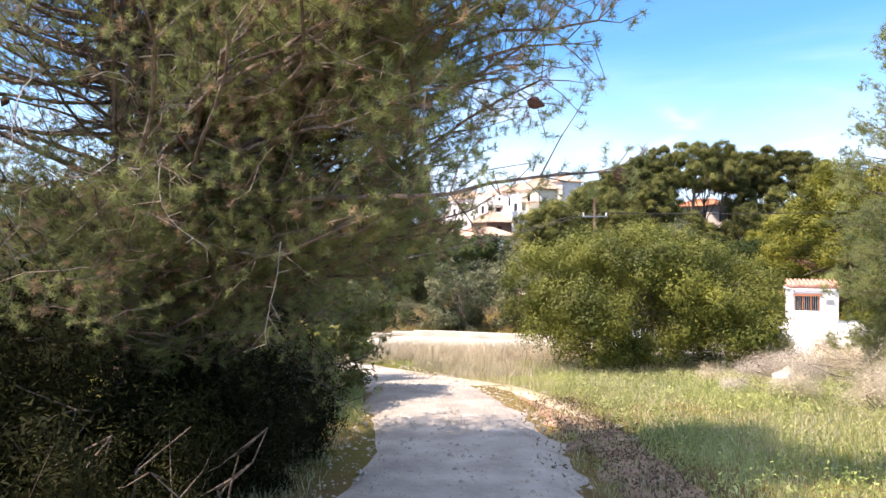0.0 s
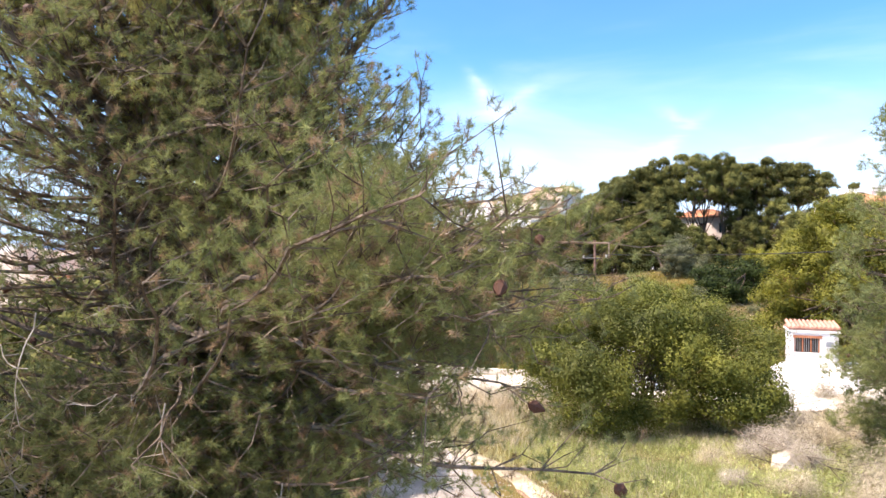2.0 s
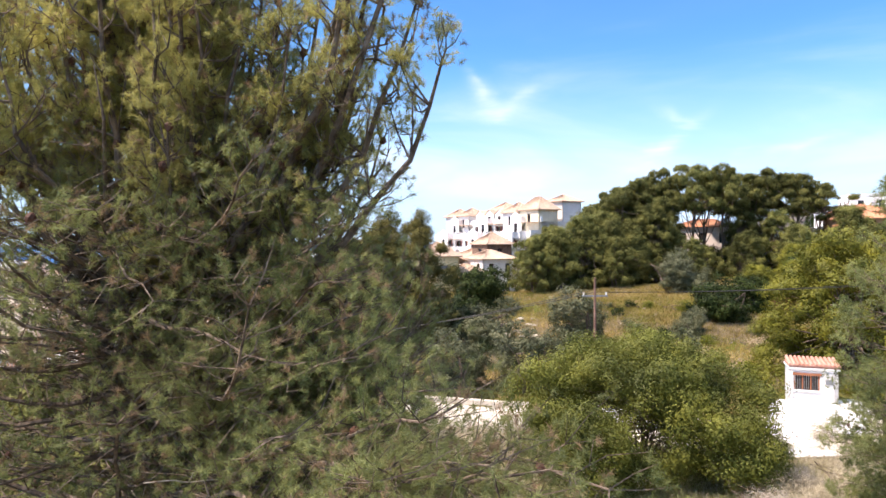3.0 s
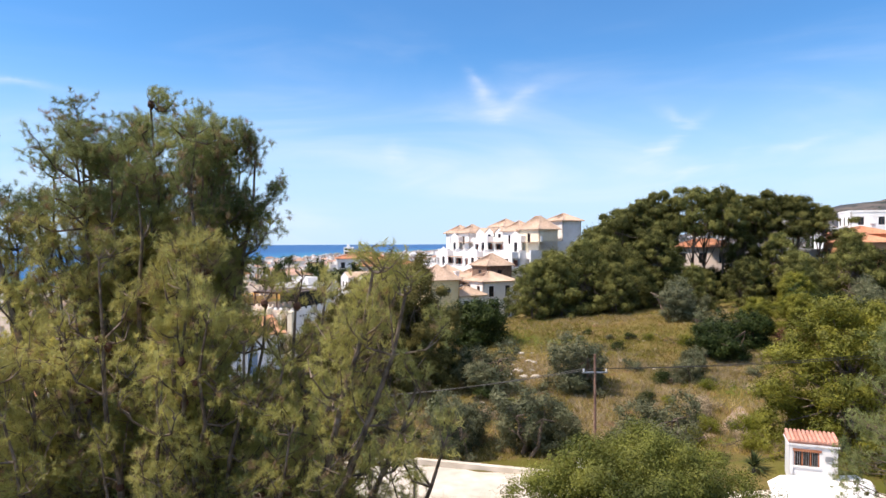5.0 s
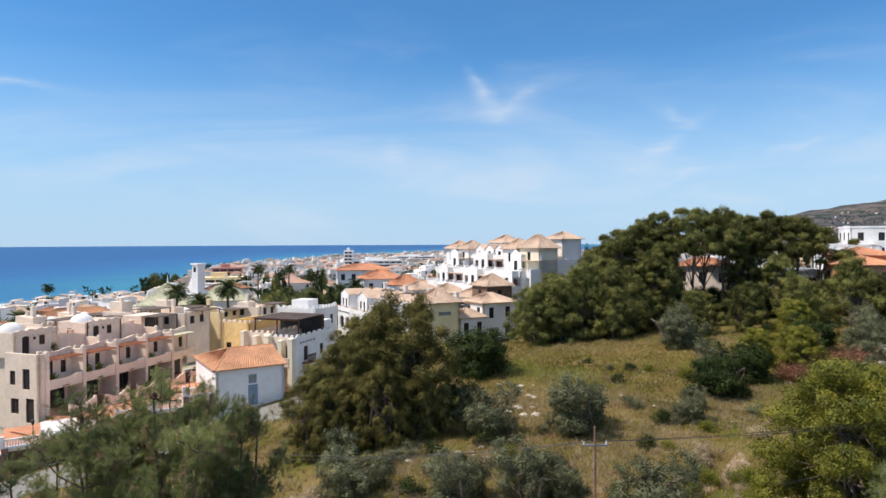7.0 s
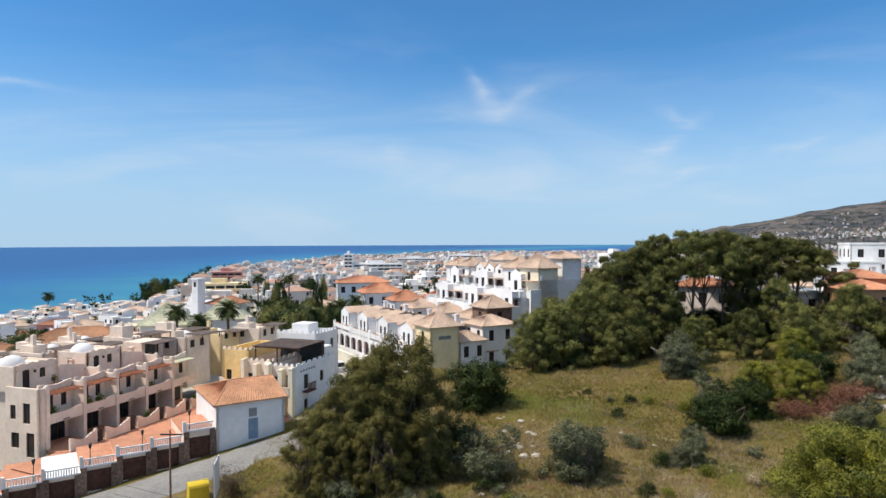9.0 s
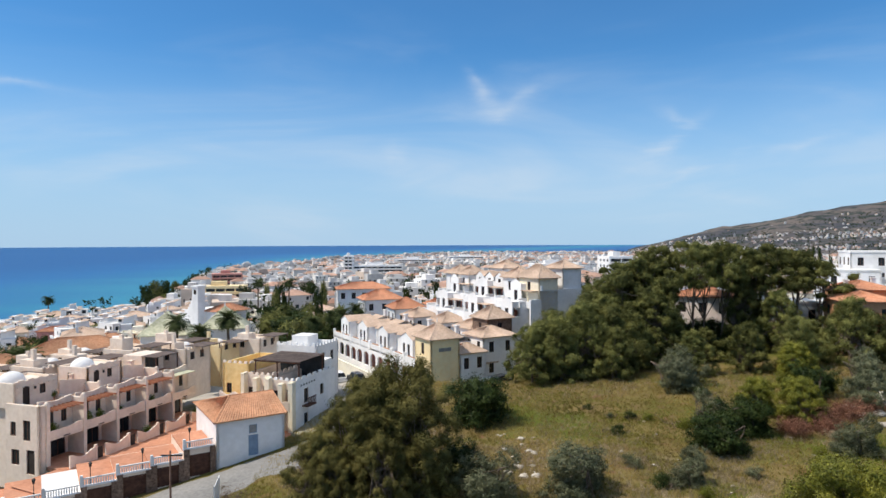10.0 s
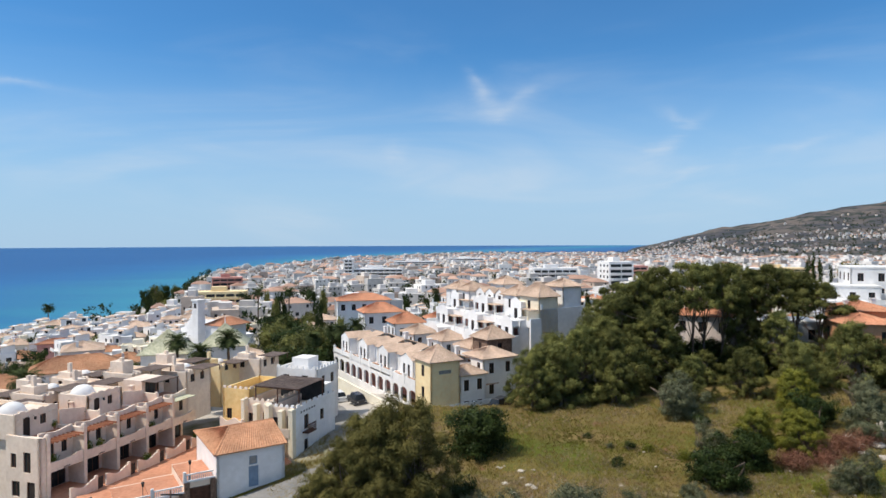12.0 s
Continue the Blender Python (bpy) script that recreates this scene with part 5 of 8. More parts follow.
# end house, whose gable looks down the street
eh = thing("terrace_house", TERR, "cream end house of the terrace with small dark windows", "house", "cream terrace houses")
g = Geo()
g.wall((1.4, 4.2), (1.4, 0), ZG - 2.5, 1.0, 0.25, [(0.7, 1.7, ZG + 0.1, ZG + 1.5), (2.6, 3.6, ZG - 0.6, ZG + 1.6), (2.2, 3.1, -2.2, -0.35), (0.6, 1.3, -1.9, -0.6)])
g.wall((1.4, 0), (2.2, 0), ZG - 2.5, 1.0, 0.25)
g.wall((2.0, 9), (2.0, 4.2), ZG - 2.5, 0.9, 0.25, [(1.2, 2.0, -2.2, -0.8)])
g.box(1.65, 2.2, 0.25, 4.0, 0.3, 0.45)
part("wall", g, M_CREAM, eh)
opening(eh, (1.4, 3.5), (1.4, 2.5), ZG + 0.1, ZG + 1.5, 0.12)
opening(eh, (1.4, 1.6), (1.4, 0.6), ZG - 0.6, ZG + 1.6, 0.12, "door", M_VOID, M_WOOD, 0)
opening(eh, (1.4, 2.0), (1.4, 1.1), -2.2, -0.35, 0.12)
opening(eh, (1.4, 3.6), (1.4, 2.9), -1.9, -0.6, 0.12)
opening(eh, (2.0, 7.8), (2.0, 7.0), -2.2, -0.8, 0.12)
slide(eh, 0)
# back rows of the same estate, higher up behind
for k, (s, y) in enumerate([(3.5, 9.5), (9.0, 9.0), (14.5, 9.5), (20.5, 8.6), (25.5, 5.0), (7.5, 15.5), (13.0, 15), (18.5, 15), (24.5, 13.2), (29.5, 10.0), (33.0, 5.6), (37.0, 2.0)]):
    ob = thing("terrace_house", TERR @ Matrix.Translation((s, y, 0)), "cream flat-roofed terrace house with stepped parapets", "house", "cream terrace houses")
    zt = 1.9 + 0.5 * (k % 2) if k < 5 else 1.2 + 0.5 * (k % 2)
    g = Geo()
    g.wall((0, 0), (4.6, 0), -4.5, zt, 0.25, [(0.8, 1.6, 0.5, 1.5), (2.6, 3.4, 0.5, 1.5)])
    g.wall((4.6, 0), (4.6, 5), -4.5, zt, 0.25)
    g.wall((4.6, 5), (0, 5), -4.5, zt, 0.25)
    g.wall((0, 5), (0, 0), -4.5, zt, 0.25, [(1.5, 2.3, 0.4, 1.4)])
    g.box(0.25, 4.35, 0.25, 4.75, zt - 0.5, zt - 0.35)
    g.box(0.9, 2.6, 2.6, 4.6, zt - 0.35, zt + (1.2 if k % 3 == 0 else 0.55))
    g.box(1.2, 1.6, 3.0, 3.4, zt + 0.4, zt + 1.7)
    part("wall", g, M_CREAM if k != 10 else M_PALE, ob)
    for i in range(7):
        part("merlon", Geo().box(0.66 * i, 0.66 * i + 0.36, 0.02, 0.23, zt, zt + 0.22, 0.03), M_CREAM, ob)
    if k % 3 == 1:
        part("dome", Geo().dome(3.7, 3.4, zt - 0.35, 0.8, 0.7, 14, 4), M_WHITE, ob, "whitewashed roof dome", True)
    opening(ob, (0.8, 0), (1.6, 0), 0.5, 1.5)
    opening(ob, (2.6, 0), (3.4, 0), 0.5, 1.5)
    opening(ob, (0, 3.5), (0, 2.7), 0.4, 1.4)
    part("pergola_roof", Geo().box(1.2, 4.8, -1.6, 1.2, zt + 0.25, zt + 0.33), M_SHADE, ob, "dark slatted shade roof")
    for x0 in (1.3, 4.6):
        part("post", Geo().box(x0, x0 + 0.1, -1.5, -1.4, zt - 0.4, zt + 0.25), M_WOOD, ob)

# ---- corner houses of the estate, yellow and white ----
GB = pose(-15.8, 67.5, 0, 0, 0, UA - 90)      # x along the outward normal of the terrace, y away from it
for k, (x0, x1, y0, zt, m, word) in enumerate([(-10.6, -7.0, 1.5, 1.9, M_YELLOW, "yellow"), (-7.0, -3.4, 0.6, 1.0, M_CREAM, "cream"), (-3.4, 0.0, 0.0, 0.75, M_CREAM, "cream and white")]):
    ob = thing("corner_house", GB, word + " rendered corner house with stepped balconies", "house", "corner houses")
    W = x1 - x0
    g = Geo()
    holes = [(0.5, 1.2, ZF + 0.2, ZF + 1.7), (W - 1.2, W - 0.55, ZF + 0.2, ZF + 1.9), (0.5, 1.2, ZG - 0.2, ZG + 1.8)]
    g.wall((x0, y0), (x1, y0), -6, zt, 0.25, holes)
    if k == 2:
        part("end_wall", Geo().wall((x1 + 0.03, y0 - 0.03), (x1 + 0.03, 8.4), -6, zt + 0.02, 0.05, [(1.63, 2.53, ZF + 0.1, ZF + 1.7), (5.03, 5.83, ZF + 0.3, ZF + 1.5), (1.63, 2.43, ZG + 0.3, ZG + 1.5)]), M_WHITE, ob, "whitewashed end wall")
    g.wall((x1, y0), (x1, 8.4), -6, zt, 0.25, [(1.6, 2.5, ZF + 0.1, ZF + 1.7), (5.0, 5.8, ZF + 0.3, ZF + 1.5), (1.6, 2.4, ZG + 0.3, ZG + 1.5)] if k == 2 else [])
    g.wall((x1, 8.4), (x0, 8.4), -6, zt, 0.25)
    g.wall((x0, 8.4), (x0, y0), -6, zt, 0.25)
    g.box(x0 + 0.25, x1 - 0.25, y0 + 0.25, 8.15, zt - 1.0, zt - 0.8)
    part("wall", g, m, ob)
    for a, b, h0, h1 in holes[:2]:
        opening(ob, (x0 + a, y0), (x0 + b, y0), h0, h1)
    opening(ob, (x0 + 0.5, y0), (x0 + 1.2, y0), ZG - 0.2, ZG + 1.8, 0.12, "door", M_VOID, M_WOOD, 0)
    if k == 2:
        opening(ob, (x1, 1.6), (x1, 2.5), ZF + 0.1, ZF + 1.7)
        opening(ob, (x1, 5.0), (x1, 5.8), ZF + 0.3, ZF + 1.5)
        opening(ob, (x1, 1.6), (x1, 2.4), ZG + 0.3, ZG + 1.5)
        bal = part("balcony", Geo().box(x1 + 0.03, x1 + 0.8, 1.2, 2.9, ZF - 0.15, ZF), M_WOOD, ob, "dark wooden balcony")
        part("rail", Geo().box(x1 + 0.72, x1 + 0.8, 1.2, 2.9, ZF + 0.78, ZF + 0.86), M_WOOD, bal)
        for i in range(11):
            part("baluster", Geo().box(x1 + 0.74, x1 + 0.78, 1.22 + i * 0.16, 1.27 + i * 0.16, ZF, ZF + 0.78), M_WOOD, bal)
    # tall fins with rounded heads
    for xf, wf, tf in ((x0 + 0.05, 0.42, zt + 0.1), (x0 + 1.6, 0.5, zt - 0.35), (x1 - 0.55, 0.55, zt - 0.15))[:0 if k == 0 else 3]:
        g = Geo().box(xf, xf + wf, y0 - 0.7, y0, -6, tf).box(xf - 0.04, xf + wf + 0.04, y0 - 0.74, y0, tf, tf + 0.12, 0.05)
        part("buttress", g, M_PALE2, ob)
    part("balcony", Geo().box(x0 + 0.4, x1 - 0.4, y0 - 0.7, y0, ZF - 0.2, ZF).box(x0 + 0.4, x1 - 0.4, y0 - 0.75, y0 - 0.6, ZF - 0.2, ZF + 0.75), m, ob)
    pm = M_CREAM if k < 2 else M_WHITE
    for i in range(5):
        xa = x0 + W * i / 5
        part("merlon", Geo().box(xa, xa + W / 9, y0, y0 + 0.22, zt, zt + 0.26, 0.04), pm, ob)
    for i in range(7):
        ya = y0 + 0.3 + (8.0 - y0) * i / 7
        part("merlon", Geo().box(x1 - 0.22, x1, ya, ya + 0.62, zt, zt + 0.26, 0.04), pm, ob)
    if k == 2:
        for i in range(6):
            part("vent_block", Geo().box(x1 + 0.02, x1 + 0.06, 0.9 + i * 0.55, 1.1 + i * 0.55, zt - 0.75, zt - 0.55), M_VOID, ob)
    if k == 2:
        xa, xb, ya, yb, zp = x0 - 2.6, x1 - 0.15, y0 + 1.0, y0 + 6.2, zt + 1.65
        pr = part("pergola_roof", Geo().box(xa, xb, ya, ya + 0.16, zp, zp + 0.18).box(xa, xb, yb - 0.16, yb, zp, zp + 0.18), M_WOOD, ob, "dark slatted shade roof")
        for i in range(24):
            xs_ = xa + (xb - xa) * i / 24
            part("slat", Geo().box(xs_, xs_ + 0.17, ya - 0.25, yb + 0.25, zp + 0.18, zp + 0.25), M_SHADE, pr)
        for px, py in ((xa + 0.1, ya), ((xa + xb) / 2, ya), (xb - 0.2, ya), (xb - 0.2, yb - 0.16)):
            part("post", Geo().box(px, px + 0.12, py, py + 0.12, zt - 0.8, zp), M_WOOD, ob)
        # dark back sheet added to give the shade below the slats
        part("glazed_wall", Geo().box(xa, xb, yb, yb + 0.1, zt - 0.8, zp), M_GLASS, ob, "dark sheet standing in for the shade under the slatted roof")
    if k:
        part("roof_room", Geo().box(x0 + 0.4, x1 - 0.3, y0 + 6.6, 8.3, zt - 0.8, zt + 1.1), M_WHITE if k == 2 else m, ob)
# white house with a notched roof parapet behind the corner houses
ob = thing("corner_house", GB @ Matrix.Translation((-3.6, 0.5, -0.7)), "white flat-roofed house with a notched parapet behind the corner houses", "house", "corner houses")
g = Geo()
g.wall((-5.6, 9.6), (0.2, 9.6), -6, 3.4, 0.25, [(0.9, 1.8, 1.2, 2.6), (3.6, 4.5, 1.2, 2.6)])
g.wall((0.2, 9.6), (0.2, 15), -6, 3.4, 0.25, [(1.2, 2.0, 1.2, 2.4), (3.4, 4.2, 1.2, 2.4)])
g.wall((0.2, 15), (-5.6, 15), -6, 3.4, 0.25)
g.wall((-5.6, 15), (-5.6, 9.6), -6, 3.4, 0.25)
g.box(-5.35, -0.05, 9.85, 14.75, 2.6, 2.75)
g.box(-5.0, -2.6, 12.2, 14.7, 2.75, 4.2)
part("wall", g, M_WHITE, ob)
for a, b in (((-4.7, 9.6), (-3.8, 9.6)), ((-2.0, 9.6), (-1.1, 9.6))):
    opening(ob, a, b, 1.2, 2.6)
for a, b in (((0.2, 10.8), (0.2, 11.6)), ((0.2, 13.0), (0.2, 13.8))):
    opening(ob, a, b, 1.2, 2.4)
for i in range(7):
    part("merlon", Geo().box(-5.6 + 0.85 * i, -5.15 + 0.85 * i, 9.6, 9.82, 3.4, 3.75, 0.05), M_WHITE, ob)
    part("merlon", Geo().box(-0.02, 0.2, 9.9 + 0.75 * i, 10.3 + 0.75 * i, 3.4, 3.75, 0.05), M_WHITE, ob)
# stepped balconies and outdoor stair in front of the yellow house
ob = thing("stepped_terrace", GB, "cream stepped terraces with curved parapets and stair", "terrace")
for i, (xa, xb, ya, zt) in enumerate([(-9.4, -6.6, -0.6, -1.5), (-8.6, -5.6, -1.9, -2.5), (-7.2, -4.2, -3.0, -3.3)]):
    part("platform", Geo().box(xa, xb, ya, ya + 2.2, -6, zt), M_CREAM, ob)
    part("paving", Geo().box(xa + 0.2, xb - 0.2, ya + 0.2, ya + 2.1, zt, zt + 0.02), M_PAVE, ob)
    xs = [xa + (xb - xa) * j / 10 for j in range(11)]
    part("parapet", Geo().crest(xs, [zt + 0.5 + 0.22 * math.cos(j / 10 * math.pi * 3) for j in range(11)], ya, ya + 0.18, zt), M_CREAM, ob)
    part("side_parapet", Geo().box(xb - 0.18, xb, ya + 0.18, ya + 2.2, zt, zt + 0.55), M_CREAM, ob)
for i in range(7):
    part("step", Geo().box(-10.4, -9.4, -2.6 + 0.3 * i, -2.3 + 0.3 * i, -6, -3.6 + 0.19 * i), M_PAVE, ob)
# stepped garden walls between the terrace and the corner houses
g = Geo()
for i in range(7):
    g.box(-10.2 + i * 1.35, -8.9 + i * 1.35, -2.6 - 0.25 * i, -2.4 - 0.25 * i, -6, -3.0 + 0.35 * math.cos(i * 1.3))
g.box(-10.2, -10.0, -2.4, 1.5, -6, -2.6)
solid("garden_wall", g, M_CREAM, "cream stepped garden wall in front of the corner houses", "wall", pose_=GB)

# ---- white store beside the street ----
STA = math.degrees(math.atan2(ST.y, ST.x))
STORE = pose(G0.x, G0.y, 0, 0, 0, STA)
ob = thing("storehouse", STORE, "plain white rendered storehouse with a low clay tile roof", "storehouse")
g = Geo()
g.wall((0, 0), (6.25, 0), -6, -0.55, 0.25, [(2.85, 3.75, -4.05, -2.15), (2.9, 3.65, -2.0, -1.2)])
g.wall((6.25, 0), (6.25, 8.5), -6, -0.55, 0.25)
g.wall((6.25, 8.5), (0, 8.5), -6, -0.55, 0.25)
g.wall((0, 8.5), (0, 0), -6, -0.55, 0.25)
part("wall", g, M_WHITE, ob)
opening(ob, (2.85, 0), (3.75, 0), -4.05, -2.15, 0.06, "door", M_BLUE, M_BLUE, 1, "grey-blue metal double door")
opening(ob, (2.9, 0), (3.65, 0), -2.0, -1.2, 0.06, "window", M_METAL, M_BLUE, 0, "grey louvred vent")
g = Geo()
a, b, c, d = (-0.25, -0.25, -0.5), (6.5, -0.25, -0.5), (6.5, 8.7, -0.5), (-0.25, 8.7, -0.5)
r0, r1 = (2.2, 4.2, 0.75), (6.5, 4.2, 0.75)
g.tiles(a, b, r1, r0).tiles(c, d, r0, r1).tiles(d, a, r0, r0)
g.box(-0.23, 6.48, -0.23, 8.68, -0.58, -0.504)
g.sweep([a, r0, r1], [0.09] * 3, 6).sweep([d, r0], [0.09] * 2, 6)
part("roof", g, M_TILE, ob, "low clay tile roof")
part("gable", Geo().poly((6.24, 0, -0.55), (6.24, 8.5, -0.55), (6.24, 4.2, 0.7)), M_WHITE, ob)

# ---- row of garages that steps down the street ----
for k in range(7):
    s = -2.62 * (k + 1) - 0.12
    px, py = (G0 + ST * s)[:2]
    zt = (-2.55, -3.45, -3.7, -4.15, -4.6, -4.75, -5.2)[k]
    zb = float(land(*(G0 + ST * (s + 1.3) + SN * 0.6)[:2])) - 0.05
    ob = thing("garage", pose(px, py, 0, 0, 0, STA), "garage with brown door, stone piers and terracotta roof terrace", "garage", "garages along the street")
    g = Geo()
    g.wall((0, 0.1), (2.62, 0.1), zb - 1, zt - 0.02, 0.25, [(0.42, 2.2, zb + 0.02, min(zb + 1.95, zt - 0.25))])
    g.box(0, 2.62, 0.35, 6.2, zb - 1, zt - 0.16)
    part("wall", g, M_CREAM, ob)
    w = part("door", Geo().box(0.42, 2.2, 0.16, 0.22, zb, min(zb + 1.95, zt - 0.25)), M_WOOD, ob, "dark brown garage door")
    for i in range(6):
        h = zb + 0.1 + i * 0.3
        if h + 0.2 < min(zb + 1.95, zt - 0.25):
            part("door_panel", Geo().box(0.5, 2.12, 0.14, 0.17, h, h + 0.24), M_WOOD, w)
    part("roof_terrace", Geo().box(-0.05, 2.62, 0.12, 5.6 if k < 3 else 6.6, zt - 0.15, zt), M_PAVE if k != 4 else M_WHITE, ob, "terracotta tiled roof terrace" if k != 4 else "whitewashed roof terrace")
    for xa in (0.0, 2.2):
        part("stone_pier", Geo().box(xa - 0.02, xa + 0.44, -0.12, 0.2, zb - 1, zt + 0.05, 0.015), M_STONE, ob, "brown rubble stone pier")
    part("coping", Geo().box(0, 2.62, -0.02, 0.28, zt, zt + 0.13), M_WHITE, ob)
    rail = part("balustrade", Geo().box(0.1, 2.5, 0.05, 0.2, zt + 0.62, zt + 0.72), M_WHITE, ob, "white painted balustrade")
    for i in range(13):
        xa = 0.2 + i * 0.18
        part("baluster", Geo().tube((xa, 0.125, zt + 0.13), (xa, 0.125, zt + 0.38), 0.035, 0.055, 6).tube((xa, 0.125, zt + 0.38), (xa, 0.125, zt + 0.62), 0.055, 0.03, 6), M_WHITE, rail)
    part("end_post", Geo().box(-0.08, 0.16, 0.0, 0.26, zt, zt + 0.95, 0.01), M_WHITE, ob)
g = Geo()
for a, b in (((-36.2, 52.5), (-31.5, 50.2)), ((-33, 60.5), (-27.2, 55.0)), ((-30.0, 69.0), (-22.9, 60.5)), ((-28.0, 74.0), (-24.2, 66.5)), ((-25.5, 73.0), (-18.5, 63.5)), ((-20, 70.5), (-15.0, 66.0))):
    g.v += [(a[0], a[1], -4.62), (b[0], b[1], -4.62)]
for i in range(5):
    g.f.append((2 * i, 2 * i + 1, 2 * i + 3, 2 * i + 2))
solid("plaza", g, M_PAVE, "terracotta paved court between garages and terrace", "pavement", kind="structure")

# ---- white row with gables ----
VA = math.degrees(math.atan2(-0.868, 0.496))
V = Vector((-0.496, 0.868, 0))
ROW = pose(*(Vector((-1.55, 80.6, 0)) + V * 36), 0, 0, VA)       # x runs from the far end (0) to the near corner (36)
RG, RF, RE = -3.7, -0.8, 1.7


def row_house(x0, W):
    ob = thing("row_house", ROW @ Matrix.Translation((x0, 0, 0)), "white two-storey row house with gabled bay and tiled roof", "house", "white gabled row houses")
    g = Geo()
    # arcaded ground floor
    n = 3
    holes = [(0.35 + i * W / n, (i + 1) * W / n - 0.35, RG, RG + 2.1) for i in range(n)]
    g.wall((0, 0), (W, 0), RG - 2, RF, 0.3, holes)
    for h in holes:
        c = (h[0] + h[1]) / 2
        for sgn in (-1, 1):
            e = h[0] if sgn < 0 else h[1]
            pts = [(e, 0.02, RG + 2.1), (e, 0.02, RG + 1.5)] + [(c - (c - e) * math.cos(a), 0.02, RG + 1.5 + 0.6 * math.sin(a)) for a in (0.3, 0.6, 0.9, 1.2, 1.57)]
            pts = [(e, 0.02, RG + 2.1)] + [(c + (e - c) * math.cos(a), 0.02, RG + 1.5 + 0.6 * math.sin(a)) for a in (0, 0.3, 0.6, 0.9, 1.2, 1.57)]
            g.poly(*pts)
    part("arcade", g, M_WHITE, ob)
    part("porch_wall", Geo().box(0.02, W - 0.02, 2.2, 2.4, RG - 2, RF), M_PINK, ob)
    part("balcony_floor", Geo().box(0, W, 0.0, 2.6, RF - 0.2, RF), M_WHITE, ob)
    g = Geo()
    g.box(0, W, 0, 0.2, RF, RF + 0.75)
    part("parapet", g, M_WHITE, ob)
    for xa in (0.0, W * 0.5, W - 0.35):
        part("post", Geo().box(xa, xa + 0.35, -0.06, 0.3, RF - 0.2, RF + 1.15), M_WHITE, ob)
    for i in range(2):
        xa = W * (0.1 + 0.5 * i)
        part("planter", Geo().box(xa + 0.3, xa + W * 0.3, 0.02, 0.18, RF + 0.76, RF + 0.86), M_TILE, ob)
    # gabled bay and recessed wall
    gx0, gx1 = 0.4, 4.4
    c = (gx0 + gx1) / 2
    g = Geo()
    g.wall((gx0, 1.2), (gx1, 1.2), RF, RE, 0.25, [(0.9, 1.6, RF + 0.1, RF + 2.0), (2.4, 3.1, RF + 0.1, RF + 2.0)])
    g.poly((gx0, 1.2, RE), (gx1, 1.2, RE), (gx1, 1.2, RE + 0.25), (c, 1.2, RE + 1.1), (gx0, 1.2, RE + 0.25))
    g.wall((gx1, 1.2), (gx1, 4), RF, RE + 0.2, 0.25)
    g.wall((gx0, 4), (gx0, 1.2), RF, RE + 0.2, 0.25)
    g.wall((gx1, 2.6), (W, 2.6), RF, RE, 0.25, [(1.0, 2.2, RF + 0.1, RF + 2.0)])
    part("upper_wall", g, M_WHITE, ob)
    opening(ob, (gx0 + 0.9, 1.2), (gx0 + 1.6, 1.2), RF + 0.1, RF + 2.0)
    opening(ob, (gx0 + 2.4, 1.2), (gx0 + 3.1, 1.2), RF + 0.1, RF + 2.0)
    opening(ob, (gx1 + 1.0, 2.6), (gx1 + 2.2, 2.6), RF + 0.1, RF + 2.0)
    g = Geo()
    g.tiles((gx0 - 0.15, 1.1, RE + 0.22), (gx0 - 0.15, 6.0, RE + 0.22), (c, 6.0, RE + 1.12), (c, 1.1, RE + 1.12))
    g.tiles((gx1 + 0.15, 6.0, RE + 0.22), (gx1 + 0.15, 1.1, RE + 0.22), (c, 1.1, RE + 1.12), (c, 6.0, RE + 1.12))
    g.tiles((gx1, 2.3, RE), (W, 2.3, RE), (W, 6.2, RE + 1.25), (gx1, 6.2, RE + 1.25))
    g.tiles((W, 10.2, RE), (0, 10.2, RE), (0, 6.2, RE + 1.25), (W, 6.2, RE + 1.25))
    part("roof", g, M_TILE_PALE, ob, "weathered clay tile roof")
    part("rear_wall", Geo().box(0, W, 4.0, 9.9, RG - 2, RE), M_WHITE, ob)
    part("chimney", Geo().box(W - 1.3, W - 0.8, 6.6, 7.1, RE, RE + 2.1).box(W - 1.4, W - 0.7, 6.5, 7.2, RE + 2.1, RE + 2.25), M_WHITE, ob)
    return ob


r1 = row_house(0, 8.0)
for k in range(1, 4):
    copy_thing(r1, ROW @ Matrix.Translation((8.0 * k, 0, 0)))


def tower(m, W, D, z0, z1, roof, wallm, label, rh=1.5, group="", holes=2, name="tower_house", roofm=None, glazed=(0, 1, 3)):
    """A square house with a hipped tile roof; every face has windows."""
    ob = thing(name, m, label, "house", group)
    g = Geo()
    faces = [((0, 0), (W, 0)), ((W, 0), (W, D)), ((W, D), (0, D)), ((0, D), (0, 0))]
    for f, (a, b) in enumerate(faces):
        L = W if f % 2 == 0 else D
        hs, z = [], z1 - 2.6
        if f in glazed:
            while z > z0 + 0.3:
                nw = holes if L > 3 else 1
                for i in range(nw):
                    c = L * (i + 0.5) / nw
                    hs.append((c - 0.38, c + 0.38, z + 0.55, z + 2.0))
                z -= 2.8
        g.wall(a, b, z0 - 1.5, z1, 0.22, hs)
        d = (Vector(b) - Vector(a)) / L
        for h in hs:
            p, q_ = Vector(a) + d * h[0], Vector(a) + d * h[1]
            opening(ob, p, q_, h[2], h[3], 0.08, bars=1)
    part("wall", g, wallm, ob)
    part("roof", Geo().hip(0, W, 0, D, z1 + 0.04, rh, roof), roofm or M_TILE_PALE, ob, "hipped clay tile roof")
    return ob


def on_row(x, y):
    return ROW @ Matrix.Translation((x, y, 0))


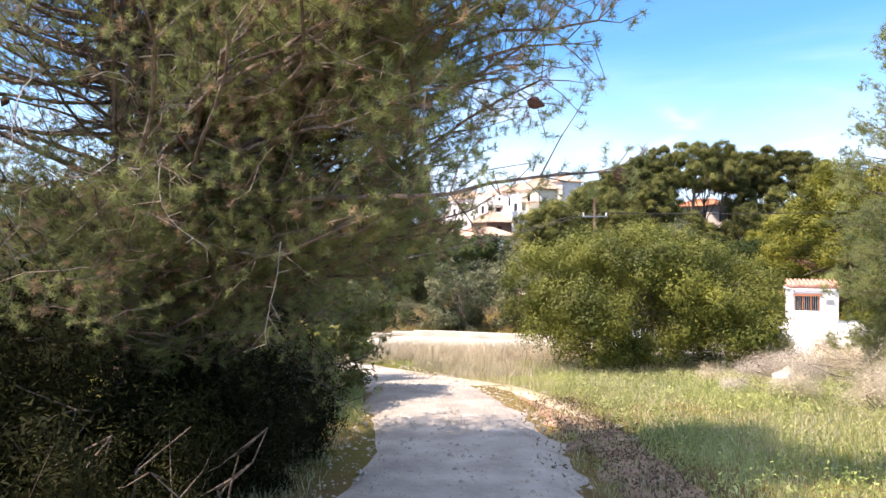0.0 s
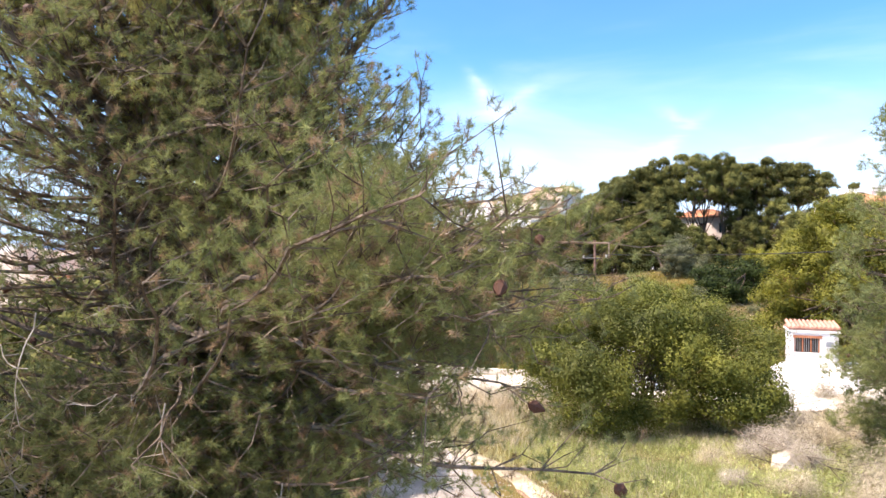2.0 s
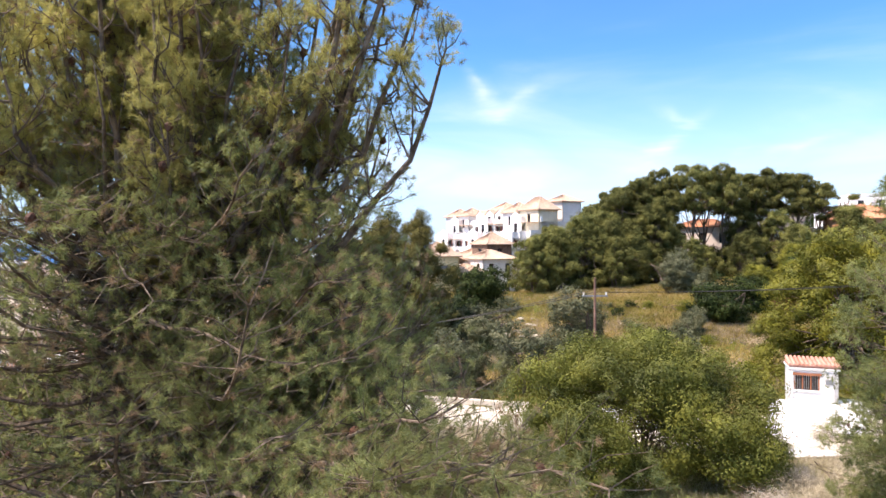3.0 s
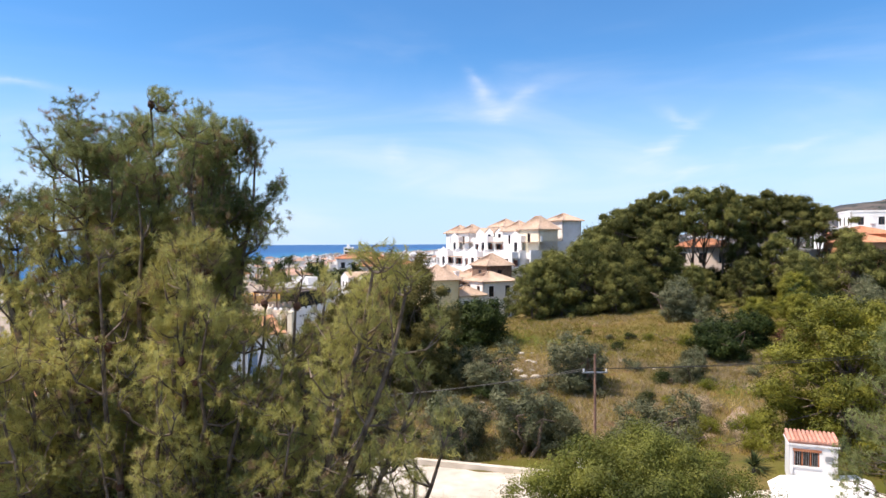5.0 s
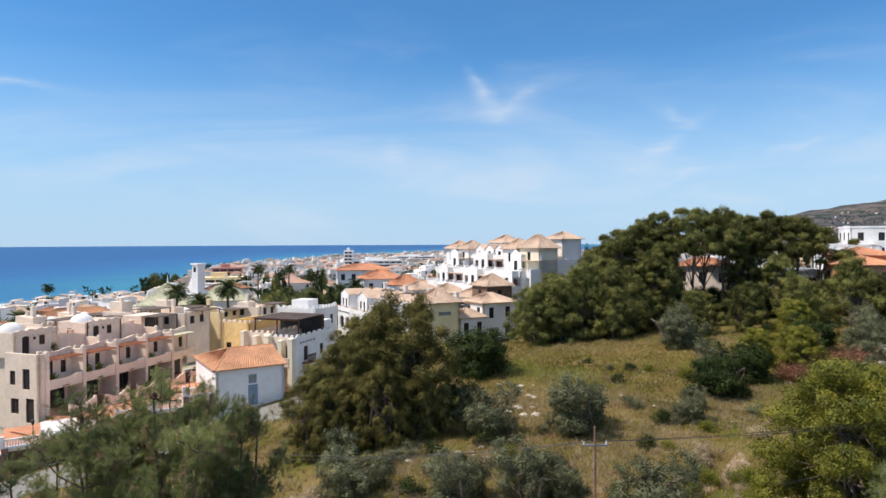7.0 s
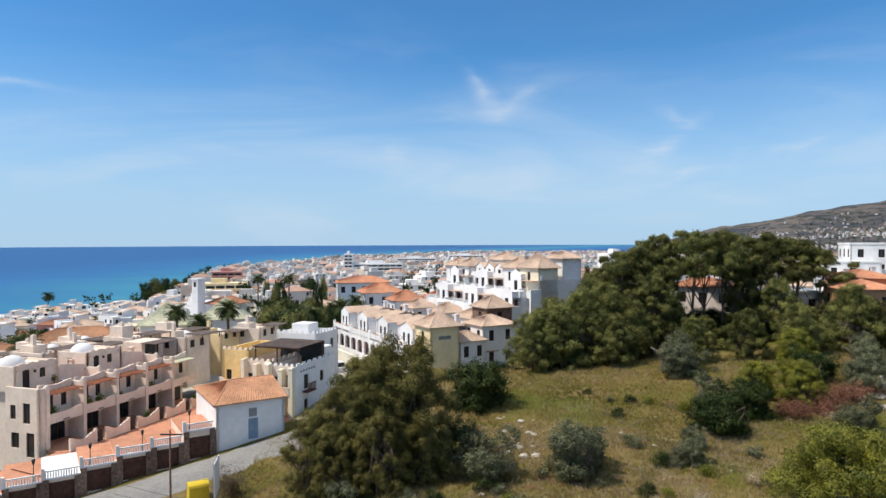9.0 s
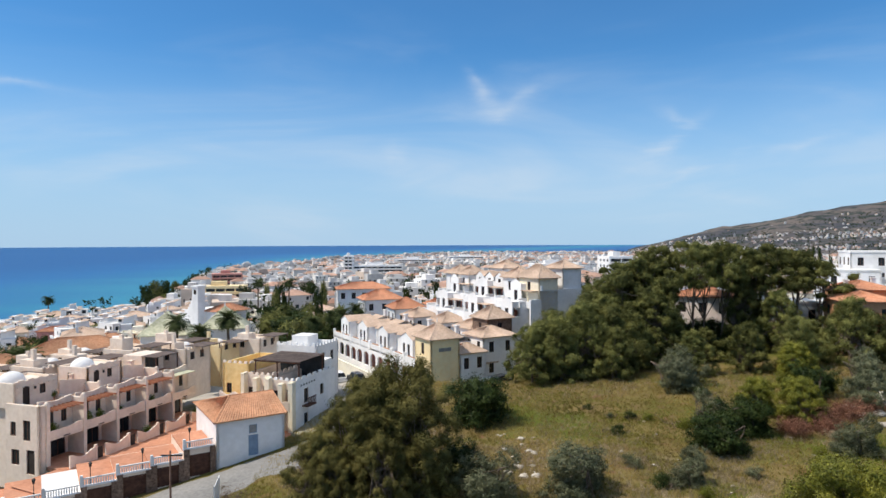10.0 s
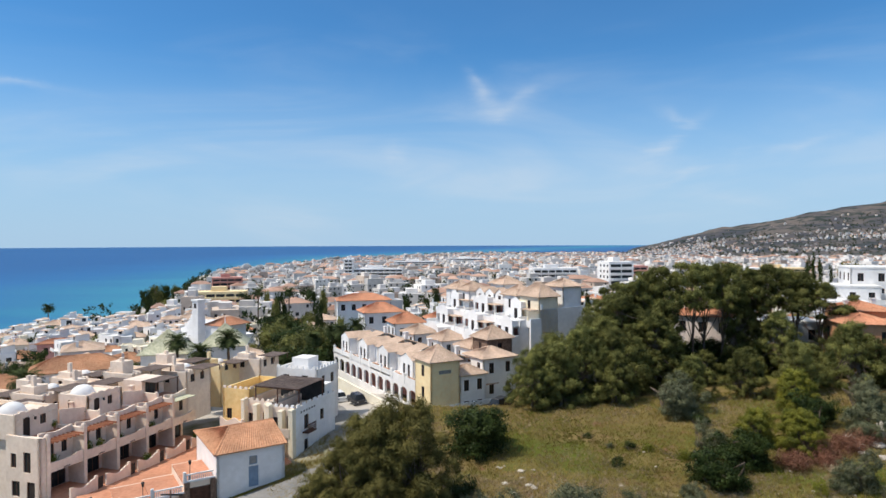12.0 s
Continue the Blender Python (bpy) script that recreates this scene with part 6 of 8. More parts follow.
corner = tower(on_row(31.9, -0.2), 4.3, 4.3, RG - 1.5, 3.1, 0.35, M_PALE, "pale yellow corner tower of the white row with hipped tile roof", 1.9, holes=1, glazed=(0,))
part("sign_bar", Geo().box(4.3, 4.34, 1.2, 3.0, 1.5, 1.95), M_METAL, corner, "faded grey name bar")
part("finial", Geo().tube((2.15, 2.15, 4.9), (2.15, 2.15, 5.7), 0.1, 0.03, 6), M_WHITE, corner)
tower(on_row(32.5, 4.2), 3.6, 4.1, RG - 1.5, 0.9, 0.25, M_WHITE, "white house wing behind the corner tower", 1.1)
tower(on_row(30.5, 8.4), 4.8, 5.4, RG - 1.5, 2.6, 0.3, M_WHITE, "white two-storey house with a low tile roof", 1.2)
tower(on_row(28.2, 11.2), 4.0, 4.2, RG, 4.6, 0.35, M_STONE, "brown stone-clad stair tower with tile roof", 1.7, holes=1)
for k, (x, y) in enumerate([(6, 10.5), (15, 11), (23.5, 11)]):
    tower(on_row(x, y), 4.6, 4.6, RG, 2.7, 0.35, M_WHITE, "white house with a hipped tile roof", 1.5, "white row, back houses")
solid("boundary_wall", Geo().box(-2, 33, -3.6, -3.3, RG - 3, RG + 0.75).box(-2, 33, -3.64, -3.26, RG + 0.75, RG + 0.83), M_OFF, "off-white boundary wall along the pavement", "wall", pose_=ROW)
solid("boundary_wall", Geo().box(36.2, 36.4, -3, 14, RG - 3, RG + 1.1), M_WHITE, "white garden wall below the corner tower", "wall", pose_=ROW)

# tiled gateway of the row
ob = thing("gateway", pose(5.2, 85.6, -3.2, 0, 0, 32), "small gateway with a brown wooden gate and tiled roof", "gateway")
for xa in (0, 1.75):
    part("pillar", Geo().box(xa, xa + 0.45, 0, 0.6, -0.6, 2.3), M_CREAM, ob)
part("gate", Geo().box(0.45, 1.75, 0.22, 0.3, -0.4, 2.1), M_BEAM, ob, "brown wooden gate")
part("roof", Geo().hip(-0.1, 2.3, -0.2, 0.8, 2.34, 0.55, 0.25), M_TILE_PALE, ob, "small tiled roof")

# ---- tall white apartment complex behind ----
BIG = pose(14.7, 97.0, 1.7, 0, 0, VA)            # x towards the camera side, negative x away


def tier(x0, x1, y0, y1, z0, z1, bays, label):
    """A storey block with a colonnaded balcony front."""
    ob = thing("apartment_block", BIG, label, "apartment block", "white apartment complex")
    W = x1 - x0
    g = Geo()
    nf = max(1, int((z1 - z0) / 2.9))
    hs = []
    for f in range(nf):
        for i in range(bays):
            a = W * i / bays
            hs.append((a + 0.4, a + W / bays - 0.4, z1 - 2.9 * f - 2.3, z1 - 2.9 * f - 0.45))
    g.wall((x0, y0), (x1, y0), z0 - 2, z1, 0.3, hs)
    g.wall((x1, y0), (x1, y1), z0 - 2, z1, 0.3)
    g.wall((x1, y1), (x0, y1), z0 - 2, z1, 0.3)
    g.wall((x0, y1), (x0, y0), z0 - 2, z1, 0.3)
    g.box(x0 + 0.3, x1 - 0.3, y0 + 0.3, y1 - 0.3, z1 - 0.25, z1 - 0.1)
    part("wall", g, M_WHITE, ob)
    for h in hs:
        a, b = x0 + h[0], x0 + h[1]
        part("loggia", Geo().box(a + 0.02, b - 0.02, y0 + 1.1, y0 + 1.2, h[2], h[3]), M_PINK, ob)
        part("rail", Geo().box(a, b, y0 + 0.05, y0 + 0.15, h[2], h[2] + 0.55), M_WHITE, ob)
    for i in range(bays + 1):
        xa = x0 + W * i / bays
        part("post", Geo().box(xa - 0.2, xa + 0.2, y0 - 0.05, y0 + 0.35, z1 - 0.1, z1 + 0.72, 0.02), M_WHITE, ob)
    part("parapet", Geo().box(x0, x1, y0, y0 + 0.2, z1, z1 + 0.6), M_WHITE, ob)
    # party fins that step down between the balconies, with low parapets and some closed rooms
    for i in range(bays + 1):
        xa = x0 + W * i / bays
        part("party_fin", Geo().box(xa - 0.17, xa + 0.17, y0 - 2.0, y0 + 0.05, z0 - 2, z1 - 1.4), M_WHITE, ob)
    for i in range(bays):
        a, b = x0 + W * i / bays + 0.17, x0 + W * (i + 1) / bays - 0.17
        part("balcony", Geo().box(a, b, y0 - 1.9, y0, z1 - 2.75, z1 - 2.5).box(a, b, y0 - 1.9, y0 - 1.7, z1 - 2.5, z1 - 1.75), M_WHITE, ob)
        if i % 3 == 1:
            g = Geo().wall((a, y0 - 1.2), (b, y0 - 1.2), z1 - 2.5, z1 + 0.9, 0.2, [((b - a) / 2 - 0.45, (b - a) / 2 + 0.45, z1 - 2.0, z1 - 0.2)])
            g.poly((a, y0 - 1.2, z1 + 0.9), (b, y0 - 1.2, z1 + 0.9), ((a + b) / 2, y0 - 1.2, z1 + 1.6))
            g.box(a, b, y0 - 1.0, y0 + 1.4, z1 - 0.1, z1 + 0.85)
            room = part("roof_room", g, M_WHITE, ob)
            opening(room, ((a + b) / 2 - 0.45, y0 - 1.2), ((a + b) / 2 + 0.45, y0 - 1.2), z1 - 2.0, z1 - 0.2, 0.08)
        elif i % 3 == 2:
            part("canopy", Geo().box(a, b, y0 - 1.6, y0, z1 - 0.2, z1 - 0.1), M_TILE_PALE, ob, "small tiled balcony roof")
    return ob


tier(-26, -3, -6.2, -3.0, -4, 1.1, 6, "white terraced apartments, lower storeys with loggias")
tier(-27, -1, -3.0, 0.3, -4, 3.9, 8, "white terraced apartments, middle storeys with loggias")
tier(-28.5, 0, 0.3, 9, -4, 6.4, 9, "white terraced apartments, upper storeys with loggias")
for x, y, w, d, z1, rh, m, lab in ((-5.0, 0.0, 5.0, 3.7, 8.2, 2.1, M_PALE2, "pale cream roof tower with hipped tile roof"), (-4.5, 5.0, 4.2, 3.8, 9.6, 1.2, M_WHITE, "white stair tower with a tile roof"),
                                   (-9.9, 0.2, 4.0, 4.0, 8.0, 1.8, M_WHITE, "white roof tower with hipped tile roof"), (-21.4, 5.4, 4.4, 4.2, 9.0, 1.5, M_WHITE, "white roof tower with tile roof"),
                                   (-14.2, 4.4, 3.4, 3.6, 7.6, 1.3, M_WHITE, "small white roof tower with tile roof"),
                                   (-24.0, 0.0, 3.9, 3.9, 7.9, 1.6, M_WHITE, "white roof tower with hipped tile roof"), (-28.4, 0.0, 3.9, 3.9, 7.9, 1.6, M_WHITE, "white roof tower with hipped tile roof")):
    tower(BIG @ Matrix.Translation((x, y, 0)), w, d, z1 - 4.2, z1, 0.4, m, lab, rh, "apartment roof towers", holes=1, glazed=(0,))
# gabled rooms on the top terrace
for x in (-18.6, -15.6, -12.6):
    ob = thing("roof_room", BIG @ Matrix.Translation((x, 0.5, 0)), "white gabled roof room with an arched opening", "roof room", "gabled roof rooms")
    g = Geo().wall((0, 0), (2.6, 0), 5.9, 7.9, 0.2, [(0.9, 1.7, 6.4, 7.6)]).wall((2.6, 0), (2.6, 3), 5.9, 7.9, 0.2).wall((2.6, 3), (0, 3), 5.9, 7.9, 0.2).wall((0, 3), (0, 0), 5.9, 7.9, 0.2)
    g.poly((0, 0, 7.9), (2.6, 0, 7.9), (1.3, 0, 8.7)).poly((2.6, 3, 7.9), (0, 3, 7.9), (1.3, 3, 8.7))
    part("wall", g, M_WHITE, ob)
    opening(ob, (0.9, 0), (1.7, 0), 6.4, 7.6, 0.08)
    g = Geo().tiles((-0.15, -0.1, 7.84), (-0.15, 3.1, 7.84), (1.3, 3.1, 8.76), (1.3, -0.1, 8.76)).tiles((2.75, 3.1, 7.84), (2.75, -0.1, 7.84), (1.3, -0.1, 8.76), (1.3, 3.1, 8.76))
    part("roof", g, M_TILE_PALE, ob)
# ---- the town between the estate and the sea ----
def house_kind(seed):
    """Meshes of one town house: (part name, mesh) pairs, 1 m below to 6 m above its ground."""
    rng = np.random.default_rng(seed)
    W, D, H = rng.uniform(6, 9.5), rng.uniform(6, 8.5), float(rng.choice([3.2, 5.6, 5.9, 6.2]))
    flat = seed % 3 == 0
    g = Geo()
    parts_, hs_all = [], []
    x0, y0 = -W / 2, -D / 2
    for f, (a, b, L) in enumerate([((x0, y0), (x0 + W, y0), W), ((x0 + W, y0), (x0 + W, y0 + D), D), ((x0 + W, y0 + D), (x0, y0 + D), W), ((x0, y0 + D), (x0, y0), D)]):
        hs = []
        if f != 2:
            for z in ([0.0, 2.8] if H > 4 else [0.0]):
                nw = 2 if L < 7.5 else 3
                for i in range(nw):
                    if rng.uniform() < 0.2:
                        continue
                    c, w = L * (i + 0.5) / nw, rng.uniform(0.4, 0.7)
                    hs.append((c - w, c + w, z + (0.1 if rng.uniform() < 0.35 else 0.9), z + 2.1))
        g.wall(a, b, -3.5, H, 0.25, hs)
        d = (Vector(b) - Vector(a)) / L
        n = Vector((-d.y, d.x))
        for h in hs:
            p = Vector(a) + d * h[0] + n * 0.12
            q_ = Vector(a) + d * h[1] + n * 0.12
            k = Geo().poly((p.x, p.y, h[2]), (q_.x, q_.y, h[2]), (q_.x, q_.y, h[3]), (p.x, p.y, h[3]))
            p, q_ = p + n * 0.04, q_ + n * 0.04
            k.poly((q_.x, q_.y, h[2]), (p.x, p.y, h[2]), (p.x, p.y, h[3]), (q_.x, q_.y, h[3]))
            hs_all.append(k)
    if flat:
        g.box(x0 + 0.25, x0 + W - 0.25, y0 + 0.25, y0 + D - 0.25, H - 0.7, H - 0.55)
        g.box(x0 + W * 0.5, x0 + W - 0.3, y0 + D * 0.5, y0 + D - 0.3, H - 0.55, H + 1.9)
        for a_, b_ in ((0.6, 0.82),):
            hs_all.append(Geo().box(x0 + W * a_, x0 + W * b_, y0 + D * 0.5 - 0.04, y0 + D * 0.5 + 0.02, H + 0.1, H + 1.5))
        hs_all.append(Geo().box(x0 + W * 0.5 - 0.04, x0 + W * 0.5 + 0.02, y0 + D * 0.6, y0 + D * 0.78, H, H + 1.5))
        g.box(x0 + 0.5, x0 + 0.95, y0 + D - 1.2, y0 + D - 0.75, H - 0.6, H + 1.3)
        g.box(x0 + 0.3, x0 + W * 0.5, y0 - 1.3, y0 - 0.02, 2.55, 2.75)
        g.box(x0 + 0.3, x0 + W * 0.5, y0 - 1.3, y0 - 1.15, 2.75, 3.6)
    else:
        g.box(x0 + W, x0 + W + 2.2, y0 + 1, y0 + D - 1.5, -3.5, 2.9)
    parts_.append(("wall", data("wall", g, (M_WHITE, M_WHITE, M_OFF, M_WHITE, M_ROSE)[seed % 5])))
    if flat and seed % 2:
        parts_.append(("lean_to_roof", data("lean_to_roof", Geo().tiles((x0 + W * 0.5 - 0.2, y0 + D * 0.3, H + 1.3), (x0 + W, y0 + D * 0.3, H + 1.3), (x0 + W, y0 + D, H + 2.3), (x0 + W * 0.5 - 0.2, y0 + D, H + 2.3), 0.4), M_TILE_PALE)))
    if not flat:
        parts_.append(("roof", data("roof", Geo().hip(x0, x0 + W, y0, y0 + D, H + 0.03, 1.5, 0.3, 0.4), (M_TILE_PALE, M_TILE_RED, M_TILE, M_TILE_PALE)[seed % 4])))
        parts_.append(("chimney", data("chimney", Geo().box(x0 + 1.4, x0 + 1.9, y0 + D * 0.6, y0 + D * 0.6 + 0.5, H, H + 1.9), M_WHITE)))
    for k in hs_all:
        parts_.append(("window", data("window", k, M_GLASS)))
    return parts_, flat


KINDS = [house_kind(100 + k) for k in range(12)]


def town_house(k, x, y, turn, s=1.0, dz=0.0):
    parts_, flat = KINDS[k]
    ob = thing("town_house", Matrix.LocRotScale((x, y, float(land(x, y)) + dz), Euler((0, 0, radians(turn))), (s, s, s)),
               "white flat-roofed house with a roof room" if flat else "white house with a clay tile hipped roof", "house", "town houses")
    for n, me in parts_:
        p = new(n, me)
        p.parent = ob
    return ob


TAKEN = [(-44, 100, 9), (-37, 106, 9), (-56, 101, 11), (-62, 92, 8), (-51, 137, 12), (-25, 160, 12), (-12, 143, 9), (-7, 127, 8), (-20, 108, 20), (2, 110, 20)]
rng = np.random.default_rng(12)
spots = []
for gy_ in np.arange(112, 236, 12.5):
    for gx_ in np.arange(-185, 175, 13.0):
        x, y = gx_ + rng.uniform(-3, 3) + (gy_ % 25) * 0.25, gy_ + rng.uniform(-3, 3)
        r = x / y
        if not -0.74 < r < 0.74 or x < np.interp(y, COAST_Y, COAST_X) + 40:
            continue
        if any(math.hypot(x - a, y - b) < c for a, b, c in TAKEN):
            continue
        if -0.16 < r < 0.62 and y < 128 or -0.30 < r < -0.15 and y < 160 and rng.uniform() < 0.7:
            continue
        if abs(x + 0.27 * y) < 4.5:
            continue
        spots.append((x, y))
for k, (x, y) in enumerate(spots):
    town_house(int(rng.choice([2, 5, 8, 11, 9, 10, 0, 1, 3, 4, 6, 7])), x, y, float(rng.choice([-60, 30, -55, 25, 120, 20])) + rng.uniform(-6, 6), rng.uniform(0.72, 0.98))
# a packed white village on the cliff
for k in range(130):
    y = rng.uniform(128, 236)
    x = np.interp(y, COAST_Y, COAST_X) + rng.uniform(38, 105)
    town_house(int(rng.choice([2, 5, 8, 11, 2, 5, 8, 11, 2, 5, 8, 11, 4])), x, y, float(rng.choice([-25, -65, -40])) + rng.uniform(-5, 5), rng.uniform(0.5, 0.72), rng.uniform(1.0, 3.6))


def named_house(x, y, z, turn, w, d, h, roofm, wallm, label, rh=1.6, floors=2):
    ob = thing("town_house", pose(x, y, 0, 0, 0, turn), label, "house")
    g = Geo()
    fl = []
    for f, (a, b, L) in enumerate([((0, 0), (w, 0), w), ((w, 0), (w, d), d), ((w, d), (0, d), w), ((0, d), (0, 0), d)]):
        hs = []
        if f != 2:
            for i in range(max(1, int(L / 2.6))):
                c = L * (i + 0.5) / max(1, int(L / 2.6))
                for q_ in range(floors):
                    hs.append((c - 0.5, c + 0.5, z + h - 2.4 - 2.8 * q_, z + h - 0.9 - 2.8 * q_))
        g.wall(a, b, z - 4, z + h, 0.25, hs)
        dd = (Vector(b) - Vector(a)) / L
        for q_ in hs:
            fl.append((Vector(a) + dd * q_[0], Vector(a) + dd * q_[1], q_[2], q_[3]))
    part("wall", g, wallm, ob)
    for a, b, z0, z1 in fl:
        opening(ob, a, b, z0, z1, 0.1, bars=1)
    if roofm:
        part("roof", Geo().hip(0, w, 0, d, z + h + 0.03, rh, 0.4, 0.3), roofm, ob, "hipped clay tile roof")
    else:
        part("parapet", Geo().box(-0.1, w + 0.1, -0.1, d + 0.1, z + h, z + h + 0.3), wallm, ob)
    return ob


named_house(-26, 156, -4, 12, 13, 8, 7.9, M_TILE_RED, M_WHITE, "long white house with an orange tile roof", 1.5, 1)
named_house(-17.5, 141, -4, 20, 9, 7, 6.6, M_TILE_RED, M_WHITE, "white villa with an orange tile roof", 2.0, 1)
named_house(-9.5, 124, -4, 20, 6.4, 6, 6.4, M_TILE_RED, M_WHITE, "white house with orange tile roof and balcony", 2.0, 1)
named_house(-2.5, 128, -4, 15, 7, 6, 6.6, M_TILE_RED, M_WHITE, "small white house with an orange tile roof", 1.6)
# long red roofs and pointed green roofs of the hotel on the sea side
named_house(-62.5, 95, -6, 28, 13, 7, 4.6, M_TILE, M_WHITE, "low white hotel wing with a red tile roof", 2.0, 1)
named_house(-66.5, 84, -7, 28, 10, 7, 4.6, M_TILE, M_WHITE, "low white hotel wing with a red tile roof", 2.2, 1)
for x, y in ((-46.3, 96.5), (-39.8, 104)):
    ob = thing("pavilion", pose(x, y, 0, 0, 0, 12), "white pavilion under a pointed roof of pale green tiles", "pavilion", "hotel pavilions")
    part("wall", Geo().box(0, 6.6, 0, 6.6, -11, 1.3), M_WHITE, ob)
    part("roof", Geo().hip(0, 6.6, 0, 6.6, 1.35, 3.4, 0.5, 0.35), M_TILE_GREEN, ob, "pointed roof of pale green tiles")
    part("finial", Geo().tube((3.3, 3.3, 4.7), (3.3, 3.3, 5.9), 0.12, 0.02, 6), M_WHITE, ob)
named_house(-94, 146, float(land(-91, 146)), 14, 7.5, 5, 4.6, M_TILE_RED, mat("rose_render", (0.60, 0.30, 0.27), (0.68, 0.38, 0.34), 2.0, 0.88, 0.12, 10, 0.1, 0.4), "rose-pink house with a tile roof on the cliff", 0.9, 1)
# chapel with a bell tower and swept gable
ob = thing("chapel", pose(-55.5, 134, 0, 0, 0, -32), "white chapel with a swept gable and square bell tower", "church")
g = Geo().box(3.6, 5.4, 0, 1.8, -5, 6.3).box(3.4, 5.6, -0.2, 2.0, 6.3, 6.6)
part("bell_tower", g, M_WHITE, ob)
part("belfry_opening", Geo().box(4.1, 4.9, -0.02, 0.05, 4.8, 5.8), M_VOID, ob)
g = Geo()
for i in range(10):
    g.box(3.6 - 0.42 * (i + 1), 3.6 - 0.42 * i, 0.2, 0.6, -5, 0.4 + 4.6 * (1 - (i + 1) / 10) ** 2.0)
part("gable", g, M_WHITE, ob)
part("nave", Geo().box(-1.5, 9.5, 1.8, 9, -5, 1.2), M_WHITE, ob)
part("roof", Geo().hip(5.4, 10.5, 1.8, 9, 1.25, 1.4, 0.3, 0.3), M_TILE_RED, ob)
# houses on the inland side
named_house(51.4, 81, 3.4, -12, 6.4, 7, 4.4, M_TILE_RED, M_CLAY, "terracotta-coloured villa with an orange tile roof", 1.1)
wing = named_house(54.6, 86, 3.4, -12, 6.4, 7, 5.5, M_TILE_RED, M_CLAY, "taller wing of the terracotta villa with two chimneys", 1.1)
for x, z in ((1.2, 9.3), (4.6, 9.6)):
    part("chimney", Geo().box(x, x + 0.5, 3.2, 3.7, z - 1.0, z + 0.7).box(x - 0.08, x + 0.58, 3.12, 3.78, z + 0.7, z + 0.85), M_WHITE, wing)
named_house(57.5, 80, 3.0, -12, 9, 8, 4.6, M_TILE_RED, M_CREAM, "cream villa with an orange tile roof", 1.6)
named_house(35.6, 98, 3.9, -28, 8.5, 6, 3.2, M_TILE_RED, M_ROSE, "white villa with a red tile roof behind the pines", 1.2, 1)
named_house(49, 92, 1.5, -5, 6, 6, 5.0, None, M_WHITE, "white villa seen between pine stems")
for k, (x, y, w, z, h) in enumerate([(70, 116, 9, 4, 6.0), (76, 118, 10, 5, 8.3), (82, 112, 8, 4, 5.0), (68.5, 112, 6, 3, 4.5)]):
    ob = named_house(x, y, z, -18, w, 8, h, None, M_WHITE, "modern white flat-roofed villa block", 0, 2)
    part("terrace_slab", Geo().box(-0.5, w + 0.4, -1.8, 0, z + 2.8, z + 3.05).box(-0.5, w + 0.4, -1.85, -1.7, z + 3.05, z + 3.9), M_WHITE, ob)


# larger buildings far off, told apart by their storeys
def slab_block(x, y, turn, w, d, floors, m, label):
    z = float(land(x, y))
    ob = thing("apartment_block", pose(x, y, z, 0, 0, turn), label, "apartment block")
    part("wall", Geo().box(0, w, 0, d, -6, floors * 3.0 + 0.8), m, ob)
    g = Geo()
    for f in range(floors):
        part("balcony", Geo().box(0.3, w - 0.3, -1.1, 0, f * 3.0 + 0.1, f * 3.0 + 1.0), m, ob)
        nb = max(2, int(w / 5))
        for i in range(nb):
            part("window", Geo().box(0.6 + (w - 1.2) * i / nb + 0.3, 0.6 + (w - 1.2) * (i + 1) / nb - 0.3, -0.06, 0.02, f * 3.0 + 1.0, f * 3.0 + 2.5), M_GLASS, ob)
        for i in range(int(d / 4)):
            part("window", Geo().box(w - 0.02, w + 0.05, 1.2 + i * 4, 2.6 + i * 4, f * 3.0 + 1.0, f * 3.0 + 2.3), M_GLASS, ob)
            part("window", Geo().box(-0.05, 0.02, 1.2 + i * 4, 2.6 + i * 4, f * 3.0 + 1.0, f * 3.0 + 2.3), M_GLASS, ob)
    part("roof_room", Geo().box(w * 0.3, w * 0.6, d * 0.3, d * 0.7, floors * 3.0 + 0.8, floors * 3.0 + 3.2), m, ob)
    return ob


slab_block(88, 335, 12, 14, 14, 6, M_WHITE, "white six-storey apartment block")
slab_block(60, 420, 5, 30, 14, 4, M_WHITE, "long white apartment block")
slab_block(120, 470, 8, 34, 14, 4, M_PINK, "pinkish brick apartment block")
slab_block(-88, 560, 4, 8, 14, 7, M_WHITE, "white seven-storey hotel tower")
slab_block(-80, 562, 4, 44, 14, 4, M_WHITE, "long white hotel wing")
slab_block(-172, 470, 20, 22, 14, 4, M_PINK, "brick-coloured apartment block by the shore")
slab_block(-130, 330, 12, 26, 12, 3, M_PALE, "pale apartment block with balconies")
slab_block(180, 420, -6, 30, 14, 4, M_WHITE, "white four-storey apartment block")
slab_block(250, 520, -10, 46, 14, 3, M_PALE, "low pale apartment block")
slab_block(225, 330, -12, 40, 12, 2, M_WHITE, "low white school building")
slab_block(-70, 900, 4, 60, 20, 4, M_WHITE, "large white hotel on the shore")
slab_block(10, 930, 2, 50, 20, 4, M_WHITE, "large white hotel beside the sea")

# the rest of the town, too many and too far to count
rng = np.random.default_rng(33)


def far_boxes(n, y0, y1, hill=False):
    y = (rng.uniform(0, 1, n) * (y1 ** 2 - y0 ** 2) + y0 ** 2) ** 0.5
    r = rng.uniform(-0.75, 0.78, n)
    x = r * y
    keep = x > np.interp(y, COAST_Y, COAST_X) + 60
    if hill:
        keep &= (r > 0.28) & (rng.uniform(0, 1, n) < 0.15 + 0.85 * (r < 0.42))
    else:
        keep &= (y < 1500) | (r < 0.36 + 0.12 * rng.uniform(0, 1, n)) & (y < 2300)
    return x[keep], y[keep]


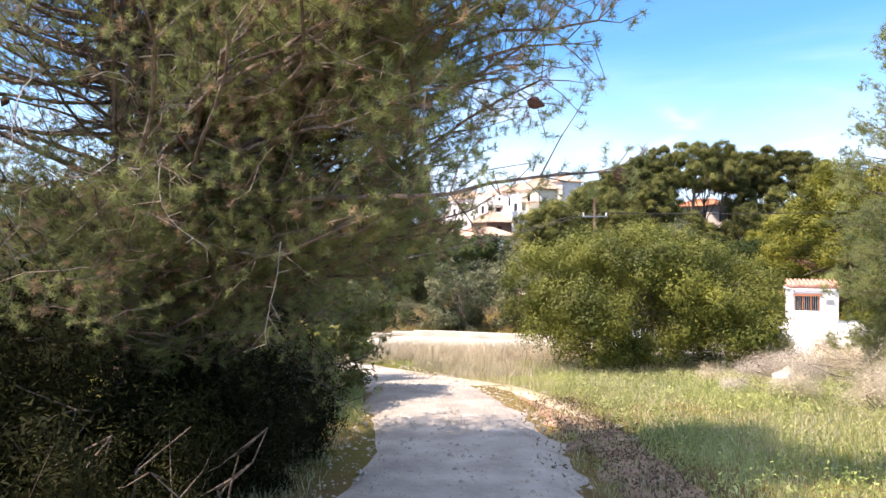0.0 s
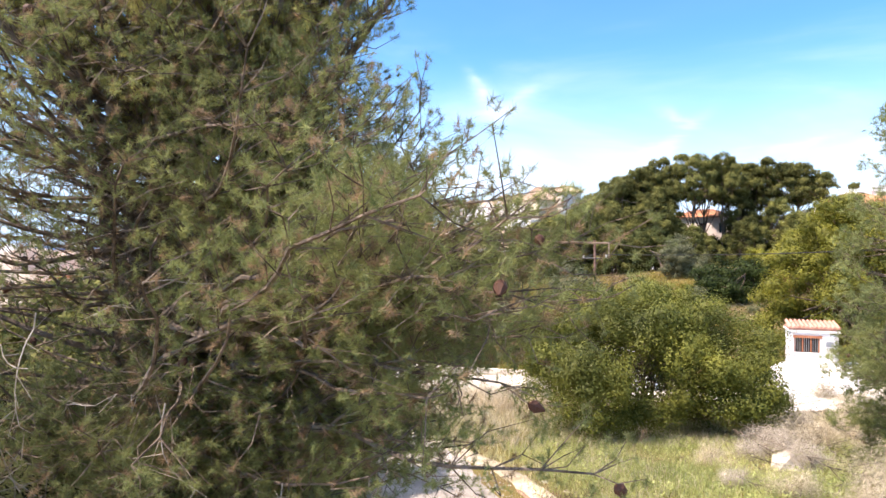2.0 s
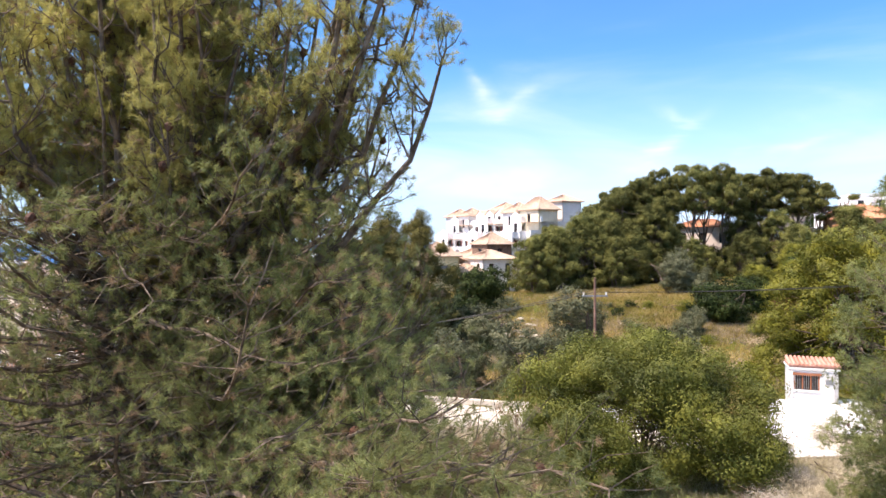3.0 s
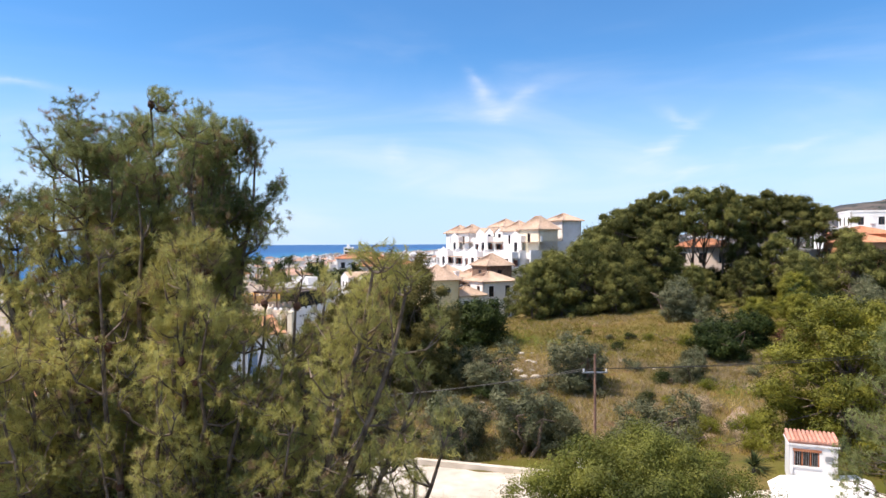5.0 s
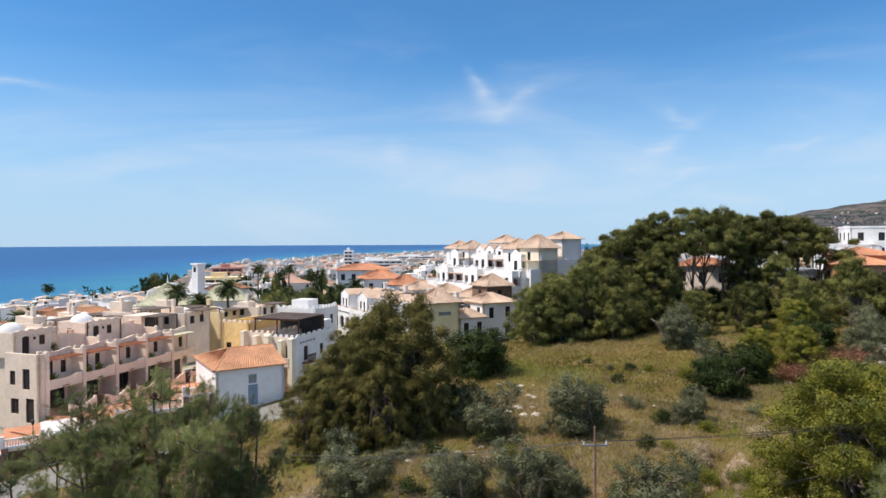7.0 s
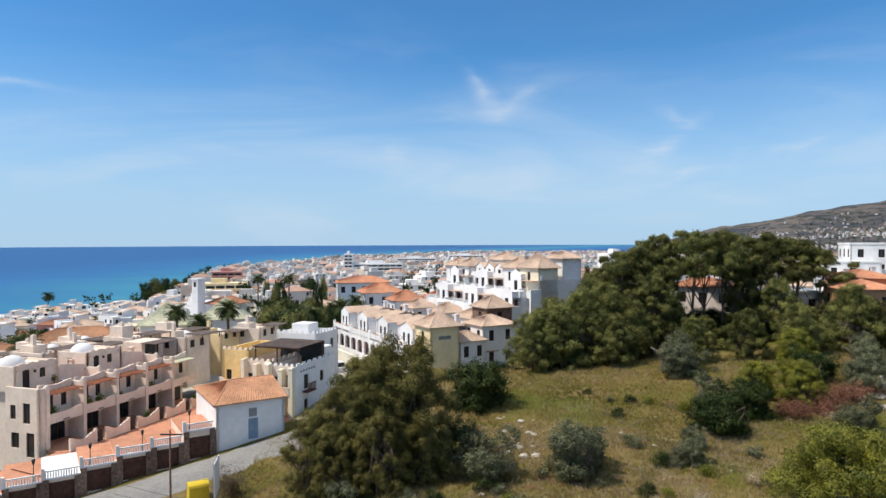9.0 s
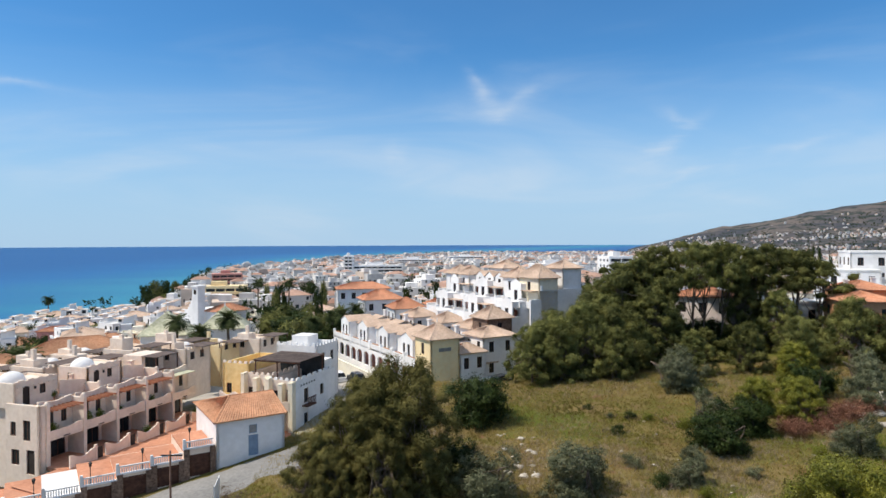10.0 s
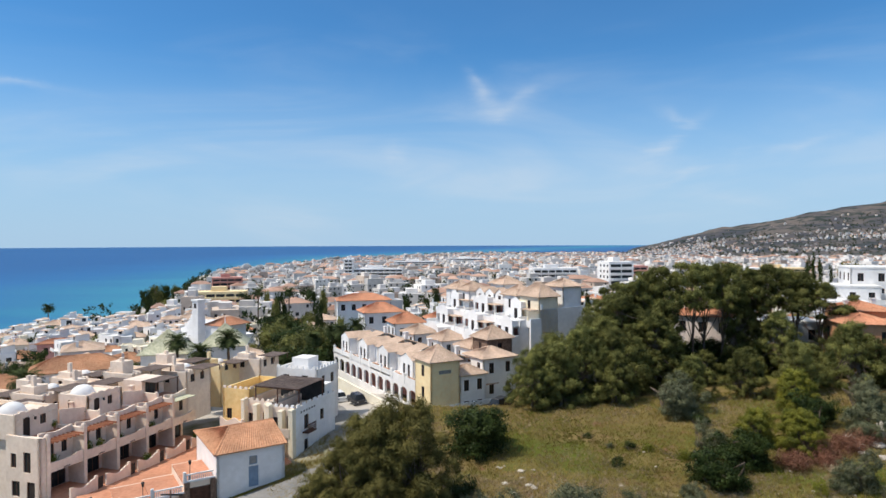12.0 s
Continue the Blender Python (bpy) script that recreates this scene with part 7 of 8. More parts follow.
fx, fy = far_boxes(9500, 232, 2250)
hx, hy = far_boxes(1700, 1700, 2700, True)
# hamlets strung along the hill
hr = np.random.default_rng(19)
ham, depth = hr.uniform(0.40, 0.77, 30), hr.uniform(1750, 2400, 30)
pick = hr.integers(0, 30, 300)
hy = np.append(hy, depth[pick] + hr.normal(0, 25, 300))
hx = np.append(hx, ham[pick] * depth[pick] + hr.normal(0, 48, 300))
fx, fy = np.concatenate([fx, hx]), np.concatenate([fy, hy])
fz = land(fx, fy)
ok = fz > -40
fx, fy, fz = fx[ok], fy[ok], fz[ok]
n = len(fx)
w, d = rng.uniform(6, 13, n) * (1 + fy / 4000), rng.uniform(6, 11, n)
hilly = (fx / fy > 0.28) & (fy > 1650)
w, d = np.where(hilly, w * 0.5, w), np.where(hilly, d * 0.6, d)
h = rng.choice([3.3, 5.8, 6.5, 8.5, 11.5], n, p=[0.2, 0.35, 0.25, 0.15, 0.05])
h = np.where(hilly, 3.4, h)
ang = np.radians(rng.choice([15, -70, 25, -60, 5], n) + rng.uniform(-6, 6, n))
tiled = rng.uniform(0, 1, n) < 0.32


def place(px, py, pz, k):
    c, s = np.cos(ang[k]), np.sin(ang[k])
    return np.stack([fx[k] + px * c - py * s, fy[k] + px * s + py * c, fz[k] + pz], -1)


def boxes(k, hw, hd, z0, z1):
    v = np.stack([place(sx * hw, sy * hd, z, k) for z in (z0, z1) for sx, sy in ((-1, -1), (1, -1), (1, 1), (-1, 1))], 1)
    f = np.array([(0, 1, 5), (0, 5, 4), (1, 2, 6), (1, 6, 5), (2, 3, 7), (2, 7, 6), (3, 0, 4), (3, 4, 7), (4, 5, 6), (4, 6, 7)])
    return v.reshape(-1, 3), (np.arange(len(k))[:, None, None] * 8 + f[None]).reshape(-1, 3)


alln = np.arange(n)
tint = rng.uniform(0, 1, n)
M_FAR = mat("far_white_render", (0.56, 0.52, 0.48), (0.80, 0.77, 0.74), 0.02, 0.9, 0, big=0.10, island=0.22)
M_FARB = mat("far_ochre_render", (0.42, 0.33, 0.27), (0.64, 0.52, 0.42), 0.03, 0.9, 0, big=0.1, island=0.25)
for sel, m, lab in ((tint < 0.72, M_FAR, "white houses of the far town"), (tint >= 0.72, M_FARB, "ochre and pinkish houses of the far town")):
    k = alln[sel]
    v, f = boxes(k, w[k] / 2, d[k] / 2, np.full(len(k), -6.0), h[k])
    tagged(new("far_houses", raw_mesh("far_houses", v, f, m)), lab, "houses", kind="stuff")
k = alln[tiled]
v = np.concatenate([np.stack([place(sx * (w[k] / 2 + 0.4), sy * (d[k] / 2 + 0.4), h[k] + 0.02, k) for sx, sy in ((-1, -1), (1, -1), (1, 1), (-1, 1))]
                             + [place(-w[k] * 0.2, 0 * w[k], h[k] + 1.9, k), place(w[k] * 0.2, 0 * w[k], h[k] + 1.9, k)], 1)]).reshape(-1, 3)
f = np.array([(0, 1, 5), (0, 5, 4), (1, 2, 5), (2, 3, 4), (2, 4, 5), (3, 0, 4)])
tagged(new("far_roofs", raw_mesh("far_roofs", v, (np.arange(len(k))[:, None, None] * 6 + f[None]).reshape(-1, 3),
                                 mat("far_roof_tile", (0.36, 0.21, 0.15), (0.50, 0.33, 0.25), 0.05, 0.9, big=0.1, island=0.25))), "clay tile roofs of the far town", "roofs", kind="stuff")
# roof rooms and their dark windows
k = alln[~tiled]
v, f = boxes(k, w[k] * 0.22, d[k] * 0.25, h[k], h[k] + 2.3)
tagged(new("far_roof_rooms", raw_mesh("far_roof_rooms", v, f, M_FAR)), "white roof rooms of the far town", "houses", kind="stuff")
vs = []
for side in range(3):
    for i in range(3):
        for q_ in range(3):
            k = alln[(h > 2.9 * q_ + 2.2) & (rng.uniform(0, 1, n) < 0.75)]
            zc = 2.9 * q_ + 0.9
            u0 = (-0.36 + 0.3 * i + rng.uniform(-0.05, 0.05, len(k)))
            du = rng.uniform(0.06, 0.12, len(k))
            if side == 0:
                c = [(w[k] * u0, -d[k] / 2 - 0.05), (w[k] * (u0 + du), -d[k] / 2 - 0.05)]
            else:
                sx = 1 if side == 1 else -1
                c = [(sx * (w[k] / 2 + 0.05), d[k] * u0), (sx * (w[k] / 2 + 0.05), d[k] * (u0 + du))]
            t = rng.uniform(1.0, 1.5, len(k))
            vs.append(np.stack([place(*c[0], zc, k), place(*c[1], zc, k), place(*c[1], zc + t, k), place(*c[0], zc + t, k)], 1).reshape(-1, 3))
v = np.concatenate(vs)
q = np.arange(len(v)).reshape(-1, 4)
tagged(new("far_windows", raw_mesh("far_windows", v, np.concatenate([q[:, [0, 1, 2]], q[:, [0, 2, 3]]]), M_GLASS)), "dark windows of the far town", "windows", kind="stuff")
# trees among the far houses
m = 4600
ty = (rng.uniform(0, 1, m) * (2600.0 ** 2 - 150 ** 2) + 150.0 ** 2) ** 0.5
tx = rng.uniform(-0.75, 0.8, m) * ty
ok = tx > np.interp(ty, COAST_Y, COAST_X) + 30
tx, ty = tx[ok], ty[ok]
nx_ = 46
hx = np.interp(np.linspace(0, 1, nx_), [0, 1], [430, 720])
tx = np.concatenate([tx, np.interp(hx, COAST_Y, COAST_X) + rng.uniform(8, 60, nx_), np.interp(np.linspace(900, 1900, 60), COAST_Y, COAST_X) + rng.uniform(30, 70, 60)])
ty = np.concatenate([ty, hx, np.linspace(900, 1900, 60)])
tz = land(tx, ty)
s = rng.uniform(1.5, 3.8, len(tx))
cs = np.repeat(np.stack([tx, ty, tz + s * 1.3], 1), 12, 0) + rng.normal(0, 1, (len(tx) * 12, 3)) * np.repeat(s, 12)[:, None] * np.array([0.55, 0.55, 0.62])
v, f = leaves(rng, cs, 9, 0.5, 1.3, 0.75)
tagged(new("far_trees", raw_mesh("far_trees", v, f, L_DARK)), "dark green trees among the far houses", "trees", kind="stuff")


# ---- palms, cypresses and gardens in the town ----
def palm_data(seed, h, fronds=95, L=2.1):
    rng = np.random.default_rng(seed)
    g = Geo()
    for i in range(6):
        g.tube((0.06 * math.sin(i), 0, h * i / 6), (0.06 * math.sin(i + 1), 0, h * (i + 1) / 6), 0.24 - 0.012 * i, 0.24 - 0.012 * (i + 1), 8, False)
    vs = []
    for k in range(fronds):
        a, e = rng.uniform(0, 6.28), rng.uniform(-0.5, 1.2)
        d = np.array([math.cos(a) * math.cos(e), math.sin(a) * math.cos(e), math.sin(e)])
        side = np.array([-math.sin(a), math.cos(a), 0])
        p = np.array([0.0, 0, h])
        for i in range(8):
            nxt = p + d * L / 8
            d = d + np.array([0, 0, -0.17])
            d /= np.linalg.norm(d)
            wl = 0.62 * math.sin(math.pi * (i + 0.7) / 9)
            for sg in (-1, 1):
                for q_ in (0.0, 0.5):
                    b = p + (nxt - p) * q_
                    vs += [b, b + (nxt - p) * 0.35, b + side * sg * wl + d * 0.15 + np.array([0, 0, -0.12 + rng.normal(0, 0.06)])]
            p = nxt
    v = np.array(vs)
    return data("trunk", g, M_BARK), raw_mesh("crown", v, np.arange(len(v)).reshape(-1, 3), L_PALM)


PALMS = [palm_data(5, 6.0), palm_data(6, 8.0, 90, 2.4), palm_data(7, 14.0, 90, 2.5)]
for k, (x, y, kind, s, zt) in enumerate([(-40, 95, 0, 1.0, 3.6), (-32.5, 95.5, 0, 1.05, 4.0), (-36, 93.5, 0, 0.95, 2.3), (-53, 80, 0, 1.15, 1.0), (-19, 118, 0, 1, 2.0), (-16.5, 120, 0, 1, 2.8),
                                         (-21.5, 122, 0, 0.9, 1.4), (-24, 116, 0, 0.9, 0.8), (-50, 205, 1, 1.1, 2.2), (-60, 205, 1, 1.1, 2.2), (-150, 240, 2, 1.1, -6.2), (-145, 228, 1, 0.9, -11), (-118, 190, 1, 1, -8)]):
    me = PALMS[kind]
    top = (6.0, 8.0, 14.0)[kind] * s
    plant("palm_tree", me, x, y, zt - top, "palm tree with a shaggy green crown", "palm", "palm trees", s=s, turn=k * 31)
for k, (x, y, s) in enumerate([(-24, 112, 1.8), (-27, 119, 1.9), (-20, 126, 1.8), (-31, 128, 1.7), (-33, 136, 1.8), (-38, 145, 1.9), (-34, 152, 2.0), (-42, 160, 2.0), (-22, 133, 1.6), (-25, 105, 1.2), (-47, 180, 2.0), (-40, 190, 2.0), (-86, 104, 1.3), (-78, 100, 1.2), (-92, 110, 1.4), (-70, 98, 1.0), (-12, 134, 1.3), (-83, 96, 1.2), (88, 125, 1.8), (95, 140, 2.0), (-29, 113, 1.7), (-26, 124, 1.9), (-35, 142, 1.9), (-30, 146, 1.8), (-44, 170, 1.9), (-10, 150, 1.6), (2, 158, 1.7), (-58, 118, 1.0), (-75, 106, 1.3), (-96, 120, 1.3)]):
    plant("garden_tree", T_GARDEN[k % 2], *at(x, y), "dense dark green garden tree among the houses", "tree", "garden trees", s=s, turn=k * 53)

# large dark trees that stand out between the town's roofs: place, height of the top, half width
GARDEN = [
    (-18.6, 121, -0.2, 2.2), (-15.4, 122, 0.6, 2), (-20.5, 136, 1.2, 2.2), (-24, 146, 2.2, 2.2), (-11.5, 134, 1.6, 1.6), (-13.6, 119, -0.4, 1.8),
    (-82.1, 262, 0.1, 2.8), (-71.3, 255, 0.8, 1.4), (-51.3, 200, 5.6, 2.3), (-52, 196, 2.3, 1.9), (-50.2, 240, 3.6, 3.2), (-45.4, 240, 2.9, 1.9), 
    (-48.4, 176, -0.1, 3.1), (-43.6, 172, 0, 3.1), (-38.9, 168, -0.2, 2.7), (-34.2, 160, -0.4, 2.1), (-36.1, 140, -1, 2.1), (-32.6, 134, -0.9, 2.2), 
    (-27.9, 128, 0.9, 2.5), (-24.6, 124, 1.6, 2.7), (-21.6, 120, 1.1, 1.6), (-24.9, 118, -0.1, 1.8), (-76.4, 112, -1.5, 2.5), (-72.9, 112, -1.7, 2.2), 
    (-68.2, 110, -1.7, 2), (-74, 104, -0.2, 2.2), (-71, 104.5, 0.0, 2.3), (-67.5, 105, -0.1, 2.2), (-64.6, 106, -0.3, 2.0), (-79.8, 114, -2.3, 2), (-178.5, 380, -7.9, 4.1), (-181.8, 400, -6.8, 4.3), (-180.2, 410, -7, 4), (-177.8, 420, -8.8, 4.5), 
    (-175.1, 430, -10.2, 3.8), (-156.8, 400, -11.8, 3.2), (-153, 330, -10.3, 3.8), (-138.3, 320, -9.4, 4), (-145.8, 300, -10.3, 2.7), 
    (-23.1, 180, 0.4, 1.9), (-21, 190, 0.1, 1.7), (-20.6, 150, -1.2, 2), (-19.9, 132, -1.8, 1.5), (-1.3, 160, 4.2, 1.6), (-3.3, 260, 1.6, 2.1), 
    (-25.2, 300, -2.3, 2.1), (-14.9, 260, -1.1, 1.9), (136.2, 210, 13.3, 4.7), (134.1, 200, 12.3, 3), (82.5, 150, 9.9, 1.6)]
for k, (x, y, top, w) in enumerate(GARDEN):
    z = float(land(x, y))
    plant("garden_tree", T_GARDEN[k % 2], x, y, z, "tall dense dark green tree above the roofs", "tree", "garden trees", s=w / 2.4, sz=max(0.4, (top - z) / 4.6), turn=k * 67)
for k, (x, y, top, w) in enumerate([
    (-31.5, 158, 4.6, 0.6), (-30.1, 156, 4, 0.6), (-97.9, 150, -3.8, 1.1), (-76.4, 132, -3, 0.7), (23.6, 104, 10.4, 0.7), (109.6, 190, 13.8, 0.8), 
    (111.3, 190, 14.3, 0.8), (112.2, 188, 13.4, 0.8), (110.3, 180, 11.7, 0.6)]):
    z = float(land(x, y))
    plant("cypress", T_CYP[0], x, y, z, "slim dark green cypress", "tree", "cypresses", s=w / 0.75, sz=max(0.4, (top - z) / 6.4), turn=k * 70)

# small trees in the gaps of the near town
rng = np.random.default_rng(71)
near_spots = np.array(spots)
for k in range(170):
    x, y = near_spots[rng.integers(len(near_spots))] + rng.choice([-6.5, 6.5], 2) + rng.normal(0, 0.6, 2)
    if any(math.hypot(x - a, y - b) < c for a, b, c in TAKEN) or y < 112:
        continue
    plant("garden_tree", T_GARDEN[k % 3], *at(x, y), "dark green garden tree between town houses", "tree", "garden trees", s=float(rng.uniform(0.6, 1.35)), turn=k * 41)
# ---- hut, lane wall, pole and wires ----
hut = thing("hut", pose(13.95, 25.4, 0, 0, 0, -20) @ Matrix.Diagonal((0.77, 0.6, 1, 1)), "small white rendered hut with a red tiled roof edge", "hut")
HB, HT = -1.4, -0.1
g = Geo()
g.wall((0, 0), (2.2, 0), HB - 1.2, HT, 0.2, [(0.18, 1.36, -0.92, -0.34)])
g.wall((2.2, 0), (2.2, 2.0), HB - 1.2, HT, 0.2)
g.wall((2.2, 2.0), (0, 2.0), HB - 1.2, HT, 0.2)
g.wall((0, 2.0), (0, 0), HB - 1.2, HT, 0.2)
g.box(0.0, 0.14, -0.05, 0, HB - 0.8, HT)
g.box(-0.08, 2.28, -0.1, 2.08, HT, HT + 0.07)
part("wall", g, M_WHITE, hut)
w = part("window", Geo().box(0.18, 1.36, 0.1, 0.14, -0.92, -0.34), M_VOID, hut, "three-panel barred window with a brown frame")
part("lintel", Geo().box(0.12, 1.46, -0.05, 0.04, -0.34, -0.24), M_BEAM, w)
part("sill", Geo().box(0.14, 1.42, -0.07, 0.05, -0.99, -0.92), M_WHITE, w)
for xa in (0.18, 0.55, 0.93, 1.30):
    part("mullion", Geo().box(xa, xa + 0.06, 0.01, 0.08, -0.92, -0.34), M_BEAM, w)
for i in range(11):
    xa = 0.25 + i * 0.1
    part("bar", Geo().box(xa, xa + 0.018, 0.03, 0.05, -0.92, -0.34), M_METAL, w)
part("meter_box", Geo().box(1.62, 1.98, -0.06, 0, -0.66, -0.46, 0.01), M_METAL, hut, "grey metal meter box")
part("roof_slab", Geo().box(-0.05, 2.25, -0.06, 2.05, HT + 0.07, HT + 0.15), M_TILE_HUT, hut)
tile = Geo()
for i in range(6):
    a0, a1 = math.pi * i / 6, math.pi * (i + 1) / 6
    tile.poly((0.1 * math.cos(a0), 0, 0.09 * math.sin(a0)), (0.085 * math.cos(a0), 0.95, 0.12 + 0.08 * math.sin(a0)), (0.085 * math.cos(a1), 0.95, 0.12 + 0.08 * math.sin(a1)), (0.1 * math.cos(a1), 0, 0.09 * math.sin(a1)))
    tile.poly((0, 0, 0), (0.1 * math.cos(a0), 0, 0.09 * math.sin(a0)), (0.1 * math.cos(a1), 0, 0.09 * math.sin(a1)))
tile_me = data("tile", tile, M_TILE_HUT)
for i in range(12):
    for y, z in ((-0.12, 0.15), (0.55, 0.21)):
        t = new("tile", tile_me)
        t.parent = hut
        t.matrix_basis = pose(0.0 + i * 0.2, y, HT + z)
# sunlit concrete apron that slopes from the hut down to the lane
g = Geo()
AX = [(25.3, -1.32, 13.0, 17.0), (24.6, -1.42, 12.7, 16.8), (24.0, -1.6, 12.3, 16.4), (23.4, -1.8, 11.9, 16.0), (22.6, -2.02, 11.3, 15.6), (21.8, -2.2, 10.9, 15.2), (20.6, -2.38, 10.6, 14.6)]
arng = np.random.default_rng(12)
for y, z, xa, xb in AX:
    for i in range(9):
        e = arng.normal(0, 0.16) if i in (0, 8) else 0
        g.v.append((xa + (xb - xa) * i / 8 + e, y, max(z, float(land(xa + (xb - xa) * i / 8, y)) + 0.06) + arng.normal(0, 0.015) - (0.25 if i in (0, 8) else 0)))
for r in range(len(AX) - 1):
    for i in range(8):
        o = r * 9 + i
        g.f.append((o, o + 9, o + 10, o + 1))
apron = solid("apron", g, M_WHITE, "bright whitewashed concrete ramp before the hut", "ramp", kind="structure", smooth=True)


def along(name, pts, half, top, m, label, category, sink=1.5, seed=0, rough=0.02):
    """A low wall that follows the ground between points; top: height above it."""
    rng = np.random.default_rng(seed)
    g = Geo()
    p = np.array(pts, float)
    s = np.concatenate([[0], np.cumsum(np.hypot(*np.diff(p, axis=0).T))])
    u = np.arange(0, s[-1], 1.1)
    c = np.stack([np.interp(u, s, p[:, 0]), np.interp(u, s, p[:, 1])], 1)
    for a, b in zip(c, c[1:]):
        d = (b - a) / np.linalg.norm(b - a)
        n = np.array([-d[1], d[0]]) * half
        z = float(land(*a)) + top + rng.normal(0, rough)
        k = len(g.v)
        for h in (z - sink - top, z):
            for q_ in (a - n, b - n, b + n, a + n):
                g.v.append((q_[0], q_[1], h))
        g.f += [tuple(k + i for i in f) for f in ((4, 5, 6, 7), (0, 1, 5, 4), (1, 2, 6, 5), (2, 3, 7, 6), (3, 0, 4, 7))]
    return solid(name, g, m, label, category)


along("kerb", [(-26, 36.6), (-12, 33.2), (-3.5, 31.2), (4, 29.1), (9.4, 26.9)], 0.14, 0.26, M_ROAD, "low pale concrete kerb along the lane", "kerb", sink=0.4, rough=0.015)

PX, PY, PT = 6.05, 25.2, 3.6
pole = thing("utility_pole", pose(PX, PY, 0), "weathered wooden utility pole with a crossarm", "pole")
part("post", Geo().tube((0, 0, -3.5), (0, 0, PT), 0.07, 0.048, 8), M_POLE, pole)
arm = part("crossarm", Geo().box(-0.5, 0.5, -0.04, 0.04, PT - 0.76, PT - 0.70), M_METAL, pole)
for x in (-0.45, 0.0, 0.45):
    part("insulator", Geo().tube((x, 0, PT - 0.70), (x, 0, PT - 0.58), 0.03, 0.035, 6), M_WHITE, arm)


def wire(a, b, sag, label):
    g = Geo()
    a, b = Vector(a), Vector(b)
    g.sweep([a.lerp(b, i / 24) - Vector((0, 0, sag * 4 * i / 24 * (1 - i / 24))) for i in range(25)], [0.012] * 25, 4)
    solid("wire", g, M_IRON, label, "wire", "overhead wires")


wire((PX - 0.45, PY, PT - 0.58), (-20, 38, -1.0), 0.9, "black overhead wire sagging from the pole")
wire((PX + 0.45, PY, PT - 0.58), (42, 30, 5.5), 0.8, "black overhead wire sagging from the pole")
wire((PX, PY, PT - 0.58), (42, 31, 5.8), 0.9, "black overhead wire sagging from the pole")
wire((PX, PY, PT - 0.58), (-20, 38.6, -0.6), 1.0, "black overhead wire sagging from the pole")

# ---- pale eroded bank beside the path, stones in the meadow ----
ribbon("path_edge", [(-4.6, 20.9), (-2.2, 19.2), (-0.6, 17.2), (0.6, 14.3), (1.25, 12.2), (1.75, 10.6), (2.0, 9.3), (2.1, 8.8)], 0.3, 0.06, M_SAND, "pale sandy bank along the path", "bank", step=0.3, wob=0.12, seed=9, taper=1.6)


ribbon("bare_earth", [(1.3, 11.2), (1.8, 9.8), (2.05, 8.6), (2.1, 7), (2.0, 5), (1.9, 2)], 0.42, 0.045, M_SOIL, "reddish bare earth with leaf litter beside the path", "soil", step=0.25, wob=0.16, seed=19, taper=2.0)


def stone_data(seed):
    rng = np.random.default_rng(seed)
    bm = bmesh.new()
    bmesh.ops.create_icosphere(bm, subdivisions=2, radius=1.0)
    for v in bm.verts:
        v.co *= 1 + 0.35 * noise.noise(v.co * 1.3 + Vector((seed, 0, 0)))
        v.co.z *= 0.55
    me = bpy.data.meshes.new("stone")
    bm.to_mesh(me)
    bm.free()
    me.materials.append(M_ROCK)
    return me


STONES = [stone_data(k) for k in range(4)]
rng = np.random.default_rng(20)
for k in range(120):
    if k < 26:
        f = rng.uniform(0, 1)
        x, y = np.interp(f, [0, 1], [2.3, -0.8]) + rng.normal(0.3, 0.35), np.interp(f, [0, 1], [8, 17]) + rng.normal(0, 0.4)
        s = rng.uniform(0.03, 0.09)
    elif k < 48:
        x, y, s = rng.normal(6.2, 1.5), rng.normal(53, 3.0), rng.uniform(0.1, 0.34)
    elif k < 75:
        x, y, s = rng.uniform(-6, 3), rng.uniform(37.5, 41.5), rng.uniform(0.06, 0.2)
    elif k < 105:
        x, y, s = rng.uniform(14, 36), rng.uniform(42, 62), rng.uniform(0.05, 0.16)
    else:
        x, y, s = rng.uniform(36, 44), rng.uniform(55, 63), rng.uniform(0.2, 0.7)
    ob = new("stone", STONES[k % 4])
    ob.matrix_basis = Matrix.LocRotScale((x, y, float(land(x, y)) + s * 0.15), Euler((0, 0, rng.uniform(0, 6))), (s * 1.3, s, s))
    tagged(ob, "pale weathered limestone lying in the grass", "stone", "stones in the meadow")
ob = new("stone", STONES[1])
ob.matrix_basis = Matrix.LocRotScale((6.85, 12.6, -0.95), Euler((0, 0, 1)), (0.36, 0.28, 0.5))
tagged(ob, "upright pale stone in the dry grass", "stone")
ribbon("bare_patch", [(13.6, 33.6), (15.5, 35.6), (17.8, 37.6), (18.8, 40)], 0.7, 0.03, M_TAN, "bare sandy track across the meadow", "path", step=0.6, wob=0.15, seed=6, taper=2.0)

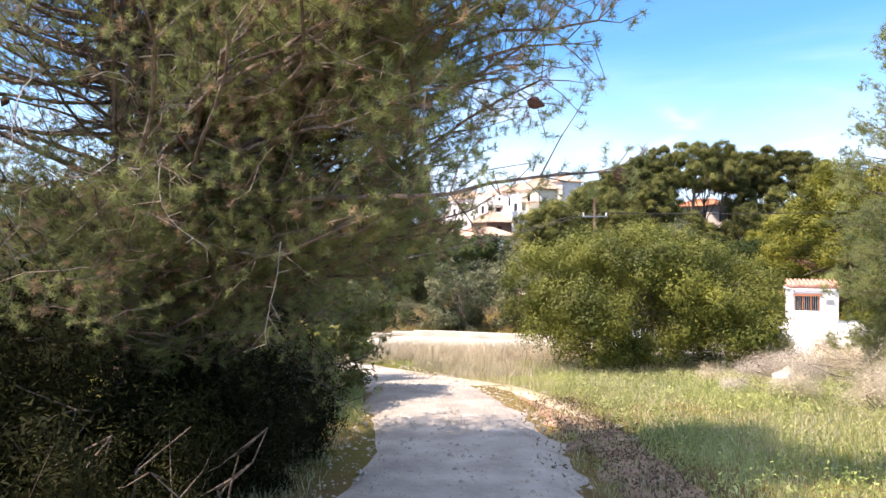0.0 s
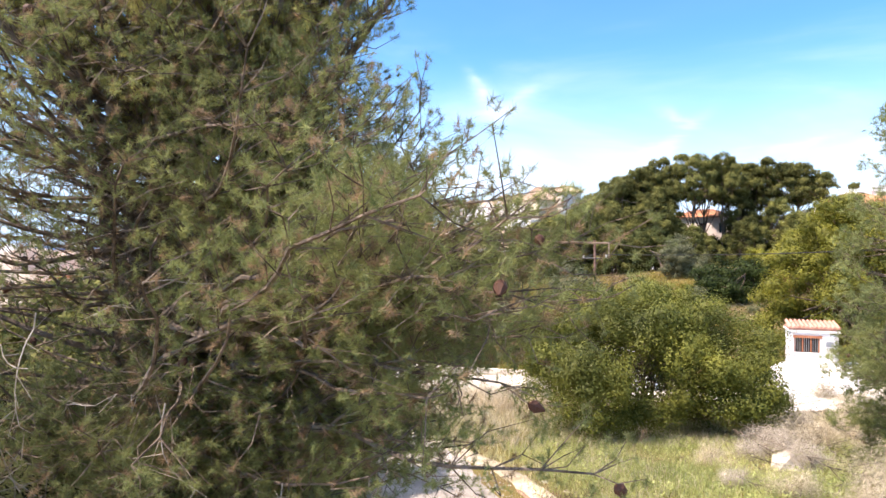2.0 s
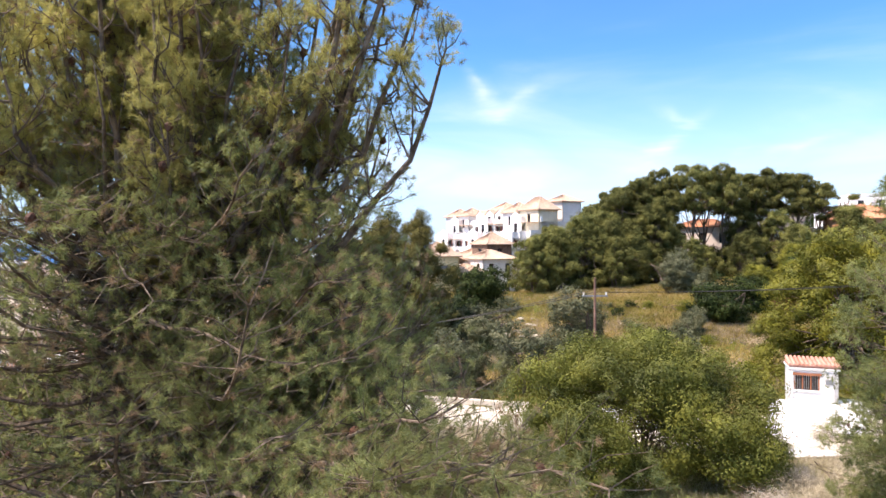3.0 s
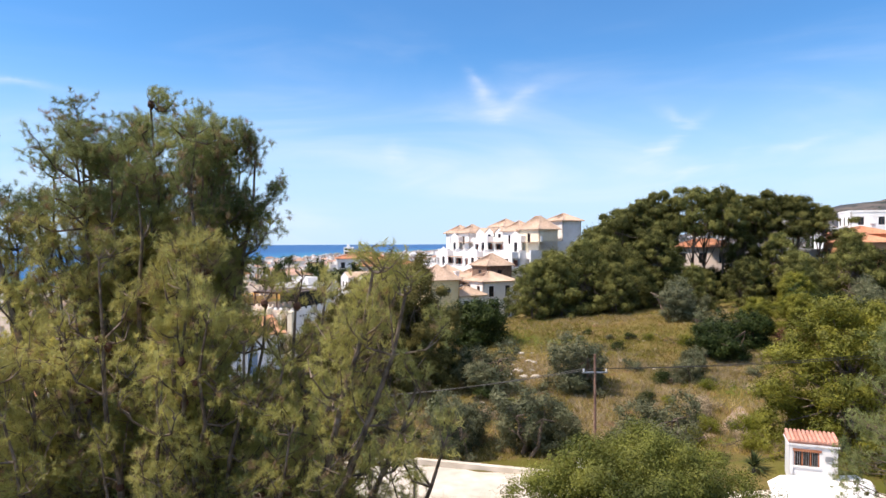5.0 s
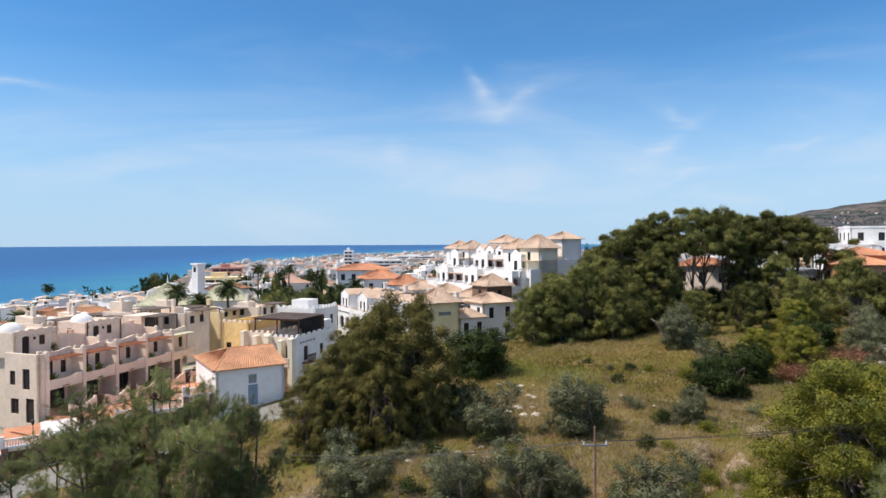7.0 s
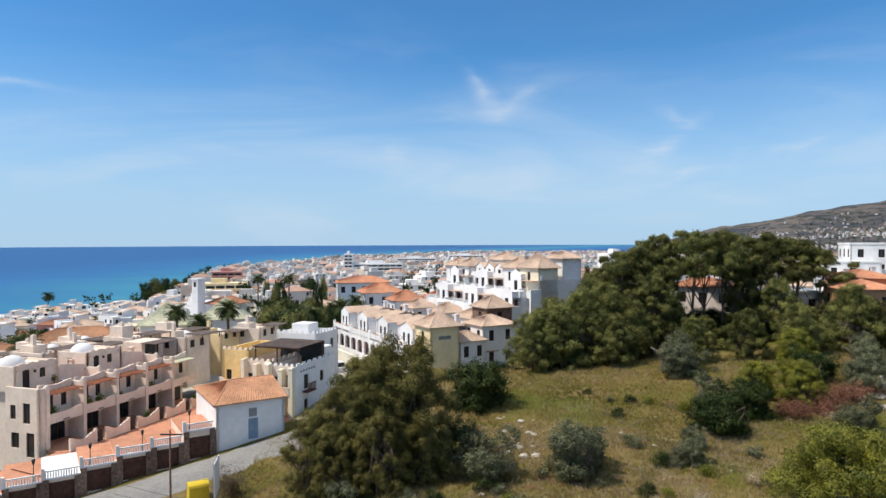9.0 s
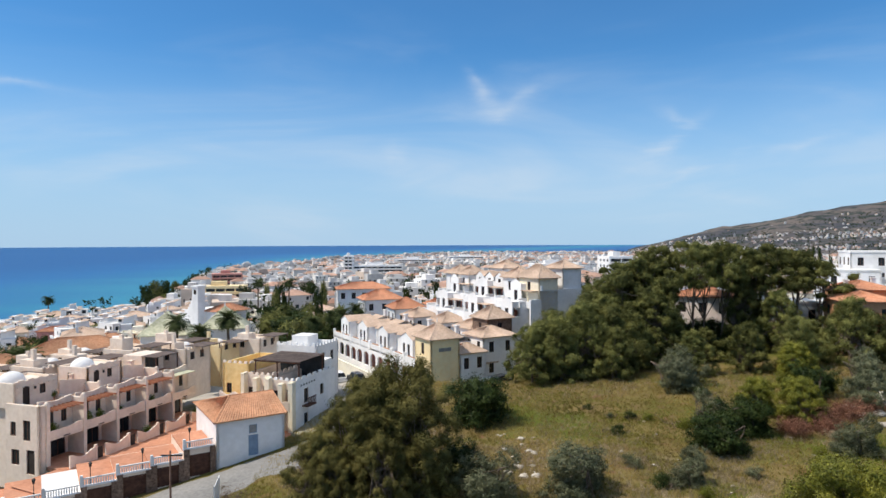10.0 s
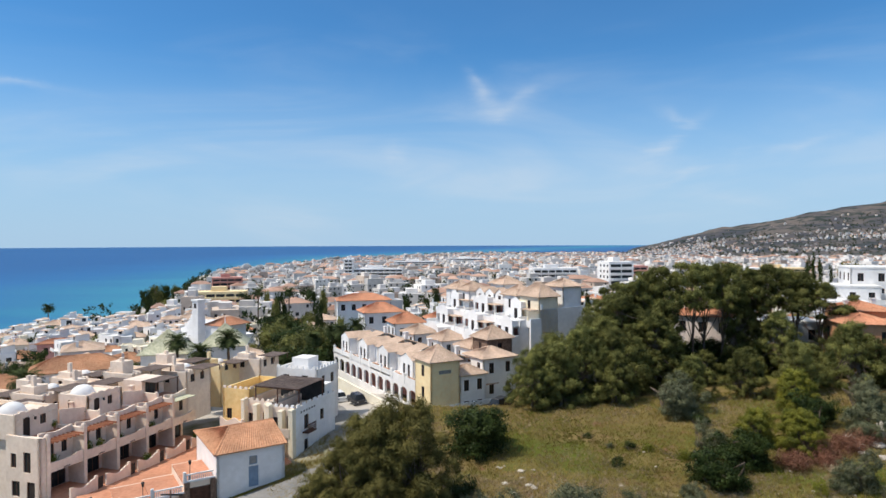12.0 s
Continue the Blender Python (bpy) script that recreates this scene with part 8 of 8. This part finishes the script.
# ---- heaps of dry brush ----
rng = np.random.default_rng(44)
for k, (x, y, s) in enumerate([(30.5, 54.5, 1.0), (33.5, 55.5, 1.25), (36.5, 57, 1.1), (39, 58.5, 0.9)]):
    c = lumpy(rng, 90, 1.9 * s, 1.3 * s, 0.9 * s, flat_below=0.6)
    v, f = leaves(rng, c, 30, 0.3, 0.55, 0.035)
    ob = new("dry_bush", raw_mesh("dry_bush", v, f, L_DRY))
    ob.matrix_basis = pose(x, y, float(land(x, y)) + 0.45 * s)
    tagged(ob, "low dry bush with reddish-brown twigs on the slope", "bush", "dry bushes")
plant("pine_tree", tree_data(91, 1.7, 1.6, 2.2, 0.6, L_BROWN, 90, 60, 0.32, 0.28, 0.03, 0.10, 2, flat=0.2, lo=0.4), *at(-9.3, 43.5), "half-dead pine with browning needles", "tree", s=1.1)
plant("bush", tree_data(92, 1.5, 1.4, 1.3, 0.2, L_BROWN, 90, 40, 0.25, 0.22, 0.03, 0.05, 4, flat=0.2, lo=0.4), *at(-15.5, 46.5), "bare brown thorn bush above the street", "bush", s=1.0)

# ---- dry twiggy shrubs and grass near the path ----
T_TWIG = [tree_data(95 + k, 0.9, 0.9, 0.65, 0.0, L_STRAW if k else L_GREY, 150, 40, 0.15, 0.2, 0.006, 0.02, 6, flat=0.3, lo=0.3) for k in range(2)]
rng = np.random.default_rng(51)
for k, (x, y, s) in enumerate([(8.0, 11.0, 1.1), (8.6, 9.4, 1.2), (7.2, 12.6, 0.9), (9.5, 13.6, 1.2), (6.6, 13.6, 0.7), (10.5, 15.4, 1.2), (11.8, 17.2, 1.2), (12.8, 19.6, 1.2), (11.2, 21.4, 1.0), (13.6, 22.6, 1.1), (6.4, 8.2, 0.8), (7.6, 7.6, 0.9), (6.0, 10.6, 0.7), (6.9, 10.0, 0.9), (7.6, 14.4, 1.0), (5.6, 13.2, 0.6), (9.2, 11.8, 1.2), (10.2, 12.6, 1.2), (8.8, 14.8, 1.1), (11.4, 14.0, 1.3), (9.8, 17.4, 1.0), (12.4, 16.2, 1.2), (5.2, 11.4, 0.5)]):
    plant("shrub", T_TWIG[k % 2] if k % 3 else T_TWIG[1], *at(x, y), "dry straw-coloured twiggy shrub in the meadow", "shrub", "dry shrubs", s=s * 0.8, sz=s * 0.7, turn=k * 60)


def on_path(x, y):
    c = np.interp(y, [-6, 9, 12, 15, 17, 19.6, 22.5], [0.15, 0.1, -0.3, -0.9, -1.7, -3.2, -6.5])
    return np.abs(x - c) < np.interp(y, [0, 14, 20], [1.28, 1.34, 2.0])


def grass(name, n, box, blades, hgt, wid, m, label, seed, keep=None, lane=True):
    rng = np.random.default_rng(seed)
    x, y = rng.uniform(box[0], box[1], n), rng.uniform(box[2], box[3], n)
    ok = ~on_path(x, y)
    if lane:
        ok &= np.abs(y - np.interp(x, [-30, -14, -3.5, 4, 8, 11, 14, 19, 30], [35, 31.2, 28.7, 26.6, 25, 23.6, 22.7, 22.4, 24])) > 2.3
        ok &= ~((x > 10.6) & (x < 17.8) & (y > 20.4) & (y < 27.5))
    if keep is not None:
        ok &= keep(x, y, rng)
    x, y = x[ok], y[ok]
    c = np.repeat(np.stack([x, y, land(x, y)], 1), blades, 0)
    k = len(c)
    c[:, :2] += rng.normal(0, 0.07, (k, 2))
    a = rng.uniform(0, 6.28, k)
    t = rng.uniform(0.45, 1.15, k) * hgt
    lean = rng.normal(0, 0.42, (k, 2)) * t[:, None]
    sx, sy = np.cos(a) * wid / 2, np.sin(a) * wid / 2
    zero = np.zeros(k)
    v = np.stack([c - np.stack([sx, sy, zero + 0.03], 1), c + np.stack([sx, sy, zero - 0.03], 1), c + np.stack([lean[:, 0], lean[:, 1], t], 1)], 1).reshape(-1, 3)
    tagged(new(name, raw_mesh(name, v, np.arange(len(v)).reshape(-1, 3), m)), label, "grass", kind="stuff")


def patchy(scale, lo, ox):
    def keep(x, y, rng):
        f = np.array([noise.noise(Vector((a * scale + ox, b * scale, 0))) for a, b in zip(x, y)])
        return f > lo + rng.normal(0, 0.12, len(x))
    return keep


def verge(x, y, rng):
    """Thin growth on the bare strip beside the path, full growth elsewhere."""
    strip = (x > 1.2) & (x < 2.7) & (y < 10.5)
    return ~strip | (rng.uniform(0, 1, len(x)) < 0.3)


def both_keep(a, b):
    return lambda x, y, rng: a(x, y, rng) & b(x, y, rng)


grass("meadow_grass", 24000, (-3, 17, 4.5, 27), 7, 0.14, 0.016, L_GRASS, "low mixed meadow grass and weeds", 1, verge)
grass("green_grass", 11000, (1.6, 9, 4.5, 17), 9, 0.12, 0.017, L_GREEN, "fresh green grass beside the path", 2, both_keep(patchy(0.4, -0.12, 3), verge))
grass("green_grass", 2000, (-2.6, -1.0, 8.5, 20), 8, 0.22, 0.014, L_GREEN, "fresh green grass at the path's shaded edge", 3)
grass("straw_grass", 5200, (2.7, 17, 6, 26), 5, 0.34, 0.008, L_STRAW, "dry straw-coloured grass stalks", 4, patchy(0.3, -0.05, 9))
grass("straw_grass", 5200, (-1, 14, 15, 27), 6, 0.34, 0.014, L_STRAW, "pale dry grass below the bush", 14)
grass("straw_grass", 3600, (-5.5, 6.5, 21.0, 26.4), 7, 0.62, 0.014, L_STRAW, "tall pale grass in front of the lane", 24)
grass("green_grass", 5200, (2.2, 10, 5.0, 20), 7, 0.30, 0.012, L_GREEN, "tall green grass stalks in the meadow", 25, both_keep(patchy(0.5, 0.02, 13), verge))
# loose gravel on the path
rng = np.random.default_rng(63)
px_, py_ = rng.uniform(-1.3, 1.4, 5200), rng.uniform(2.5, 20, 5200)
ok = on_path(px_, py_)
px_, py_ = px_[ok], py_[ok]
r_ = rng.uniform(0.006, 0.022, len(px_)) * rng.choice([1, 1, 1, 1.9], len(px_))
o_ = np.array([(1, 0, 0), (0, 1, 0), (-1, 0, 0), (0, -1, 0), (0, 0, 0.8)])
v = (np.stack([px_, py_, land(px_, py_) + 0.068], 1)[:, None] + o_[None] * r_[:, None, None] * rng.uniform(0.6, 1.3, (len(px_), 5, 1))).reshape(-1, 3)
f = (np.arange(len(px_))[:, None, None] * 5 + np.array([(0, 1, 4), (1, 2, 4), (2, 3, 4), (3, 0, 4)])[None]).reshape(-1, 3)
tagged(new("gravel", raw_mesh("gravel", v, f, M_ROCK)), "loose pale gravel on the dirt path", "gravel", kind="stuff")
# leafy weeds between the grasses
rng = np.random.default_rng(61)
wx, wy = rng.uniform(2.3, 11, 2600), rng.uniform(4.5, 16, 2600)
v, f = leaves(rng, np.stack([wx, wy, land(wx, wy) + rng.uniform(0.03, 0.2, 2600)], 1), 14, (0.09, 0.09, 0.05), 0.05, 0.022)
tagged(new("meadow_weeds", raw_mesh("meadow_weeds", v, f, L_GREEN)), "low leafy green weeds in the meadow", "weeds", kind="stuff")
# leaf litter and pebbles on the bare strip
lx, ly = rng.normal(2.0, 0.35, 900), rng.uniform(4, 11, 900)
v, f = leaves(rng, np.stack([lx, ly, land(lx, ly) + 0.07], 1), 5, (0.1, 0.1, 0.012), 0.05, 0.02)
tagged(new("leaf_litter", raw_mesh("leaf_litter", v, f, L_BROWN)), "dry brown leaf litter on bare earth", "litter", kind="stuff")
grass("field_grass", 38000, (-16, 48, 31, 76), 5, 0.27, 0.05, L_FIELD, "rough grass of the meadow", 5)
grass("field_grass", 15000, (-14, 46, 32, 74), 5, 0.36, 0.03, L_FIELDS, "dry straw tufts in the meadow", 6, patchy(0.12, 0.0, 5))
grass("field_grass", 15000, (-6, 32, 31, 54), 6, 0.30, 0.03, L_FIELDS, "tall dry grass in the lower meadow", 16, patchy(0.2, -0.1, 31))
grass("field_grass", 7000, (4, 40, 44, 76), 5, 0.22, 0.06, L_FIELDG, "greener grass patches in the meadow", 7, patchy(0.11, 0.0, 21))

# ---- street furniture ----
def street_lamp(x, y, z, h, label="dark iron lamp post with a small lantern"):
    ob = thing("street_lamp", pose(x, y, z), label, "lamp", "lamp posts")
    part("post", Geo().tube((0, 0, -0.3), (0, 0, 0.5), 0.07, 0.06, 8).tube((0, 0, 0.5), (0, 0, h - 0.45), 0.035, 0.03, 8), M_IRON, ob)
    part("lantern", Geo().tube((0, 0, h - 0.45), (0, 0, h - 0.12), 0.08, 0.15, 6).tube((0, 0, h - 0.12), (0, 0, h), 0.17, 0.02, 6), M_IRON, ob)
    return ob


for k, s in enumerate((-2.2, -6.0, -9.9, -13.8)):
    p = G0 + ST * s + Vector((-ST.y, ST.x, 0)) * 0.4
    street_lamp(p.x, p.y, (-2.55, -3.7, -4.15, -4.7)[k], 1.9)
p = Vector((-20.1, 46.3, 0))
pole2 = thing("utility_pole", pose(p.x, p.y, float(land(p.x, p.y))), "dark utility pole with a short crossarm beside the street", "pole")
part("post", Geo().tube((0, 0, -0.5), (0, 0, 5.6), 0.09, 0.06, 8), M_POLE, pole2)
part("crossarm", Geo().box(-0.7, 0.9, -0.04, 0.04, 5.2, 5.3), M_IRON, pole2)
binx, biny = -18.2, 46.6
ob = thing("waste_container", pose(binx, biny, float(land(binx, biny)) + 0.1, 0, 0, STA) @ Matrix.Scale(0.85, 4), "yellow plastic recycling container with a domed lid", "container")
M_BIN = mat("yellow_plastic", (0.70, 0.48, 0.03), (0.78, 0.56, 0.05), 2, 0.5, big=0.08)
part("body", Geo().box(-0.85, 0.85, -0.6, 0.6, 0.05, 1.15, 0.05), M_BIN, ob)
g = Geo()
for i in range(6):
    a0, a1 = math.pi * i / 6, math.pi * (i + 1) / 6
    g.poly((-0.85, -0.62 * math.cos(a0), 1.15 + 0.4 * math.sin(a0)), (0.85, -0.62 * math.cos(a0), 1.15 + 0.4 * math.sin(a0)), (0.85, -0.62 * math.cos(a1), 1.15 + 0.4 * math.sin(a1)), (-0.85, -0.62 * math.cos(a1), 1.15 + 0.4 * math.sin(a1)))
for x in (-0.85, 0.85):
    g.poly(*[(x, -0.62 * math.cos(math.pi * i / 6), 1.15 + 0.4 * math.sin(math.pi * i / 6)) for i in range(7)])
part("lid", g, M_BIN, ob)
for x in (-0.6, 0.6):
    part("foot", Geo().box(x - 0.1, x + 0.1, -0.4, 0.4, 0, 0.06), M_IRON, ob)
sx, sy = -16.0, 44.2
ob = thing("sign_board", pose(sx, sy, float(land(sx, sy)), 0, 0, 101), "white metal sign board seen edge-on beside the street", "sign")
for x in (-0.8, 0.8):
    part("post", Geo().tube((x, 0, -0.4), (x, 0, 3.6), 0.05, 0.05, 6), M_METAL, ob)
part("board", Geo().box(-1.1, 1.1, -0.09, -0.05, 1.2, 3.6), M_WHITE, ob, "white painted sheet-metal board")


def car(x, y, turn, paint, label):
    ob = thing("car", pose(x, y, float(land(x, y)) + 0.12, 0, 0, turn), label, "car", "parked cars")
    g = Geo().box(-0.85, 0.85, -2.0, 2.0, 0.25, 0.85, 0.06)
    part("body", g, paint, ob)
    part("cabin", Geo().box(-0.78, 0.78, -1.5, 1.0, 0.85, 1.45, 0.22), M_GLASS, ob)
    part("roof_panel", Geo().box(-0.56, 0.56, -1.27, 0.77, 1.45, 1.5, 0.05), paint, ob)
    for px in (-0.8, 0.8):
        for py in (-1.25, 1.25):
            wh = part("wheel", Geo().tube((px - 0.1, py, 0.3), (px + 0.1, py, 0.3), 0.3, 0.3, 12), M_IRON, ob)
            part("rim", Geo().tube((px - 0.11, py, 0.3), (px + 0.11, py, 0.3), 0.17, 0.17, 8), M_METAL, wh)
    for px in (-0.6, 0.6):
        part("headlight", Geo().box(px - 0.15, px + 0.15, -2.02, -1.95, 0.55, 0.72), M_METAL, ob)
    return ob


P_WHITE = mat("white_car_paint", (0.72, 0.72, 0.72), (0.78, 0.78, 0.78), 1, 0.25, spec=0.5, big=0)
P_DARK = mat("dark_car_paint", (0.02, 0.022, 0.028), (0.03, 0.032, 0.04), 1, 0.25, spec=0.5, big=0)
P_BLUE = mat("blue_car_paint", (0.05, 0.08, 0.16), (0.07, 0.1, 0.2), 1, 0.25, spec=0.5, big=0)
car(-15.8, 94.5, 28, P_WHITE, "white van parked in the side street")
car(7.4, 81.6, -40, P_DARK, "dark car parked below the white row")
car(7.2, 26.6, 12, P_WHITE, "white car parked on the lane behind the bush")
car(-12.3, 89.5, 28, P_DARK, "dark car parked in the side street")
for k, (x, y) in enumerate([(-45.5, 158), (-47, 163), (-48.5, 168)]):
    car(x, y, 17, (P_WHITE, P_BLUE, P_DARK)[k], "car parked along the town street")

flower = mat("yellow_blossom", (0.55, 0.46, 0.09), (0.72, 0.64, 0.22), 3, 0.7, big=0.1, island=0.2, trans=0.2)
plant("shrub", tree_data(98, 0.9, 0.7, 0.55, 0.3, flower, 90, 40, 0.1, 0.06, 0.04, 0.03, 4, flat=0.3, lo=0.4), *at(9.0, 27.2), "low shrub in pale yellow blossom beside the lane", "shrub")

# ---- potted plants on the balconies of the terrace ----
rng = np.random.default_rng(77)
c = lumpy(rng, 26, 0.34, 0.3, 0.34, 6)
v, f = leaves(rng, c, 16, 0.09, 0.16, 0.05)
v[:, 2] += 0.62
POT = data("pot", Geo().tube((0, 0, 0), (0, 0, 0.34), 0.13, 0.19, 10), M_TILE)
POTLEAF = raw_mesh("foliage", v, f, mat("balcony_plant_leaves", (0.07, 0.10, 0.012), (0.18, 0.20, 0.03), 3, 0.6, big=0.1, island=0.3, trans=0.2))
for k, (s, y, z) in enumerate([(3.2, 0.5, ZF), (6.9, 0.5, ZF), (8.2, 0.5, ZF), (10.8, 0.6, ZF), (15.0, 0.5, ZF), (9.4, 3.6, ZR), (17.6, 3.2, ZR), (12.2, -1.8, ZG), (19.6, -1.6, ZG), (5.6, 3.4, ZR)]):
    ob = thing("potted_plant", TERR @ pose(s, y, z + 0.02, 0, 0, k * 50) @ Matrix.Scale(rng.uniform(0.9, 1.5), 4), "leafy green plant in a clay pot", "potted plant", "potted plants")
    for n_, me in (("pot", POT), ("foliage", POTLEAF)):
        p = new(n_, me)
        p.parent = ob

# ---- spiky plant beside the hut ----
rng = np.random.default_rng(88)
vs = []
for k in range(70):
    a, e, L = rng.uniform(0, 6.28), rng.uniform(0.05, 1.45), rng.uniform(0.6, 0.95)
    d = np.array([math.cos(a) * math.cos(e), math.sin(a) * math.cos(e), math.sin(e)])
    w = np.array([-math.sin(a), math.cos(a), 0]) * 0.035
    b = d * 0.08
    mid = d * L * 0.55
    tip = d * L + np.array([0, 0, -0.12 * L])
    vs += [b - w, b + w, mid + w, b - w, mid + w, mid - w, mid - w, mid + w, tip]
ob = thing("yucca", pose(13.3, 27.0, float(land(13.3, 27.0)) + 0.25), "dark green spiky yucca beside the hut", "plant")
part("stem", Geo().tube((0, 0, -0.4), (0, 0, 0.1), 0.09, 0.07, 7), M_BARK, ob)
k = new("leaves", raw_mesh("leaves", np.array(vs), np.arange(len(vs)).reshape(-1, 3), L_PALM))
k.parent = ob
